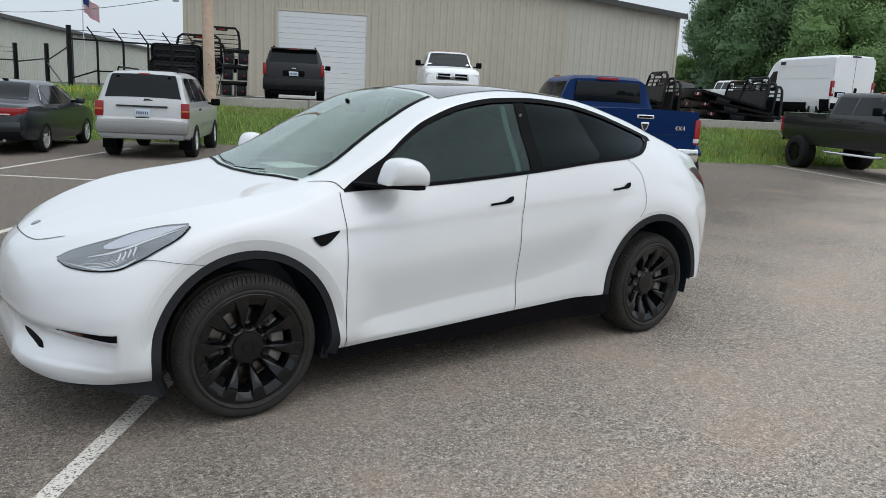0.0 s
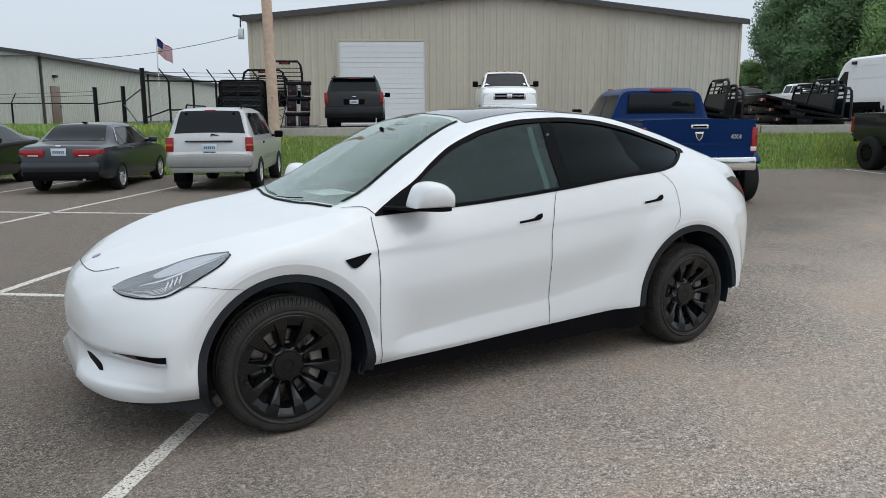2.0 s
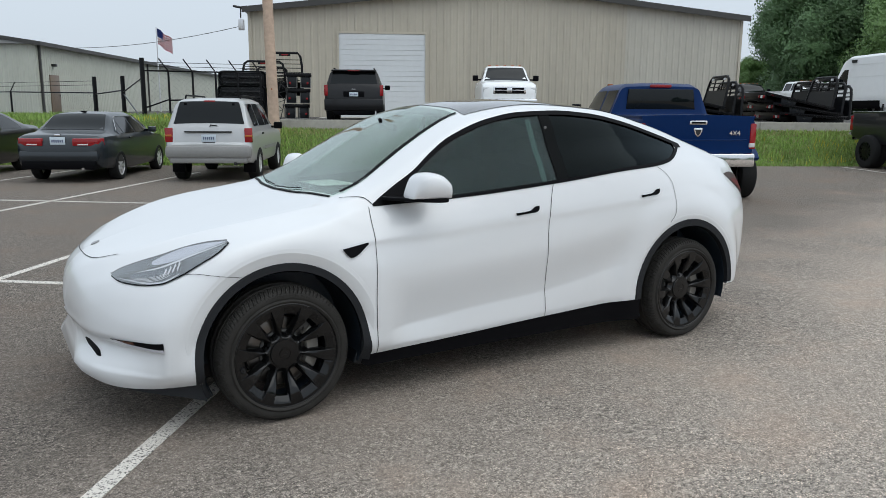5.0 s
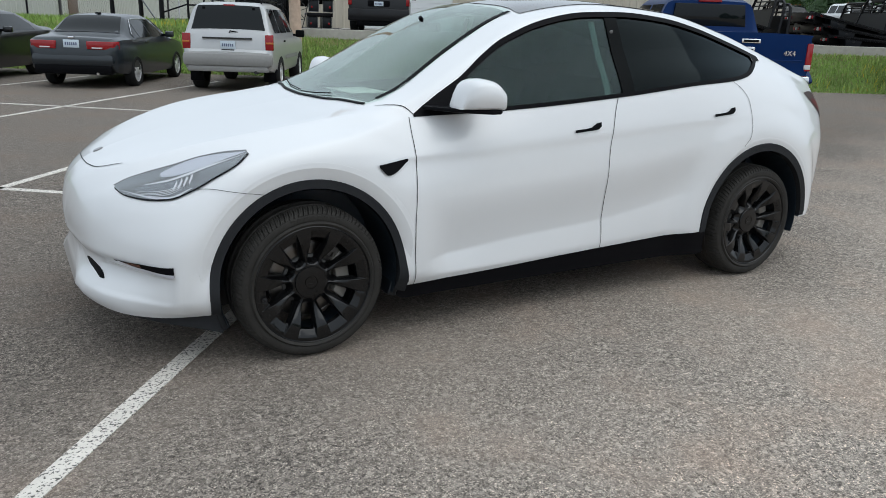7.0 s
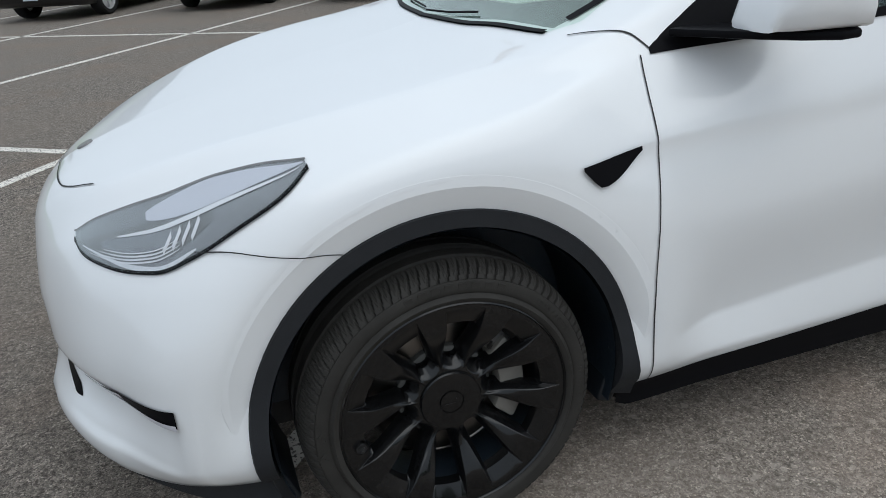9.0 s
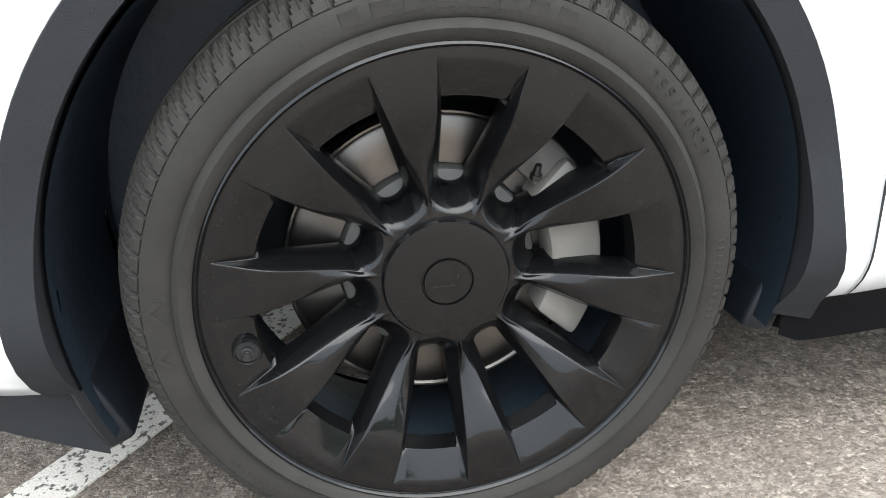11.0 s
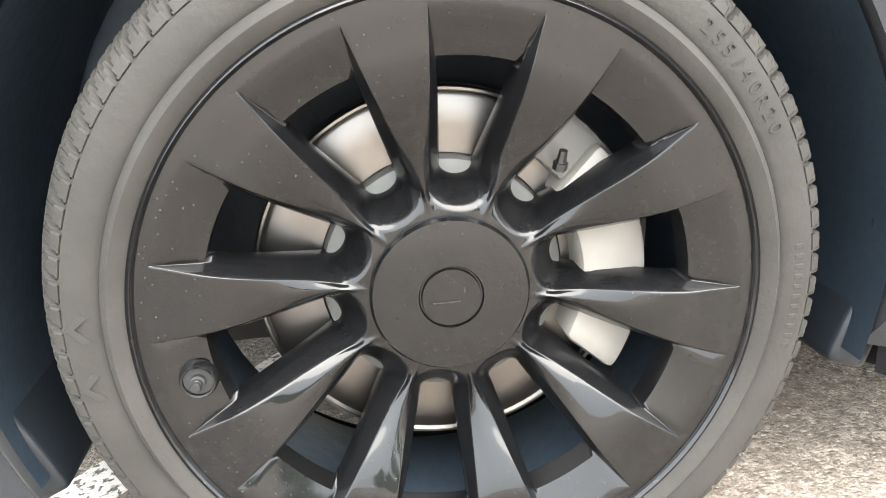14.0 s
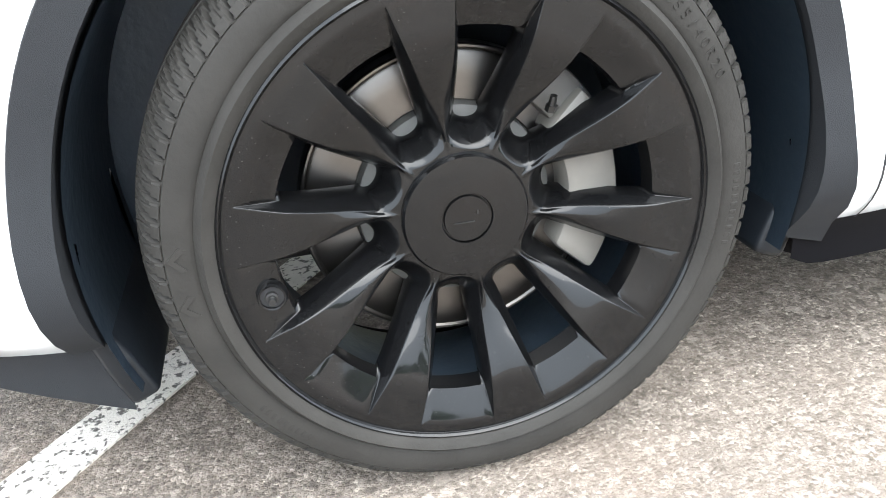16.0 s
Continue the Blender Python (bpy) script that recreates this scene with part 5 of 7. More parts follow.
def silver_suv():
    v = thing("silver_suv", "silver-beige boxy suv with grey bumpers parked at the turf bank", "suv", lot_pose(-2.86, 11.75))
    paint = material("silver_beige_paint", (0.47, 0.475, 0.475), 0.3, metal=0.3, coat=0.5, grain=0.04, scale=5)
    sh = Shell((0.0, 0.80, 0.46, 0.72, 0.74, 0.78), (0.05, 0.87, 0.44, 0.80, 0.80, 0.83), (0.09, 0.885, 0.43, 1.05, 0.80, 1.10), (0.13, 0.89, 0.42, 1.12, 0.79, 1.17), (0.30, 0.895, 0.40, 1.13, 0.70, 1.66), (0.42, 0.90, 0.38, 1.13, 0.68, 1.71), (1.5, 0.91, 0.36, 1.12, 0.67, 1.745), (2.4, 0.91, 0.36, 1.10, 0.66, 1.70), (2.72, 0.905, 0.36, 1.09, 0.66, 1.64), (3.32, 0.90, 0.36, 1.05, 0.74, 1.11), (4.35, 0.86, 0.38, 0.95, 0.70, 1.0), (4.55, 0.78, 0.42, 0.84, 0.62, 0.88), (4.61, 0.70, 0.48, 0.74, 0.55, 0.78))
    body = part("body", sh.bm(), paint, v, "silver-beige painted body", smooth=0)
    wells(body, sh, (0.92, 3.61), 0.40, 0.38)
    part("rear_window", sh.over(0.73, 0.60, 0.142, 0.292, 0.012), DARK_GLASS, v, "dark tinted rear window")
    for s in (-1, 1):
        top = lambda y: min(1.63, 1.12 + (3.30 - y) * 0.90)
        for y0, y1 in ((0.46, 1.02), (1.10, 1.86), (1.94, 3.0)):
            part("side_window", sh.side(y0, y1, 1.16, top, 0.008, s), DARK_GLASS, v, "dark side window")
        tl = block(v, "tail_lamp", LAMP_RED, (s * 0.735, 0.045, 0.83), (s * 0.895, 0.13, 1.13), 0.015, "red tail lamp with amber band")
        block(tl, "amber_band", LAMP_AMBER, (s * 0.75, 0.038, 0.95), (s * 0.897, 0.10, 0.99), 0.006, "amber lamp band")
        rail = tube_bm([(s * 0.58, 0.62, 1.735), (s * 0.58, 0.70, 1.80), (s * 0.58, 2.3, 1.79), (s * 0.58, 2.42, 1.71)], 0.018)
        part("roof_rail", rail, TRIM, v, "black roof rail")
        part("flank_strip", sh.side(1.4, 3.1, 0.62, 0.70, 0.02, s), GREY_PLASTIC, v, "grey flank strip")
        block(v, "mud_flap", TRIM, (s * 0.62, 0.44, 0.18), (s * 0.88, 0.46, 0.46), 0.005, "black mud flap")
        block(v, "door_handle", TRIM, (s * 0.90, 1.25, 0.97), (s * 0.925, 1.42, 1.01), 0.008)
        for y in (0.92, 3.61):
            road_wheel(v, s * 0.905, y, 0.362, 0.235, 0.215, 5, ALLOY, s)
    block(v, "rear_bumper", GREY_PLASTIC, (-0.89, -0.09, 0.50), (0.89, 0.10, 0.77), 0.085, "grey rear bumper")
    block(v, "bumper_valance", GREY_PLASTIC, (-0.80, -0.05, 0.40), (0.80, 0.10, 0.52), 0.03)
    block(v, "gate_strip", DARK_METAL, (-0.50, 0.03, 1.035), (0.48, 0.075, 1.065), 0.012, "dark tailgate grip strip")
    block(v, "plate_grip", TRIM, (-0.13, 0.02, 0.785), (0.13, 0.075, 0.835), 0.012)
    block(v, "high_brake_lamp", LAMP_RED, (-0.11, 0.285, 1.66), (0.11, 0.33, 1.695), 0.006, "red high brake lamp")
    part("wiper", tube_bm([(0.02, 0.115, 1.15), (0.04, 0.10, 1.19), (0.24, 0.14, 1.155)], 0.012), TRIM, v, "black rear wiper")
    for s in (-1, 1):
        block(v, "glass_hinge", TRIM, (s * 0.46, 0.255, 1.585), (s * 0.52, 0.30, 1.64), 0.008)
    part("tail_pipe", tube_bm([(0.55, -0.05, 0.40), (0.55, 0.25, 0.40)], 0.035, 12), DARK_METAL, v, "dark tail pipe")
    number_plate(v, 0.0, 0.055, 0.92)
    mirrors(v, 0.93, 2.75, 1.05, TRIM)


def dark_sedan():
    v = thing("dark_sedan", "dark green-grey four-door sedan parked tail out at the bank", "car", lot_pose(-5.83, 11.55))
    paint = material("dark_green_grey_paint", (0.010, 0.015, 0.020), 0.35, coat=0.6, spec=0.4, grain=0.05, scale=4)
    sh = Shell((0.0, 0.60, 0.50, 0.64, 0.46, 0.68), (0.02, 0.72, 0.46, 0.74, 0.58, 0.79), (0.06, 0.80, 0.40, 0.84, 0.68, 0.90), (0.14, 0.85, 0.34, 0.91, 0.73, 0.965), (0.30, 0.885, 0.30, 0.935, 0.75, 0.99), (0.5, 0.90, 0.28, 0.94, 0.75, 1.01), (0.75, 0.905, 0.26, 0.945, 0.72, 1.04), (1.35, 0.905, 0.24, 0.95, 0.60, 1.385), (1.9, 0.905, 0.22, 0.95, 0.58, 1.43), (2.5, 0.905, 0.22, 0.94, 0.58, 1.42), (2.85, 0.905, 0.22, 0.93, 0.60, 1.34), (3.6, 0.90, 0.22, 0.90, 0.70, 0.99), (4.4, 0.86, 0.24, 0.78, 0.66, 0.85), (4.7, 0.74, 0.30, 0.64, 0.5, 0.70), (4.8, 0.6, 0.4, 0.55, 0.4, 0.60))
    body = part("body", sh.bm(), paint, v, "dark green-grey painted body", smooth=0)
    wells(body, sh, (1.02, 3.76), 0.345, 0.33)
    part("rear_window", sh.over(0.66, 0.53, 0.80, 1.32, 0.008), DARK_GLASS, v, "dark rear window")
    part("windscreen", sh.over(0.54, 0.66, 2.9, 3.5, 0.008), DARK_GLASS, v, "dark windscreen")
    for s in (-1, 1):
        top = lambda y: min(1.33, 0.97 + max(0.02, (y - 0.98)) * 0.82, 0.97 + max(0.02, 3.38 - y) * 0.66)
        for y0, y1 in ((1.08, 1.36), (1.40, 2.12), (2.18, 3.22)):
            part("side_window", sh.side(y0, y1, 0.975, top, 0.006, s), DARK_GLASS, v, "dark side window")
        part("window_chrome", tube_bm([(s * (sh.half(y, top(y)) + 0.008), y, top(y) + 0.015) for y in np.linspace(1.05, 3.25, 14)], 0.009, 6), CHROME, v, "bright window surround")
        tl = part("tail_lamp", prism_bm([(s * 0.30, -0.012), (s * 0.60, 0.004), (s * 0.79, 0.060), (s * 0.868, 0.20), (s * 0.80, 0.22), (s * 0.30, 0.12)], "z", 0.760, 0.912, bevel=0.012), LAMP_RED, v, "red tail lamp with clear lower band")
        block(tl, "clear_band", CLEAR_LENS, (s * 0.40, -0.016, 0.775), (s * 0.60, 0.03, 0.80), 0.006, "pale lower lamp band")
        for y in (1.02, 3.76):
            road_wheel(v, s * 0.905, y, 0.318, 0.20, 0.225, 7, ALLOY, s)
        block(v, "door_handle", paint, (s * 0.895, 1.58, 0.87), (s * 0.925, 1.76, 0.90), 0.01)
    block(v, "rear_bumper", paint, (-0.80, -0.02, 0.42), (0.80, 0.22, 0.68), 0.09, "dark painted rear bumper")
    block(v, "bumper_lip", TRIM, (-0.74, -0.02, 0.28), (0.74, 0.20, 0.46), 0.03)
    block(v, "emblem", CHROME, (-0.055, 0.02, 0.955), (0.055, 0.10, 1.0), 0.012, "small bright tail emblem")
    block(v, "roof_antenna", TRIM, (-0.04, 1.42, 1.425), (0.04, 1.56, 1.46), 0.012)
    part("tail_pipe", tube_bm([(0.48, -0.02, 0.30), (0.48, 0.2, 0.30)], 0.03, 10), CHROME, v, "bright tail pipe")
    number_plate(v, 0.0, 0.025, 0.86)
    mirrors(v, 0.90, 2.95, 0.96, paint, 0.18, 0.13)


def black_coupe():
    v = thing("black_coupe", "black two-door coupe parked nose out with bright wheels", "car", lot_pose(-8.98, 16.05, 0, 180))
    paint = material("gloss_black_paint", (0.005, 0.005, 0.006), 0.3, coat=0.55, spec=0.3, grain=0.05, scale=4)
    sh = Shell((0.0, 0.80, 0.45, 0.80, 0.70, 0.90), (0.10, 0.90, 0.32, 0.98, 0.80, 1.05), (0.7, 0.95, 0.26, 1.0, 0.78, 1.12), (1.35, 0.95, 0.24, 1.0, 0.60, 1.40), (2.0, 0.95, 0.23, 0.99, 0.58, 1.44), (2.5, 0.95, 0.23, 0.98, 0.60, 1.38), (3.2, 0.95, 0.23, 0.95, 0.74, 1.04), (4.6, 0.92, 0.24, 0.84, 0.74, 0.90), (4.92, 0.84, 0.28, 0.74, 0.64, 0.80), (5.0, 0.76, 0.36, 0.68, 0.5, 0.72))
    body = part("body", sh.bm(), paint, v, "gloss black body", smooth=0)
    wells(body, sh, (1.08, 4.0), 0.375, 0.36)
    part("windscreen", sh.over(0.56, 0.70, 2.55, 3.12, 0.008), DARK_GLASS, v, "dark windscreen")
    for s in (-1, 1):
        top = lambda y: min(1.35, 1.01 + max(0.02, y - 0.95) * 0.75, 1.0 + max(0.02, 3.05 - y) * 0.62)
        part("side_window", sh.side(1.1, 2.95, 1.02, top, 0.006, s), DARK_GLASS, v, "dark side window")
        block(v, "side_marker", LAMP_AMBER, (s * 0.90, 4.55, 0.60), (s * 0.93, 4.68, 0.64), 0.006, "amber side marker")
        block(v, "head_lamp", CLEAR_LENS, (s * 0.56, 4.93, 0.62), (s * 0.80, 5.0, 0.72), 0.02, "pale head lamp")
        for y in (1.08, 4.0):
            road_wheel(v, s * 0.935, y, 0.35, 0.235, 0.255, 5, ALLOY, s)
    block(v, "grille", TRIM, (-0.5, 4.96, 0.60), (0.5, 5.03, 0.72), 0.02, "black grille")
    number_plate(v, 0.0, 5.0, 0.46, 1)
    mirrors(v, 0.95, 2.55, 0.98, paint, 0.18, 0.13)


def pickup(name, label, m, paint, tail_z=1.40, roof=2.02, lift=0.0, tyre=0.40, rim=0.23, spokes=6, rim_mat=None, spoke_mat=None, dual=0.0, axle=0.64, bed=1.85, length=5.85, w=1.0):
    """A crew-cab pickup with an open bed."""
    v = thing(name, label, "pickup truck", m)
    zs = 0.50 + lift
    c0, c1 = bed + 0.02, bed + 2.05
    sh = Shell((0.0, w * 0.965, zs + 0.30, tail_z - 0.06, w * 0.955, tail_z), (0.05, w * 0.985, zs + 0.18, tail_z - 0.05, w * 0.97, tail_z), (bed - 0.02, w * 0.99, zs, tail_z - 0.05, w * 0.965, tail_z), (bed, w * 0.99, zs, tail_z - 0.06, w * 0.80, tail_z + 0.06), (c0 + 0.05, w * 0.99, zs, tail_z - 0.06, w * 0.745, roof - 0.06), (c0 + 0.2, w * 0.99, zs, tail_z - 0.06, w * 0.72, roof), (c1 - 0.6, w * 0.99, zs, tail_z - 0.07, w * 0.71, roof), (c1 - 0.3, w * 0.99, zs, tail_z - 0.08, w * 0.72, roof - 0.06), (c1 + 0.38, w * 0.985, zs, tail_z - 0.10, w * 0.83, tail_z - 0.02), (length - 0.35, w * 0.96, zs, tail_z - 0.17, w * 0.80, tail_z - 0.08), (length - 0.08, w * 0.92, zs + 0.05, tail_z - 0.24, w * 0.78, tail_z - 0.16), (length, w * 0.88, zs + 0.15, tail_z - 0.36, w * 0.70, tail_z - 0.30))
    body = part("body", sh.bm(), paint, v, "painted cab and bed", smooth=0)
    ax = (bed * axle, length - 0.98)
    wells(body, sh, ax, tyre + 0.09, tyre + 0.06)
    cut(body, box_bm(-w * 0.84, 0.07, tail_z - 0.5, w * 0.84, bed - 0.08, tail_z + 0.3), TRIM)
    body.data.shade_smooth()
    body.data.set_sharp_from_angle(angle=radians(35))
    part("rear_window", prism_bm([(-w * 0.66, tail_z + 0.10), (w * 0.66, tail_z + 0.10), (w * 0.61, roof - 0.10), (-w * 0.61, roof - 0.10)], "y", c0 - 0.02, c0 + 0.06, bevel=0.01), DARK_GLASS, v, "dark rear cab window")
    part("windscreen", sh.over(w * 0.64, w * 0.80, c1 - 0.24, c1 + 0.33, 0.008), DARK_GLASS, v, "dark windscreen")
    block(v, "high_brake_lamp", LAMP_RED, (-0.20, c0 + 0.01, roof - 0.07), (0.20, c0 + 0.08, roof - 0.015), 0.01, "red high brake lamp")
    for s in (-1, 1):
        top = lambda y: min(roof - 0.12, tail_z + max(0.03, c1 + 0.26 - y) * 0.85)
        for y0, y1 in ((c0 + 0.16, c0 + 0.86), (c0 + 0.95, c1 + 0.12)):
            part("side_window", sh.side(y0, y1, tail_z + 0.0, top, 0.006, s), DARK_GLASS, v, "dark side window")
        tl = block(v, "tail_lamp", LAMP_RED, (s * w * 0.885, -0.02, tail_z - 0.54), (s * w * 0.985, 0.12, tail_z - 0.12), 0.02, "tall red tail lamp")
        block(tl, "reverse_lens", CLEAR_LENS, (s * w * 0.875, -0.025, tail_z - 0.51), (s * w * 0.97, 0.06, tail_z - 0.44), 0.008, "pale reversing lens")
        block(v, "head_lamp", CLEAR_LENS, (s * w * 0.62, length - 0.12, tail_z - 0.46), (s * w * 0.90, length - 0.005, tail_z - 0.27), 0.03, "pale head lamp")
        part("side_step", tube_bm([(s * w * 1.0, c0 + 0.1, zs - 0.10), (s * w * 1.02, c0 + 0.25, zs - 0.12), (s * w * 1.02, c1 + 0.2, zs - 0.12), (s * w * 1.0, c1 + 0.35, zs - 0.10)], 0.035, 8), CHROME, v, "bright side step bar")
        for y in (c0 + 0.72, c0 + 1.6):
            block(v, "door_handle", paint, (s * w * 0.98, y - 0.3, tail_z - 0.2), (s * w * 1.01, y - 0.12, tail_z - 0.16), 0.008)
        for y in ax:
            x = s * w * 0.985
            road_wheel(v, x, y, tyre, 0.28, rim, spokes, rim_mat or ALLOY, s, spoke_mat)
    if dual:
        for s in (-1, 1):
            x = w * 0.985 + dual
            road_wheel(v, s * x, ax[0], tyre, 0.28, rim, spokes, rim_mat or ALLOY, s, spoke_mat)
            if dual > 0.3:
                part("dual_fender", prism_bm([(ax[0] + (tyre + 0.16) * math.cos(t), tyre + (tyre + 0.16) * math.sin(t)) for t in np.linspace(0.6, math.pi - 0.6, 14)] + [(ax[0] + (tyre + 0.07) * math.cos(t), tyre + (tyre + 0.07) * math.sin(t)) for t in np.linspace(math.pi - 0.6, 0.6, 14)], "x", *sorted((s * w * 0.94, s * (x - 0.02))), bevel=0.02), paint, v, "wide rear fender")
    block(v, "rear_bumper", CHROME, (-w * 0.93, -0.16, zs + 0.08), (w * 0.93, 0.06, zs + 0.31), 0.04, "chrome step bumper")
    hd = block(v, "tailgate_handle", CHROME, (-0.15, -0.014, tail_z - 0.145), (0.15, 0.04, tail_z - 0.075), 0.014, "chrome framed tailgate handle")
    block(hd, "handle_recess", TRIM, (-0.12, -0.018, tail_z - 0.128), (0.12, 0.02, tail_z - 0.092), 0.008)
    part("tailgate_crease", prism_bm([(-0.006, tail_z - 0.40), (-0.012, tail_z - 0.385), (0.02, tail_z - 0.36), (0.02, tail_z - 0.43)], "x", -w * 0.84, w * 0.84), paint, v, "pressed tailgate crease")
    em = part("tail_emblem", prism_bm([(0.0, tail_z - 0.35), (0.05, tail_z - 0.30), (0.075, tail_z - 0.22), (0.07, tail_z - 0.195), (-0.07, tail_z - 0.195), (-0.075, tail_z - 0.22), (-0.05, tail_z - 0.30)], "y", -0.012, 0.03, bevel=0.008), CHROME, v, "shield-shaped tail emblem")
    part("emblem_field", prism_bm([(0.0, tail_z - 0.325), (0.035, tail_z - 0.285), (0.05, tail_z - 0.225), (-0.05, tail_z - 0.225), (-0.035, tail_z - 0.285)], "y", -0.015, 0.0), DARK_METAL, em, "dark emblem field")
    gr = block(v, "grille", CHROME, (-w * 0.56, length - 0.10, tail_z - 0.50), (w * 0.56, length + 0.01, tail_z - 0.24), 0.03, "chrome framed grille")
    block(gr, "grille_mesh", TRIM, (-w * 0.50, length - 0.02, tail_z - 0.46), (w * 0.50, length + 0.016, tail_z - 0.28), 0.01, "dark grille mesh")
    block(gr, "grille_cross", CHROME, (-w * 0.50, length - 0.02, tail_z - 0.385), (w * 0.50, length + 0.024, tail_z - 0.355), 0.006)
    block(gr, "grille_emblem", CHROME, (-0.09, length - 0.02, tail_z - 0.45), (0.09, length + 0.03, tail_z - 0.29), 0.02)
    block(v, "front_bumper", CHROME, (-w * 0.94, length - 0.25, zs + 0.02), (w * 0.94, length + 0.10, zs + 0.28), 0.05, "chrome front bumper")
    for k in range(5):
        block(v, "cab_lamp", LAMP_AMBER, (-0.56 + 0.28 * k - 0.05, c1 - 0.62, roof), (-0.56 + 0.28 * k + 0.05, c1 - 0.52, roof + 0.03), 0.01)
    mirrors(v, w * 1.0, c1 - 0.02, tail_z + 0.0, TRIM, 0.20, 0.20)
    return v


def black_suv():
    v = thing("black_suv", "large black suv parked tail out in the upper yard", "suv", lot_pose(-0.35, 22.1, 1.12) @ Matrix.Diagonal((1, 1, 0.92, 1)))
    paint = material("charcoal_black_paint", (0.008, 0.008, 0.009), 0.3, coat=0.22, grain=0.05, scale=4, spec=0.25)
    sh = Shell((0.0, 0.90, 0.55, 0.80, 0.84, 0.86), (0.05, 0.97, 0.45, 1.10, 0.92, 1.16), (0.12, 0.99, 0.42, 1.20, 0.88, 1.30), (0.30, 1.0, 0.40, 1.20, 0.80, 1.80), (0.5, 1.01, 0.40, 1.20, 0.78, 1.87), (2.4, 1.02, 0.40, 1.19, 0.76, 1.89), (3.0, 1.02, 0.40, 1.18, 0.76, 1.82), (3.7, 1.01, 0.40, 1.15, 0.86, 1.24), (4.95, 0.97, 0.42, 1.05, 0.84, 1.12), (5.18, 0.86, 0.5, 0.9, 0.7, 0.95))
    body = part("body", sh.bm(), paint, v, "gloss black body", smooth=0)
    wells(body, sh, (1.1, 4.05), 0.44, 0.42)
    part("rear_window", sh.over(0.80, 0.70, 0.132, 0.285, 0.012), DARK_GLASS, v, "dark rear window")
    block(v, "roof_spoiler", paint, (-0.76, 0.10, 1.80), (0.76, 0.5, 1.86), 0.03, "black roof spoiler")
    block(v, "high_brake_lamp", LAMP_RED, (-0.2, 0.085, 1.80), (0.2, 0.13, 1.83), 0.006)
    for s in (-1, 1):
        for y0, y1 in ((0.5, 1.4), (1.5, 2.4), (2.5, 3.4)):
            part("side_window", sh.side(y0, y1, 1.24, lambda y: min(1.76, 1.25 + max(0.02, 3.55 - y) * 0.9), 0.006, s), DARK_GLASS, v)
        block(v, "tail_lamp", LAMP_RED, (s * 0.88, -0.005, 0.90), (s * 1.0, 0.14, 1.30), 0.02, "tall red tail lamp")
        block(v, "roof_rail", TRIM, (s * 0.66, 0.5, 1.88), (s * 0.71, 2.6, 1.94), 0.02, "black roof rail")
        for y in (1.1, 4.05):
            road_wheel(v, s * 1.0, y, 0.40, 0.26, 0.26, 6, ALLOY, s)
    block(v, "rear_bumper", paint, (-1.0, -0.08, 0.36), (1.0, 0.12, 0.80), 0.05, "black rear bumper")
    block(v, "rear_valance", TRIM, (-0.72, -0.03, 0.20), (0.72, 0.30, 0.40), 0.04, "black plastic rear valance")
    block(v, "tail_emblem", CHROME, (-0.07, -0.005, 1.13), (0.07, 0.07, 1.16), 0.012, "small bright tail emblem")
    block(v, "gate_panel", TRIM, (-0.36, 0.0, 0.84), (0.36, 0.06, 1.07), 0.02)
    number_plate(v, 0.0, 0.0, 0.96)
    mirrors(v, 1.02, 3.0, 1.20, TRIM, 0.2, 0.18)


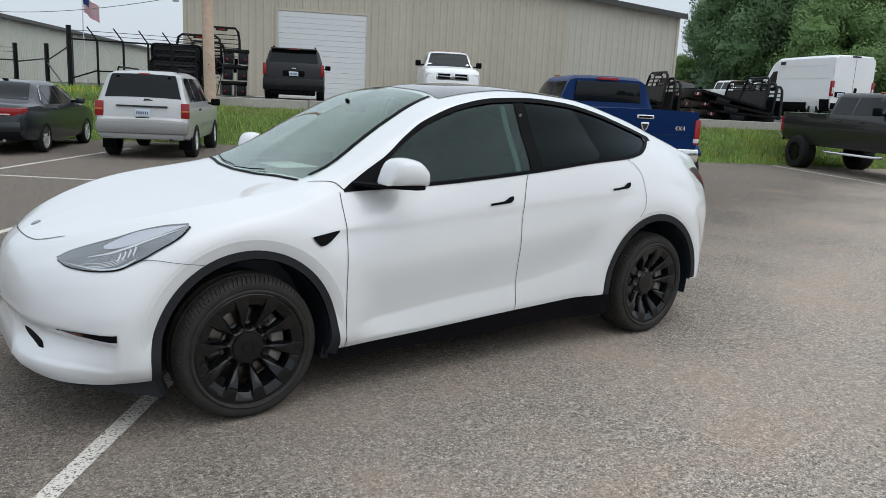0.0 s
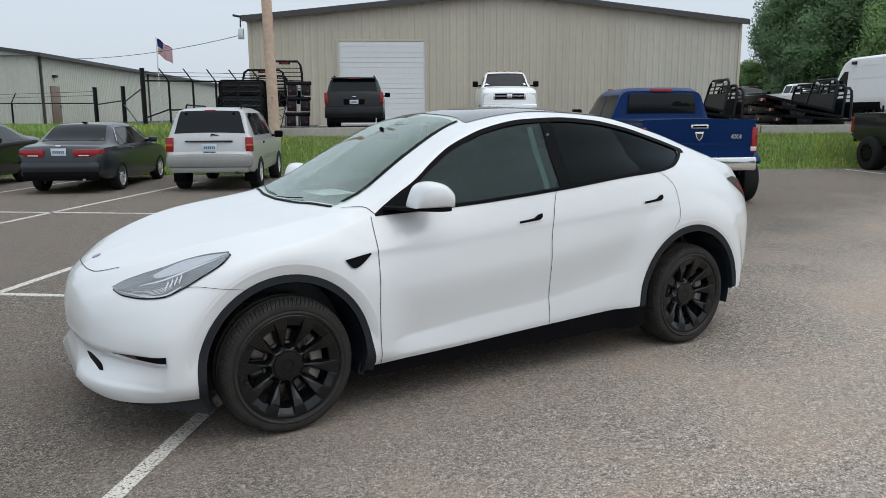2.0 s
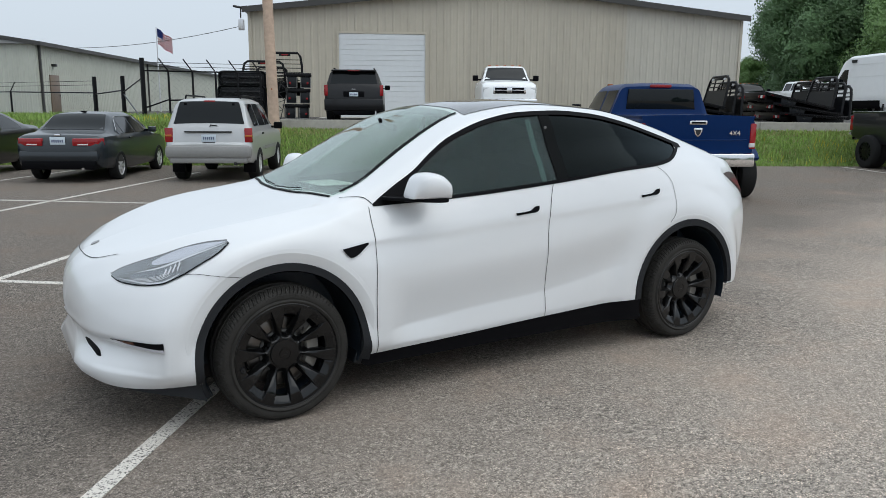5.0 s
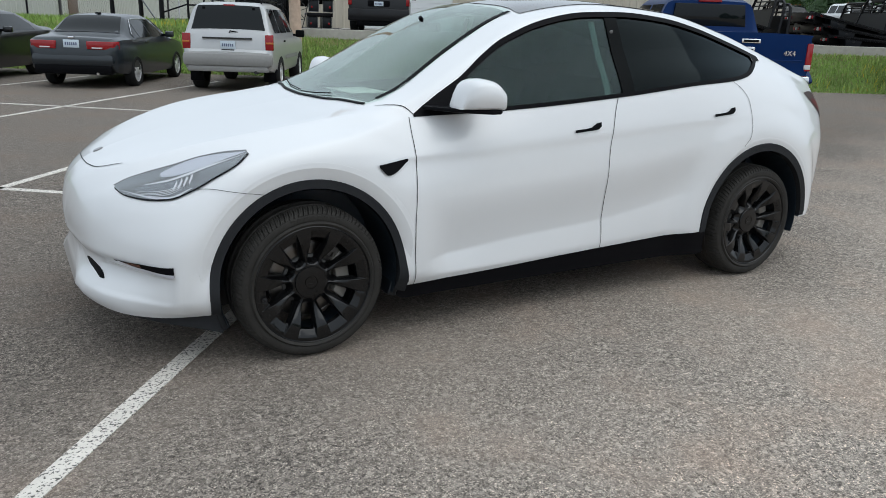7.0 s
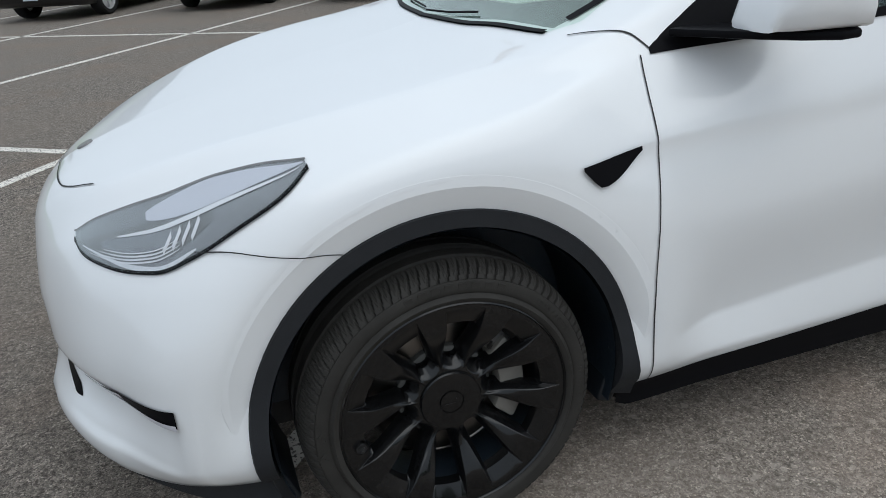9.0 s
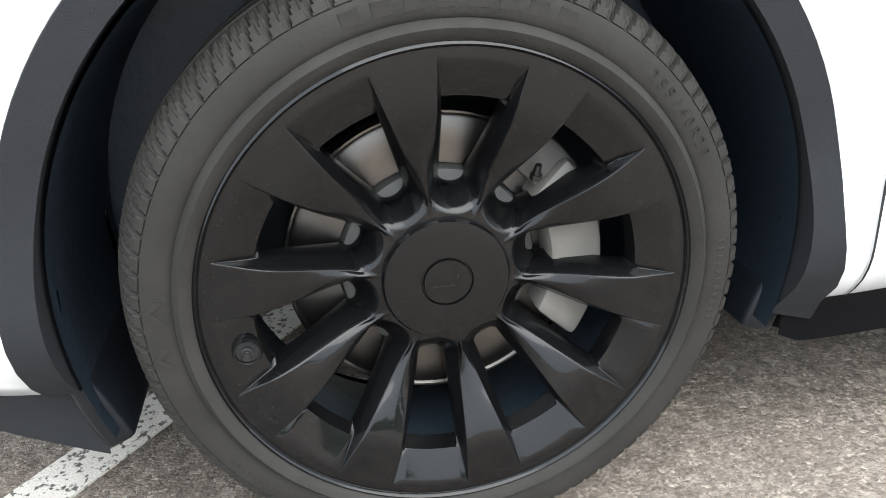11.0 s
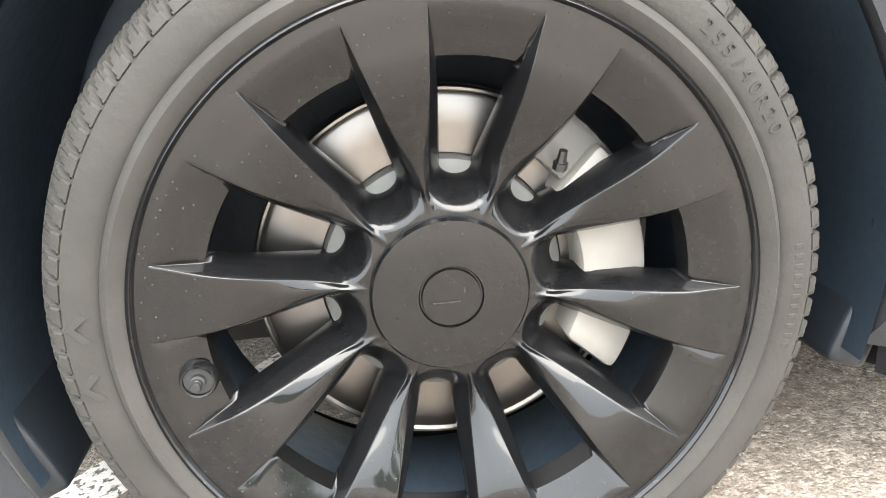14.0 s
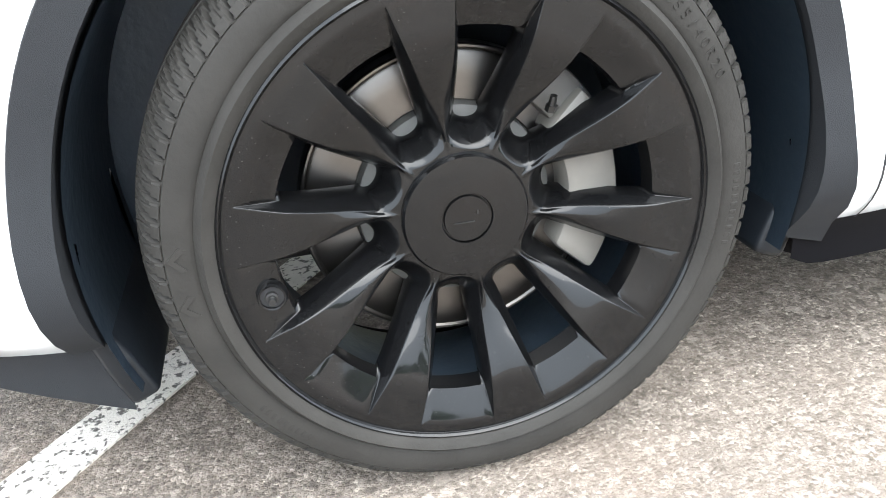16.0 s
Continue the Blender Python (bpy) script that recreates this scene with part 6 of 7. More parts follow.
def white_van():
    v = thing("white_van", "tall white panel van parked tail out in the yard", "van", lot_pose(22.6, 25.6, 1.295, 2) @ Matrix.Diagonal((1, 1, 1.065, 1)))
    sh = Shell((0.0, 0.98, 0.42, 0.95, 0.93, 2.46), (0.06, 1.0, 0.38, 0.98, 0.94, 2.50), (0.4, 1.02, 0.36, 1.0, 0.92, 2.52), (3.9, 1.02, 0.36, 1.0, 0.92, 2.50), (4.3, 1.02, 0.36, 1.0, 0.90, 2.40), (5.15, 1.0, 0.36, 1.02, 0.86, 1.36), (5.5, 0.96, 0.36, 0.95, 0.80, 1.10), (5.62, 0.85, 0.42, 0.8, 0.7, 0.9))
    body = part("body", sh.bm(), WHITE_GLOSS, v, "white painted van body", smooth=0)
    wells(body, sh, (1.05, 4.55), 0.42, 0.38)
    part("windscreen", sh.over(0.78, 0.84, 4.35, 5.08, 0.008), DARK_GLASS, v)
    for s in (-1, 1):
        part("cab_window", sh.side(3.95, 4.85, 1.25, lambda y: min(1.95, 1.27 + max(0.02, 5.0 - y) * 0.95), 0.006, s), DARK_GLASS, v, "dark cab side window")
        part("sill_cladding", sh.side(1.49, 4.1, 0.34, 0.66, 0.02, s), TRIM, v, "black sill cladding")
        part("rear_cladding", sh.side(0.03, 0.61, 0.34, 0.80, 0.02, s), TRIM, v, "black corner cladding")
        tl = block(v, "tail_lamp", LAMP_RED, (s * 0.88, -0.03, 0.92), (s * 1.015, 0.10, 1.52), 0.02, "tall red tail lamp")
        block(tl, "reverse_lens", CLEAR_LENS, (s * 0.90, -0.038, 1.02), (s * 0.98, 0.02, 1.26), 0.01, "pale lens")
        for y in (1.05, 4.55):
            road_wheel(v, s * 1.0, y, 0.36, 0.24, 0.21, 8, ALLOY, s)
        for z in (1.62, 2.12):
            part("flank_crease", sh.side(0.3, 3.8, z, z + 0.025, 0.012, s), WHITE_GLOSS, v)
        block(v, "door_hinge", WHITE_GLOSS, (s * 0.92, -0.03, 1.95), (s * 0.99, 0.05, 2.0), 0.008)
    block(v, "rear_bumper", TRIM, (-0.95, -0.10, 0.42), (0.95, 0.10, 0.66), 0.03, "black rear bumper")
    block(v, "door_gap", SEAM, (-0.006, -0.006, 0.7), (0.006, 0.05, 2.44), 0.001)
    block(v, "plate_recess", TRIM, (-0.82, -0.012, 0.88), (-0.32, 0.05, 1.10), 0.02, "dark plate recess")
    number_plate(v, -0.55, -0.014, 0.98)
    block(v, "door_handle", TRIM, (0.06, -0.03, 1.05), (0.20, 0.03, 1.28), 0.03, "black door handle")
    block(v, "roof_camera", TRIM, (-0.2, -0.03, 2.44), (0.2, 0.05, 2.50), 0.02, "black high brake lamp")
    block(v, "flank_badge", DARK_METAL, (-1.0, 3.42, 2.22), (-0.92, 3.72, 2.34), 0.01, "small dark flank sticker")
    mirrors(v, 1.0, 4.7, 1.3, TRIM, 0.2, 0.3)


silver_suv()
dark_sedan()
black_coupe()
BLUE = material("deep_blue_paint", (0.0020, 0.020, 0.090), 0.35, coat=0.08, spec=0.08, grain=0.05, scale=4)
blue = pickup("blue_pickup", "deep blue crew-cab pickup with chrome bumper parked on the lot", lot_pose(5.98, 7.85), BLUE, tail_z=1.47, roof=2.04, lift=0.06, tyre=0.41, rim=0.24, dual=0.47)
text_part("drive_lettering", "4X4", 0.11, CHROME, blue, pose(0.62, -0.012, 1.19, 90, 0, 0), "chrome 4X4 lettering")
DARK_GREY = material("dark_grey_metallic_paint", (0.014, 0.0145, 0.0155), 0.35, metal=0.0, coat=0.45, spec=0.3, grain=0.08, scale=3)
pickup("grey_pickup", "lifted dark grey dual-wheel pickup parked nose out on the lot", lot_pose(15.15, 16.95, 0, 180), DARK_GREY, tail_z=1.55, roof=2.12, lift=0.16, tyre=0.46, rim=0.27, spokes=12, rim_mat=BLACK_STEEL, spoke_mat=None, dual=0.12, axle=0.48, bed=2.05, length=6.1, w=1.02)
black_suv()
pickup("white_pickup", "white crew-cab pickup parked nose out in the yard", lot_pose(5.35, 27.6, 1.12, 176), WHITE_GLOSS, tail_z=1.42, roof=1.98, length=5.85)
white_van()
for a_at, b_at, tn, coat, word in ((24.6, 49.0, 178, DARK_GREY, "dark grey"), (25.7, 43.8, 182, WHITE_GLOSS, "white"), (28.2, 43.7, 179, WHITE_GLOSS, "white")):
    pickup("far_pickup", word + " pickup parked nose out far back in the yard", lot_pose(a_at, b_at, ground_height(b_at, a_at), tn), coat, tail_z=1.42, roof=1.96)


# ---- warehouse ----
SIDING = material("tan_metal_siding", (0.49, 0.445, 0.36), 0.5, grain=0.06, scale=3, vary=0.03, bump=0.05, bump_scale=20)
PALER_TAN_SIDING = material("paler_tan_siding", (0.505, 0.475, 0.405), 0.5, grain=0.06, scale=3, vary=0.03, bump=0.05, bump_scale=20)
PALE_SIDING = material("pale_green_grey_siding", (0.50, 0.51, 0.44), 0.5, grain=0.06, scale=3, vary=0.03)
TRIM_METAL = material("dark_bronze_flashing", (0.05, 0.048, 0.045), 0.5, grain=0.1, scale=6)
DOOR_WHITE = material("white_sectional_door", (0.66, 0.68, 0.69), 0.45, grain=0.04, scale=5)
ROOFING = material("grey_metal_roof", (0.3, 0.3, 0.3), 0.5, grain=0.08, scale=3)
CONCRETE = material("weathered_concrete", (0.38, 0.36, 0.32), 0.85, grain=0.2, scale=7, bump=0.3, bump_scale=60)
BROWN_DOOR = material("brown_steel_door", (0.19, 0.14, 0.10), 0.5, grain=0.08, scale=6)


def siding_panel(width, z0, za, zb, ribs=3):
    """One ribbed wall sheet; its top may slope from za to zb."""
    bm = bmesh.new()
    xs = []
    for k in range(ribs):
        c = width * (k + 0.5) / ribs
        xs += [(c - 0.055, 0.0), (c - 0.03, -0.024), (c + 0.03, -0.024), (c + 0.055, 0.0)]
    xs = [(0.0, 0.0)] + xs + [(width - 0.004, 0.0)]
    sheet(bm, [[(x, y, z0) for x, y in xs], [(x, y, za + (zb - za) * x / width) for x, y in xs]])
    sheet(bm, [[(0.0, 0.0, z0), (0.0, 0.0, za)], [(0.0, 0.03, z0), (0.0, 0.03, za)]])
    return bm


warehouse = thing("warehouse", "tan ribbed-metal warehouse with low gable and white roll door", "building", lot_pose(0, 30.6, 0, 2))
WL, WR, RIDGE, EAVE, PEAK = -5.25, 17.15, 5.95, 5.70, 6.90
DOOR_L, DOOR_R, DOOR_T = -1.40, 2.44, 4.78


def gable(x):
    return EAVE + (PEAK - EAVE) * (1 - abs(x - RIDGE) / (RIDGE - WL))


part("wall", prism_bm([(WL, 0.9), (WR, 0.9), (WR, EAVE), (RIDGE, PEAK), (WL, EAVE)], "y", 0.03, 26), SIDING, warehouse, "tan metal wall", smooth=0)
for x0, x1, z0 in ((WL, DOOR_L - 0.09, 1.1), (DOOR_L - 0.09, DOOR_R + 0.09, DOOR_T + 0.09), (DOOR_R + 0.09, WR, 1.1)):
    count = max(1, round((x1 - x0) / 0.9))
    w = (x1 - x0) / count
    for k in range(count):
        x = x0 + w * k
        p = part("siding_sheet", siding_panel(w, z0, gable(x) - 0.02, gable(x + w) - 0.02), PALER_TAN_SIDING if x > 11.0 else SIDING, warehouse, smooth=0)
        p.location = (x, 0.0, 0)
for xa, xb in ((WL - 0.25, RIDGE), (RIDGE, WR + 0.25)):
    za, zb = gable(max(xa, WL)) - (0.03 if xa < WL else 0), gable(min(xb, WR)) - (0.03 if xb > WR else 0)
    bm = bmesh.new()
    for v0, v1, y0, y1 in ((0.0, 0.12, -0.35, 26.2),):
        vs = [bm.verts.new((xx, yy, zz + dz)) for xx, zz in ((xa, za), (xb, zb)) for yy in (y0, y1) for dz in (v0, v1)]
        for q in ((0, 1, 3, 2), (4, 6, 7, 5), (0, 4, 5, 1), (2, 3, 7, 6), (1, 5, 7, 3), (0, 2, 6, 4)):
            bm.faces.new([vs[i] for i in q])
    part("roof", bm, ROOFING, warehouse, "low metal roof", smooth=0)
    bm = bmesh.new()
    vs = [bm.verts.new((xx, yy, zz + dz)) for xx, zz in ((xa, za), (xb, zb)) for yy in (-0.39, -0.355) for dz in (-0.12, 0.13)]
    for q in ((0, 1, 3, 2), (4, 6, 7, 5), (0, 4, 5, 1), (2, 3, 7, 6), (1, 5, 7, 3), (0, 2, 6, 4)):
        bm.faces.new([vs[i] for i in q])
    part("gable_flashing", bm, TRIM_METAL, warehouse, "dark gable flashing", smooth=0)
for x in (WL, WR):
    part("corner_trim", box_bm(x - 0.06, -0.045, 1.1, x + 0.06, 0.06, EAVE - 0.05), SIDING, warehouse, smooth=0)
door = part("roll_door", box_bm(DOOR_L, -0.012, 1.12, DOOR_R, 0.028, DOOR_T), DOOR_WHITE, warehouse, "white sectional roll door", smooth=0)
rows = 8
for k in range(rows):
    z0, z1 = 1.14 + (DOOR_T - 1.16) * k / rows, 1.14 + (DOOR_T - 1.16) * (k + 1) / rows - 0.007
    part("door_section", box_bm(DOOR_L + 0.05, -0.045, z0, DOOR_R - 0.05, -0.012, (z0 + z1) / 2 - 0.004, bevel=0.006), DOOR_WHITE, door, smooth=0)
    part("door_section", box_bm(DOOR_L + 0.05, -0.045, (z0 + z1) / 2 + 0.003, DOOR_R - 0.05, -0.012, z1, bevel=0.008), DOOR_WHITE, door, smooth=0)
for a, b in (((DOOR_L - 0.09, -0.06, 1.12), (DOOR_L, 0.03, DOOR_T + 0.08)), ((DOOR_R, -0.06, 1.12), (DOOR_R + 0.09, 0.03, DOOR_T + 0.08)), ((DOOR_L - 0.09, -0.062, DOOR_T), (DOOR_R + 0.09, 0.03, DOOR_T + 0.09))):
    part("door_frame", box_bm(*a, *b), SIDING, warehouse, "tan door frame", smooth=0)
part("apron", box_bm(DOOR_L - 0.8, -4.2, 1.10, DOOR_R + 0.8, -0.06, 1.135), CONCRETE, warehouse, "concrete apron", smooth=0)

lamp = thing("corner_meter_box", "grey service box on the warehouse corner", "utility box", lot_pose(-5.62, 30.35))
part("box", box_bm(-0.10, 0, 4.85, 0.14, 0.2, 5.30, bevel=0.03), ALLOY, lamp)
part("bracket", tube_bm([(-0.30, 0.1, 5.86), (0.0, 0.1, 5.80), (0.30, 0.12, 5.84)], 0.05), DARK_METAL, lamp)
part("conduit", tube_bm([(0.0, 0.1, 5.35), (0.02, 0.1, 5.8)], 0.03), DARK_METAL, lamp)

# ---- long pale shed ----
shed = thing("pale_shed", "long pale grey-green metal shed with dark eaves", "building", lot_pose(-19.4, 41.8))
part("wall", box_bm(-24, 0.03, 0.9, -0.03, 62, 5.0), PALE_SIDING, shed, "pale metal wall", smooth=0)
for k in range(27):
    p = part("siding_sheet", siding_panel(0.9, 1.0, 5.0, 5.0), PALE_SIDING, shed, smooth=0)
    p.location = (-24.3 + 0.9 * k, 0, 0)
side_sheet = None
for k in range(68):
    if side_sheet is None:
        side_sheet = part("siding_sheet", siding_panel(0.9, 1.0, 5.0, 5.0), PALE_SIDING, shed, smooth=0)
        p = side_sheet
    else:
        p = new("siding_sheet", side_sheet.data)
        p.parent = shed
    p.matrix_basis = pose(0.0, 0.9 * k, 0, 0, 0, 90)
part("roof", prism_bm([(-24.4, 5.0), (0.35, 5.0), (0.35, 5.12), (-12, 6.9), (-24.4, 5.12)], "y", -0.3, 62.2), ROOFING, shed, "low grey metal roof", smooth=0)
part("eave_trim", box_bm(0.30, -0.35, 4.92, 0.42, 62.2, 5.14), TRIM_METAL, shed, "dark eave gutter", smooth=0)
part("gable_flashing", prism_bm([(-12, 6.72), (0.38, 4.92), (0.38, 5.14), (-12, 6.95)], "y", -0.36, -0.30), TRIM_METAL, shed, "dark gable flashing", smooth=0)
part("downspout", box_bm(0.02, 0.25, 1.0, 0.14, 0.37, 4.95), TRIM_METAL, shed, smooth=0)
part("downspout", box_bm(0.02, 20.0, 1.0, 0.14, 20.12, 4.95), TRIM_METAL, shed, smooth=0)
sd = part("side_door", box_bm(0.0, 1.5, 1.15, 0.07, 2.75, 3.35, bevel=0.02), BROWN_DOOR, shed, "brown steel side door")
part("door_knob", box_bm(0.07, 2.55, 2.1, 0.13, 2.65, 2.2, bevel=0.02), DARK_METAL, sd)
part("wall_light", box_bm(0.0, 1.9, 3.85, 0.25, 2.2, 4.0, bevel=0.03), DARK_METAL, shed, "small dark wall light")

# ---- kerb wall of the yard ----
x = -2.75
k = 0
while x < 34:
    w = tagged(part("retaining_wall", box_bm(x, 18.55, 0.55, x + 2.98, 18.8, 1.20 + 0.008 * math.sin(k * 2.1), bevel=0.015), CONCRETE, smooth=0), "low weathered concrete retaining wall above the turf", "wall", "retaining wall lengths", "structure")
    w.matrix_basis = pose(0, 0, 0, 0, 0, LOT_TURN)
    x += 3.0
    k += 1

# ---- utility pole, flag, cable ----
POLE_WOOD = material("weathered_pole_wood", (0.50, 0.37, 0.28), 0.8, grain=0.25, scale=9, bump=0.4, bump_scale=30)
pole = thing("utility_pole", "tall weathered wooden utility pole at the turf bank", "utility pole", lot_pose(-2.50, 17.85))
part("shaft", tube_bm([(0.10, 0, 0.2), (0.06, 0, 2.0), (0.02, 0, 4.0), (-0.05, 0, 7.0), (-0.11, 0, 10.5)], [0.165, 0.155, 0.145, 0.13, 0.115], 18), POLE_WOOD, pole, "round wooden shaft", smooth=60)
part("cross_arm", box_bm(-1.2, -0.06, 9.6, 1.0, 0.06, 9.75, bevel=0.01), POLE_WOOD, pole)
# small brown block added to stand for a dark knot in the shaft
part("staple_plate", box_bm(0.05, -0.162, 2.04, 0.09, -0.14, 2.08, bevel=0.005), material("knot_brown", (0.30, 0.10, 0.04), 0.8, grain=0.3, scale=40), pole, "small brown block for a knot in the wood")
cable = thing("service_cable", "thin sagging overhead service cable", "cable")
c0, c1 = lot(-5.68, 30.42, 5.0), lot(-19.22, 42.6, 4.9)
part("wire", tube_bm([c0.lerp(c1, i / 16) - Vector((0, 0, 1.0 * 4 * (i / 16) * (1 - i / 16) * 0.35)) for i in range(17)], 0.013, 6), TRIM_METAL, cable)

flag = thing("flag_pole", "slim flag pole with a red, white and blue striped flag", "flag", lot_pose(-16.9, 56.6))
part("pole", tube_bm([(0, 0, 1.0), (0, 0, 7.45)], [0.06, 0.035], 10), ALLOY, flag)
RED_CLOTH, WHITE_CLOTH, BLUE_CLOTH = material("red_cloth", (0.45, 0.03, 0.04), 0.8), material("white_cloth", (0.75, 0.75, 0.75), 0.8), material("blue_cloth", (0.03, 0.05, 0.2), 0.8)


def cloth(u, v):
    """A point on the drooping flag: u along the fly, v down the hoist."""
    return (0.05 + 1.25 * u * 0.85, 0.12 * math.sin(u * 7 + v), 7.35 - 1.15 * v - 0.75 * u + 0.05 * math.sin(u * 9))


for k in range(13):
    bm = bmesh.new()
    u0 = 0.4 if k < 7 else 0.0
    sheet(bm, [[cloth(u0 + (1 - u0) * i / 10, v) for i in range(11)] for v in (k / 13, (k + 1) / 13)])
    bmesh.ops.solidify(bm, geom=list(bm.faces), thickness=0.008)
    part("stripe", bm, RED_CLOTH if k % 2 == 0 else WHITE_CLOTH, flag)
bm = bmesh.new()
sheet(bm, [[cloth(0.4 * i / 6, v * 7 / 13) for i in range(7)] for v in (0, 0.33, 0.66, 1)])
bmesh.ops.solidify(bm, geom=list(bm.faces), thickness=0.008)
part("canton", bm, BLUE_CLOTH, flag, "blue canton")

# ---- fence ----
fence = thing("yard_fence", "black chain-link yard fence with barbed-wire arms", "fence")
WIRE = material("galvanised_wire", (0.11, 0.12, 0.12), 0.5, metal=0.5)


def post(a, b, z0, z1, r=0.05, arm=0.0):
    p = part("post", tube_bm([lot(a, b, z0), lot(a, b, z1)], r, 8), BLACK_STEEL, fence)
    if arm:
        part("barb_arm", tube_bm([lot(a, b, z1), lot(a - 0.25 * arm, b - 0.1, z1 + 0.38 * abs(arm))], 0.02, 6), BLACK_STEEL, p)


def rail(p, q, r=0.025):
    part("rail", tube_bm([lot(*p), lot(*q)], r, 6), BLACK_STEEL, fence)


def mesh_wire(p, q, h, step=0.16, r=0.0016):
    """Chain link between two posts: crossing wires."""
    a, b = lot(*p), lot(*q)
    d = b - a
    n = int(d.length / step)
    rise = int(h / step)
    bm = bmesh.new()
    for k in range(-rise, n + 1):
        for sg in (1, -1):
            s0, s1 = (k, k + rise) if sg > 0 else (k + rise, k)
            t0, t1 = s0 / n, s1 / n
            z0, z1 = 0.0, h
            if t0 == t1:
                continue
            pts = []
            for t, z in ((t0, z0), (t1, z1)):
                pts.append((t, z))
            (ta, za), (tb, zb) = pts
            def clip(t):
                f = (t - ta) / (tb - ta)
                return (t, za + (zb - za) * f)
            if ta < 0: (ta_, za_) = clip(0.0)
            elif ta > 1: (ta_, za_) = clip(1.0)
            else: (ta_, za_) = (ta, za)
            if tb < 0: (tb_, zb_) = clip(0.0)
            elif tb > 1: (tb_, zb_) = clip(1.0)
            else: (tb_, zb_) = (tb, zb)
            if abs(ta_ - tb_) < 1e-6:
                continue
            tube(bm, [a + d * ta_ + Vector((0, 0, za_)), a + d * tb_ + Vector((0, 0, zb_))], r, 3)
    return tagged(part("chain_link", bm, WIRE, fence, "grey chain-link mesh", smooth=0), kind="stuff")


corner, run = (-6.86, 20.55), [(-6.12, 20.75), (-5.42, 20.95), (-4.75, 21.2), (-4.1, 21.45), (-3.4, 21.7)]
post(*corner, 0.75, 3.05, 0.075)
prev = corner
for k, (a, b) in enumerate(run):
    post(a, b, 0.9, 2.66, 0.035, 1.0)
    rail((*prev, 2.66), (a, b, 2.66)), rail((*prev, 1.75 if k else 1.5), (a, b, 1.78)), rail((*prev, 1.15), (a, b, 1.15), 0.012)
    prev = (a, b)
mesh_wire((*corner, 1.0), (*prev, 1.0), 1.6)
g1, g2, far = (-8.7, 24.15), (-10.45, 26.2), (-15.2, 29.6)
post(*g1, 0.9, 2.62, 0.075), post(*g2, 0.9, 2.66, 0.08), post(*far, 0.9, 2.15, 0.04, -1.0), post(-20.5, 33.4, 0.9, 2.15, 0.04, -1.0)
rail((*corner, 2.45), (*g1, 2.05)), rail((*corner, 1.0), (*g1, 2.0)), rail((*g1, 2.12), (*g2, 2.0)), rail((*g2, 2.05), (*far, 2.12)), rail((*far, 2.12), (-20.5, 33.4, 2.12)), rail((-20.5, 33.4, 2.12), (-28, 39, 2.1))
mesh_wire((*g2, 1.1), (*far, 1.1), 1.0), mesh_wire((*far, 1.1), (-20.5, 33.4, 1.1), 1.0)
for z in (2.35, 2.5):
    rail((*g2, z), (*far, z), 0.008), rail((*far, z), (-28, 39, z), 0.008)
for z in (2.8, 2.92):
    rail((*corner, z), (-3.5, 21.6, z), 0.008)

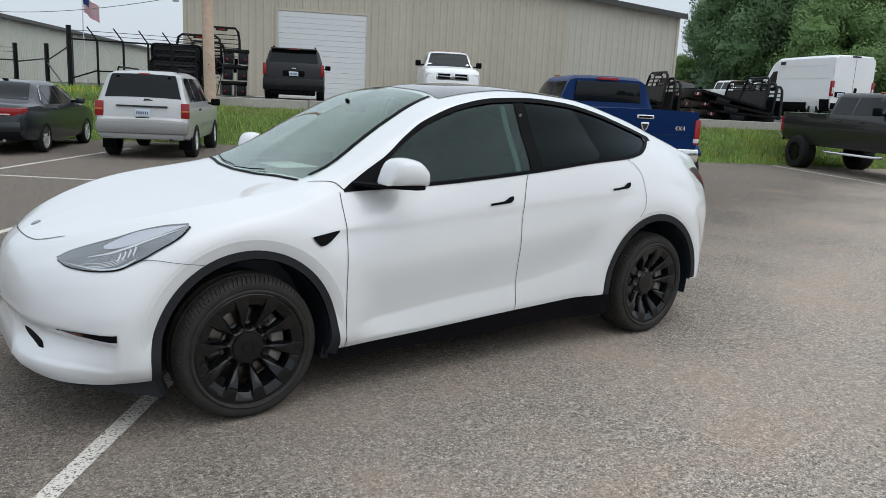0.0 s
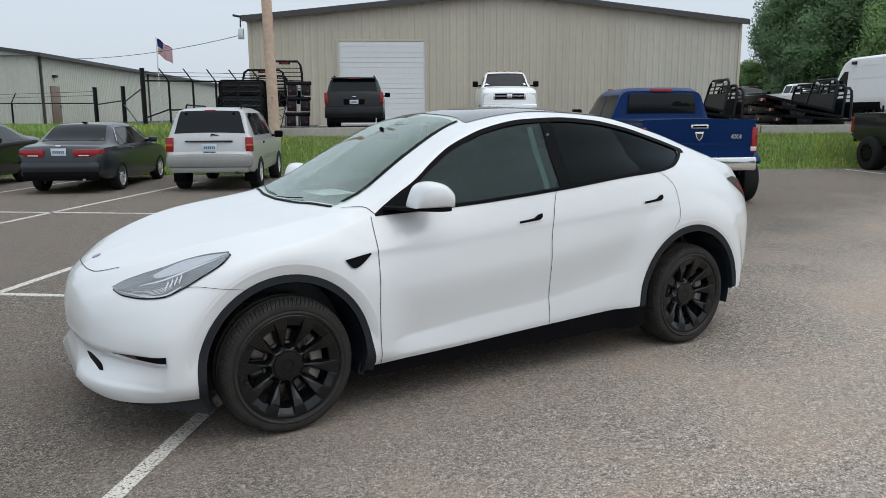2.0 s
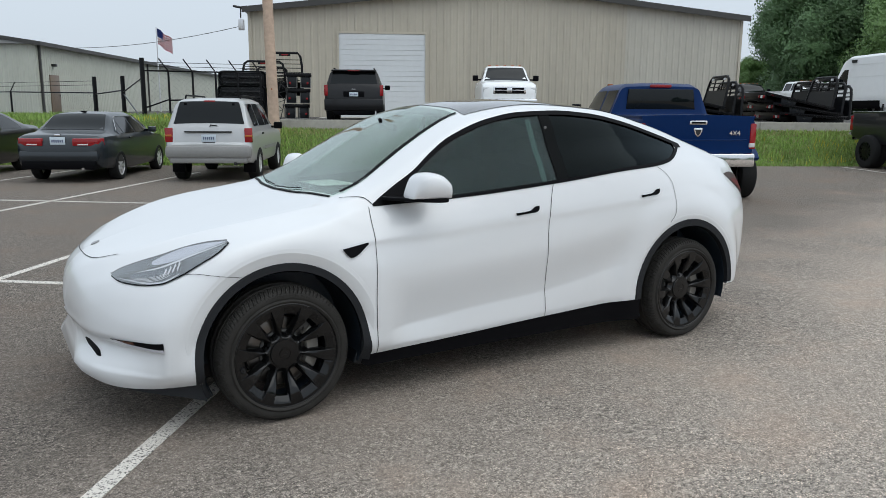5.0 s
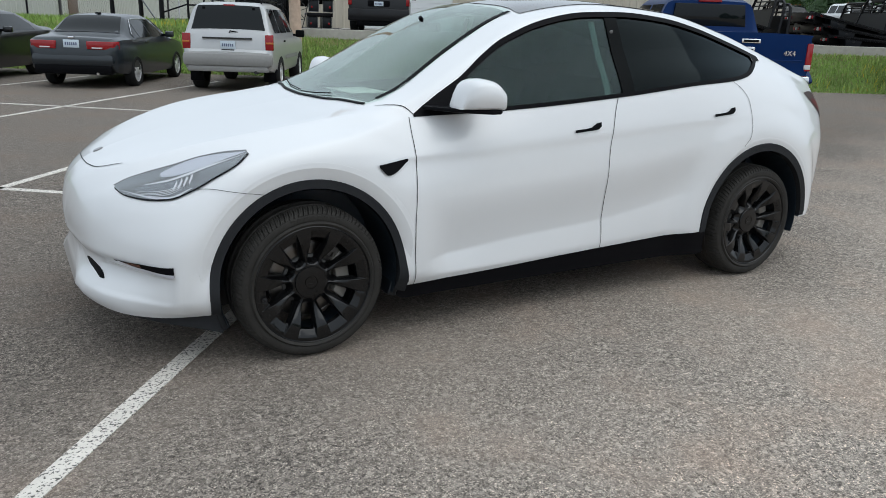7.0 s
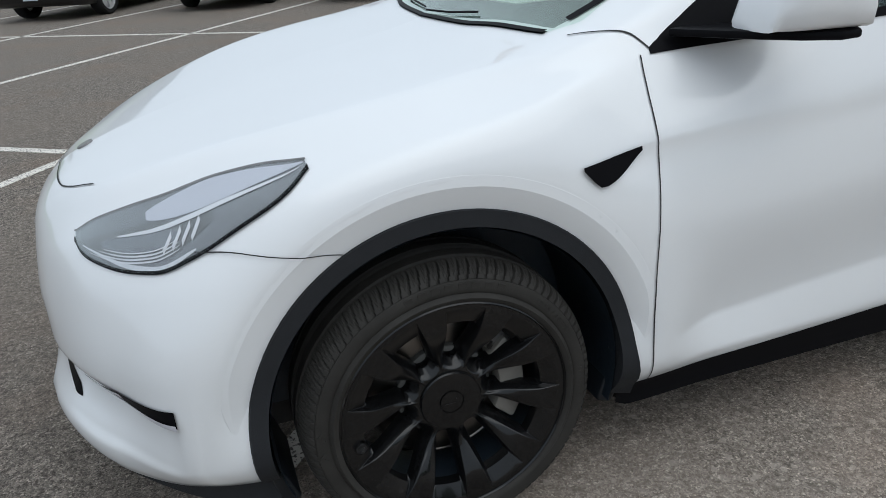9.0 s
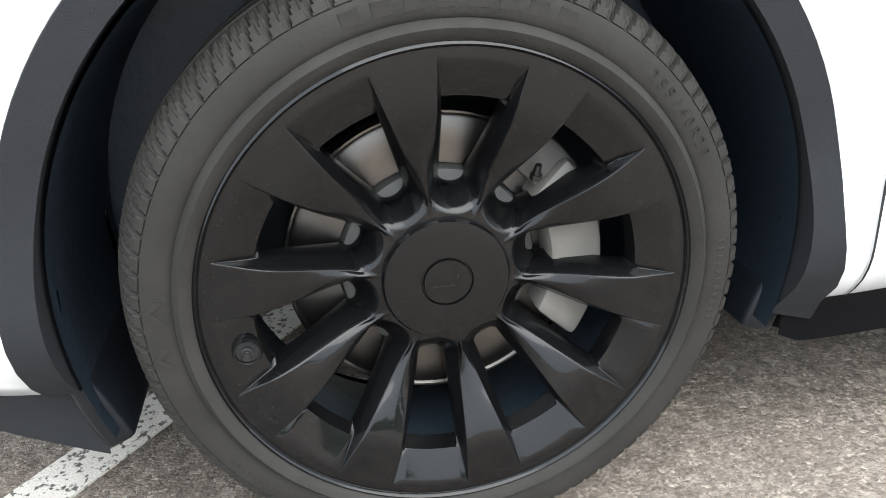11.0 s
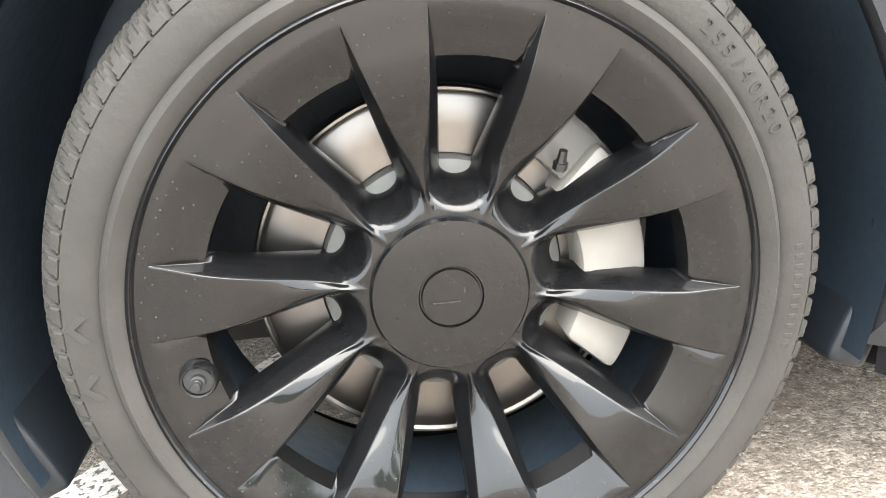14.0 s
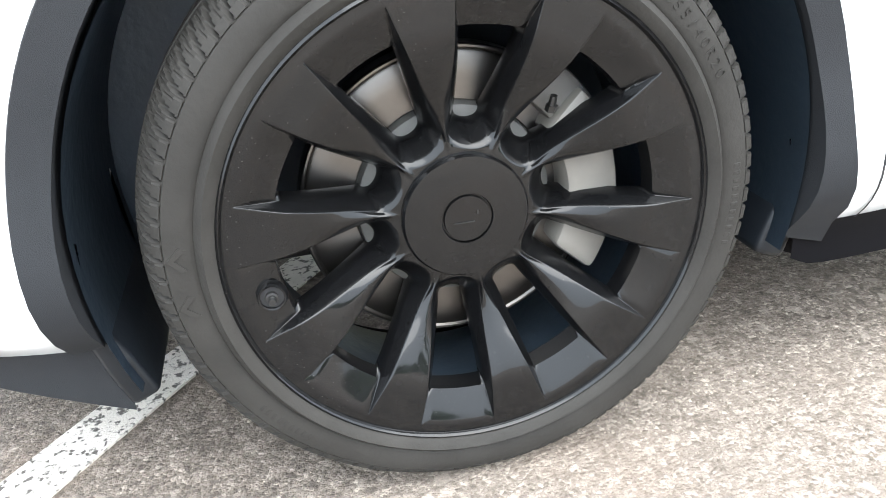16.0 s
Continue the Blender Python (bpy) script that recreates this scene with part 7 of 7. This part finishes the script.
# ---- steel truck beds ----
def flatbed(m, rack=1.0, length=2.4):
    """A black steel flatbed body with its tail at y = 0: thin deck on runners, lit tail end, head rack with a solid lower half."""
    v = thing("steel_truck_bed", "black steel flatbed truck body with solid-backed head rack", "truck bed", m, "stacked truck beds")
    part("deck", box_bm(-0.93, 0.0, -0.035, 0.93, length, 0.0, bevel=0.006), BLACK_STEEL, v, "black steel deck")
    part("tail_panel", prism_bm([(0.0, -0.03), (0.03, -0.26), (0.07, -0.26), (0.07, -0.03)], "x", -0.92, 0.92, bevel=0.006), BLACK_STEEL, v, "slanted black tail panel")
    part("hitch_plate", prism_bm([(-0.10, 0.06), (0.10, 0.06), (0.07, 0.20), (-0.07, 0.20)], "z", -0.24, -0.22), GREY_PLASTIC, v, "pale hitch plate")
    for s in (-1, 1):
        part("side_skirt", prism_bm([(0.0, 0.004), (0.05, -0.085), (length - 0.1, -0.085), (length, 0.004)], "x", *sorted((s * 0.93, s * 0.955))), BLACK_STEEL, v, "thin folded side skirt")
        part("stake_rail", box_bm(s * 0.965, 0.15, -0.045, s * 0.985, length - 0.15, -0.02, bevel=0.004), BLACK_STEEL, v, "slim rub rail")
        part("runner", box_bm(s * 0.36, 0.07, -0.29, s * 0.46, length, -0.035, bevel=0.008), BLACK_STEEL, v)
        bx = part("tool_box", prism_bm([(0.55, -0.035), (0.62, -0.27), (1.05, -0.27), (1.12, -0.035)], "x", *sorted((s * 0.56, s * 0.92)), bevel=0.01), SPLASH, v, "dark tool box under the deck")
        block(bx, "latch", DARK_METAL, (s * 0.915, 0.80, -0.17), (s * 0.932, 0.87, -0.13), 0.004)
        for k, mat_lens in enumerate((LAMP_RED, CLEAR_LENS, LAMP_RED)):
            block(v, "tail_lens", mat_lens, (s * (0.50 + 0.15 * k), -0.006, -0.20), (s * (0.60 + 0.15 * k), 0.05, -0.10), 0.008, "pale reversing lens" if k == 1 else "red tail lens")
        block(v, "side_marker", LAMP_RED, (s * 0.95, 0.18, -0.065), (s * 0.968, 0.26, -0.03), 0.004, "small red side marker")
    y = length - 0.06
    hoop = [(-0.86, y, -0.03), (-0.76, y, rack * 0.72), (-0.70, y, rack * 0.90), (-0.56, y, rack), (0.56, y, rack), (0.70, y, rack * 0.90), (0.76, y, rack * 0.72), (0.86, y, -0.03)]
    hp = part("rack_hoop", tube_bm(hoop, 0.045, 8), BLACK_STEEL, v, "rounded rack hoop")
    part("rack_sheet", prism_bm([(-0.83, 0.03), (0.83, 0.03), (0.77, rack * 0.52), (0.70, rack * 0.55), (-0.70, rack * 0.55), (-0.77, rack * 0.52)], "y", y - 0.012, y + 0.012), SPLASH, v, "solid lower rack sheet")
    for k in range(2):
        part("rack_bar", tube_bm([(-0.75, y, rack * (0.66 + 0.13 * k)), (0.75, y, rack * (0.66 + 0.13 * k))], 0.020, 6), BLACK_STEEL, v, "rack bar")
    for xx in (-0.30, 0.30):
        part("rack_upright", box_bm(xx - 0.02, y - 0.02, rack * 0.55, xx + 0.02, y + 0.02, rack, bevel=0.005), BLACK_STEEL, v)
    part("lamp_plate", box_bm(-0.32, y - 0.05, rack - 0.12, 0.32, y - 0.02, rack - 0.03, bevel=0.008), BLACK_STEEL, hp, "lamp plate under the hoop")
    for xx in (-0.46, 0.46):
        block(hp, "work_lamp", CLEAR_LENS, (xx - 0.06, y - 0.06, rack - 0.13), (xx + 0.06, y - 0.01, rack - 0.05), 0.012, "small pale work lamp")
    return v


def bed_shell(m, width, height):
    """A rounded truck bed turned over: a thick shell with a slanted, ribbed end."""
    v = thing("truck_bed_shell", "glossy black rounded truck bed shell in a nested stack", "truck bed", m, "nested bed shells")
    def arch(w, h, r):
        pts = [(-w, 0.0), (-w, h - r)] + [(-w + r - r * math.cos(t), h - r + r * math.sin(t)) for t in np.linspace(0.3, 1.57, 5)]
        return pts + [(-x, z) for x, z in pts[::-1]]
    out, inn = arch(width / 2, height, 0.16), arch(width / 2 - 0.05, height - 0.05, 0.13)
    bm = bmesh.new()
    rows = [[(x * k, y, z * k) for x, z in out] for y, k in ((0.10, 0.90), (0.03, 0.95), (0.0, 0.985), (0.02, 1.0), (1.9, 1.0))]
    sheet(bm, rows + [[(x, 1.9, z) for x, z in inn], [(x, 0.16, z) for x, z in inn]])
    part("shell", bm, BLACK_STEEL, v, "rounded black shell", smooth=40)
    part("end_panel", prism_bm([(x * 0.92, z * 0.91) for x, z in out], "y", 0.085, 0.14, bevel=0.008), BLACK_STEEL, v, "black end panel")
    for k in range(2):
        z = height * (0.30 + 0.30 * k)
        part("end_rib", prism_bm([(0.02, z), (0.0, z + 0.03), (0.02, z + 0.075), (0.095, z + 0.09), (0.095, z - 0.01)], "x", -width * 0.40, width * 0.40, bevel=0.006), BLACK_STEEL, v, "pressed rib catching the light")
    for s in (-1, 1):
        part("rolled_edge", tube_bm([(s * width / 2, 0.05, 0.02), (s * width / 2, 1.9, 0.02)], 0.028, 8), BLACK_STEEL, v)
    return v


def head_rack(m, width, height):
    """A barred rack that stands behind a truck cab."""
    v = thing("head_rack", "black steel head rack with horizontal bars", "truck rack", m, "stored head racks")
    w = width / 2
    hoop = [(-w, 0, 0.0), (-w * 0.97, 0, height * 0.72), (-w * 0.90, 0, height * 0.92), (-w * 0.74, 0, height), (w * 0.74, 0, height), (w * 0.90, 0, height * 0.92), (w * 0.97, 0, height * 0.72), (w, 0, 0.0)]
    part("hoop", tube_bm(hoop, 0.045, 8), BLACK_STEEL, v, "rounded hoop")
    for k in range(6):
        z = height * (0.36 + 0.095 * k)
        part("bar", box_bm(-w * 0.93, -0.012, z, w * 0.93, 0.012, z + 0.028, bevel=0.004), BLACK_STEEL, v)
    part("sheet", box_bm(-w * 0.96, -0.010, 0.02, w * 0.96, 0.010, height * 0.33, bevel=0.004), BLACK_STEEL, v, "solid lower sheet")
    lamp = part("lamp_plate", box_bm(-0.20, -0.03, height - 0.11, 0.20, 0.02, height - 0.02, bevel=0.01), BLACK_STEEL, v, "plate for the brake lamp")
    block(lamp, "brake_lamp", LAMP_RED, (-0.12, -0.04, height - 0.09), (0.12, -0.025, height - 0.045), 0.006, "red high brake lamp")
    for s in (-1, 1):
        part("foot", tube_bm([(s * w, 0.0, height * 0.4), (s * w, 0.55, 0.03)], 0.03, 6), BLACK_STEEL, v, "sloping brace")
    return v


def bed_with_boxes(m):
    """A short steel bed on edge frames with tool boxes and red tail lamps."""
    v = thing("steel_truck_bed", "black steel truck bed with tool boxes and red lamps", "truck bed", m, "stacked truck beds")
    part("deck", box_bm(-0.42, 0.0, 0.46, 0.42, 1.6, 0.52, bevel=0.01), BLACK_STEEL, v, "black steel deck")
    part("front_beam", box_bm(-0.44, -0.03, 0.40, 0.44, 0.03, 0.53, bevel=0.012), BLACK_STEEL, v)
    for s in (-1, 1):
        bx = part("tool_box", box_bm(s * 0.08, 0.02, 0.03, s * 0.40, 0.9, 0.40, bevel=0.02), SPLASH, v, "dark tool box")
        part("box_frame", tube_bm([(s * 0.07, 0.0, 0.02), (s * 0.41, 0.0, 0.02), (s * 0.41, 0.0, 0.41), (s * 0.07, 0.0, 0.41)], 0.018, 6, closed=True), GREY_PLASTIC, bx, "grey edge frame")
        block(bx, "tail_lamp", LAMP_RED, (s * 0.27, -0.012, 0.14), (s * 0.34, 0.03, 0.22), 0.012, "red tail lamp")
    return v


for k in range(3):
    bed_shell(lot_pose(-4.32 + 0.03 * k, 23.0 + 0.04 * k, 1.14 + 0.50 * k, 1.5 * k), 1.70 - 0.03 * k, 0.66)
head_rack(lot_pose(-3.80, 24.9, 2.0, 6), 1.55, 1.22)
head_rack(lot_pose(-2.95, 24.4, 1.95, 8), 1.25, 1.55)
head_rack(lot_pose(-3.35, 23.9, 1.85, 20), 1.15, 1.10)
for k in range(3):
    bed_with_boxes(lot_pose(-2.42 + 0.03 * k, 23.4 + 0.05 * k, 1.14 + 0.54 * k, 12 - 4 * k))
truss = thing("steel_truss", "dark steel lattice truss leaning on the truck beds", "truss", lot_pose(-3.05, 22.5, 1.12, -8) @ pose(0, 0, 0, 0, 14, 0))
for x in (-0.14, 0.14):
    part("rail", tube_bm([(x, 0, 0.0), (x, 0.1, 1.25)], 0.018, 6), DARK_METAL, truss)
for k in range(7):
    part("lacing", tube_bm([(-0.14 if k % 2 else 0.14, 0.014 * k, 0.05 + 0.17 * k), (0.14 if k % 2 else -0.14, 0.014 * (k + 1), 0.22 + 0.17 * k)], 0.011, 5), DARK_METAL, truss)
for a_at, b_at in ((12.92, 20.65), (9.30, 20.65)):
    for k, (step, z, tilt) in enumerate(((0.0, 2.14, -12.0), (0.30, 1.82, -9.0), (0.55, 1.51, -4.0))):
        flatbed(lot_pose(a_at + step, b_at, z, -90 - k) @ pose(0, 0, 0, tilt, 0, 0))
for k, z in enumerate((2.10, 1.80, 1.50)):
    flatbed(lot_pose(13.85 + 0.12 * k, 23.3, z, -88 - 2 * k) @ pose(0, 0, 0, -6 if k < 2 else -2, 0, 0), rack=0.72)

# ---- grass on the bank ----
BLADE = material("meadow_grass", (0.235, 0.355, 0.075), 0.7, grain=0.5, scale=1.1)
BLADE_DRY = material("dry_grass", (0.30, 0.29, 0.12), 0.8, grain=0.3, scale=3)
BLADE_PALE = material("yellow_green_weed", (0.27, 0.36, 0.085), 0.7, grain=0.4, scale=1.6)
FLOWER = material("yellow_weed_bloom", (0.55, 0.45, 0.04), 0.7)
rng = random.Random(7)


def grass(name, label, count, a0, a1, b0, b1, h0, h1, mat, wide=0.02, clump=None):
    verts, faces = [], []
    for _ in range(count):
        a, b = rng.uniform(a0, a1), rng.uniform(b0, b1)
        if clump and noise.noise(Vector((a * 0.6, b * 1.4, 3))) < clump:
            continue
        p = lot(a, b, ground_height(b, a) - 0.02)
        h = rng.uniform(h0, h1) * (0.75 + 0.5 * noise.noise(Vector((a * 0.5, b, 0))) + 0.25)
        t = rng.uniform(0, 6.283)
        d = Vector((math.cos(t), math.sin(t), 0)) * wide
        lean = Vector((rng.uniform(-1, 1), rng.uniform(-1, 1), 0)) * h * 0.45
        i = len(verts)
        verts += [p - d, p + d, p + lean * 0.4 + d * 0.6 + Vector((0, 0, h * 0.6)), p + lean * 0.4 - d * 0.6 + Vector((0, 0, h * 0.6)), p + lean + Vector((0, 0, h))]
        faces += [(i, i + 1, i + 2, i + 3), (i + 3, i + 2, i + 4)]
    me = bpy.data.meshes.new(name)
    me.from_pydata(verts, [], faces)
    me.materials.append(mat)
    return tagged(new(name, me), label, "grass", kind="stuff")


grass("bank_grass", "long green grass on the bank", 60000, -14, 26, 16.45, 18.5, 0.05, 0.15, BLADE, 0.014)
grass("bank_dry_grass", "dry straw blades among the grass", 9000, -14, 26, 16.4, 18.5, 0.05, 0.16, BLADE_DRY, 0.012)
grass("fence_grass", "rough grass along the fence foot", 16000, -22, -5.2, 18.9, 24.0, 0.08, 0.28, BLADE, 0.02)
grass("verge_straw", "trampled straw and weeds along the wall foot", 9000, -3, 26, 18.05, 18.62, 0.03, 0.12, BLADE_DRY, 0.02)
grass("bank_weeds", "taller yellow-green weeds in loose clumps", 9000, -3, 26, 16.6, 18.2, 0.12, 0.30, BLADE_PALE, 0.016, 0.05)
grass("bank_blooms", "small yellow weed blooms on the bank", 900, 4, 22, 16.6, 17.8, 0.14, 0.24, FLOWER, 0.014, 0.02)
grass("weed_blooms", "small yellow weed blooms in the grass", 700, -7.2, -3.6, 16.9, 19.6, 0.16, 0.30, FLOWER, 0.018, 0.12)

# ---- trees ----
LEAF = material("oak_leaf_green", (0.10, 0.18, 0.07), 0.6, grain=0.4, scale=1.2, vary=0.2)
LEAF_LIGHT = material("light_leaf_green", (0.17, 0.29, 0.085), 0.6, grain=0.35, scale=1.2, vary=0.2)
BARK = material("grey_brown_bark", (0.10, 0.08, 0.06), 0.9, grain=0.3, scale=10, bump=0.6, bump_scale=20)


def tree_meshes(seed, height, spread, leaves, leaf, low=0.25):
    """Trunk with limbs, and a crown of many small leaf sprays gathered in uneven clumps."""
    r = random.Random(seed)
    bm = bmesh.new()
    tube(bm, [(0, 0, -0.3), (0.05, 0, height * 0.2), (-0.1, 0.1, height * 0.45), (0.1, 0, height * 0.8)], [height * 0.035, height * 0.027, height * 0.02, height * 0.006], 10)
    clumps = []
    for k in range(44):
        u = r.uniform(low, 1.0)
        t = r.uniform(0, 6.283)
        reach = spread * math.sin(math.pi * min(0.97, (u - low) / (1 - low) * 0.82 + 0.18)) ** 0.7 * r.uniform(0.45, 1.0)
        c = Vector((math.cos(t) * reach, math.sin(t) * reach, height * u * 0.93))
        clumps.append((c, spread * r.uniform(0.22, 0.42)))
        if k < 12:
            s = Vector((0, 0, height * max(0.16, u * 0.7 - 0.08)))
            tube(bm, [s, s.lerp(c, 0.5) + Vector((0, 0, 0.3)), c], [height * 0.012, height * 0.008, height * 0.003], 6)
    trunk = bm
    verts, faces = [], []
    for _ in range(leaves):
        c, rad = clumps[r.randrange(len(clumps))]
        d = Vector((r.gauss(0, 1), r.gauss(0, 1), r.gauss(0, 0.8))).normalized() * rad * r.uniform(0.55, 1.12) ** 0.6
        p = c + d
        nrm = (d.normalized() + Vector((r.uniform(-1, 1), r.uniform(-1, 1), r.uniform(-0.4, 1)))).normalized()
        s = nrm.orthogonal().normalized() * leaf * r.uniform(0.6, 1.2)
        q = nrm.cross(s) * r.uniform(0.5, 0.9)
        i = len(verts)
        verts += [p - s, p - q * 0.8 + s * 0.1, p + s, p + q + nrm * leaf * 0.2]
        faces.append((i, i + 1, i + 2, i + 3))
    for c, rad in clumps:
        # a dense leafy heart in each clump
        base = len(verts)
        for i in range(11):
            for k in range(16):
                th, ph = math.pi * (i + 0.5) / 11, 2 * math.pi * k / 16
                q = rad * 0.66 * (1 + 0.35 * r.uniform(-1, 1))
                verts.append(c + Vector((math.sin(th) * math.cos(ph), math.sin(th) * math.sin(ph), 0.85 * math.cos(th))) * q)
        for i in range(10):
            for k in range(16):
                faces.append((base + i * 16 + k, base + i * 16 + (k + 1) % 16, base + i * 16 + 16 + (k + 1) % 16, base + i * 16 + 16 + k))
    me = bpy.data.meshes.new("crown")
    me.from_pydata(verts, [], faces)
    return trunk, me


KINDS = []
for seed, h, sp, mat_leaf, lf in ((1, 13.0, 5.2, LEAF, 0.078), (2, 11.0, 4.6, LEAF, 0.075), (3, 8.5, 3.6, LEAF_LIGHT, 0.065)):
    trunk, crown = tree_meshes(seed, h, sp, 120000, lf, 0.10)
    crown.materials.append(mat_leaf)
    KINDS.append((trunk, crown))
TRUNKS = []
for trunk, crown in KINDS:
    me = bpy.data.meshes.new("trunk")
    trunk.to_mesh(me)
    me.materials.append(BARK)
    TRUNKS.append(me)


def tree(kind, m, label):
    t = thing("tree", label, "tree", m, "trees round the lot")
    for nm, me in (("trunk", TRUNKS[kind]), ("crown", KINDS[kind][1])):
        o = new(nm, me)
        o.parent = t
    return t


for a_at, b_at, k, sc, tn in ((34.6, 53, 0, 1.0, 0), (33.5, 50, 0, 1.05, 70), (32.9, 49, 1, 1.15, 130), (35.5, 47, 0, 0.95, 200), (40, 44, 1, 1.1, 260), (45, 42, 0, 1.0, 20), (36, 57, 1, 1.2, 300), (37, 54, 0, 1.1, 330)):
    tree(k, lot_pose(a_at, b_at, 1.1, tn) @ Matrix.Scale(sc, 4), "tall dense dark green leafy tree")
for a_at, b_at, k, sc, tn in ((30.5, 58, 2, 0.55, 10), (29.0, 56, 2, 0.4, 80), (33.5, 40, 2, 1.15, 120), (38.0, 37, 2, 1.1, 220), (43, 35, 2, 1.2, 40)):
    tree(k, lot_pose(a_at, b_at, 1.1, tn) @ Matrix.Scale(sc, 4), "lighter green leafy tree at the wood's edge")
# the wood on the near side of the lot, seen in the car's windows
for i in range(9):
    a_at = 26 + 7.0 * i + rng.uniform(-2, 2)
    tree(i % 2, lot_pose(a_at, -27 + 1.6 * i + rng.uniform(-4, 4), 0, 50 * i) @ Matrix.Scale(rng.uniform(0.42, 0.60), 4), "dense dark green leafy tree")
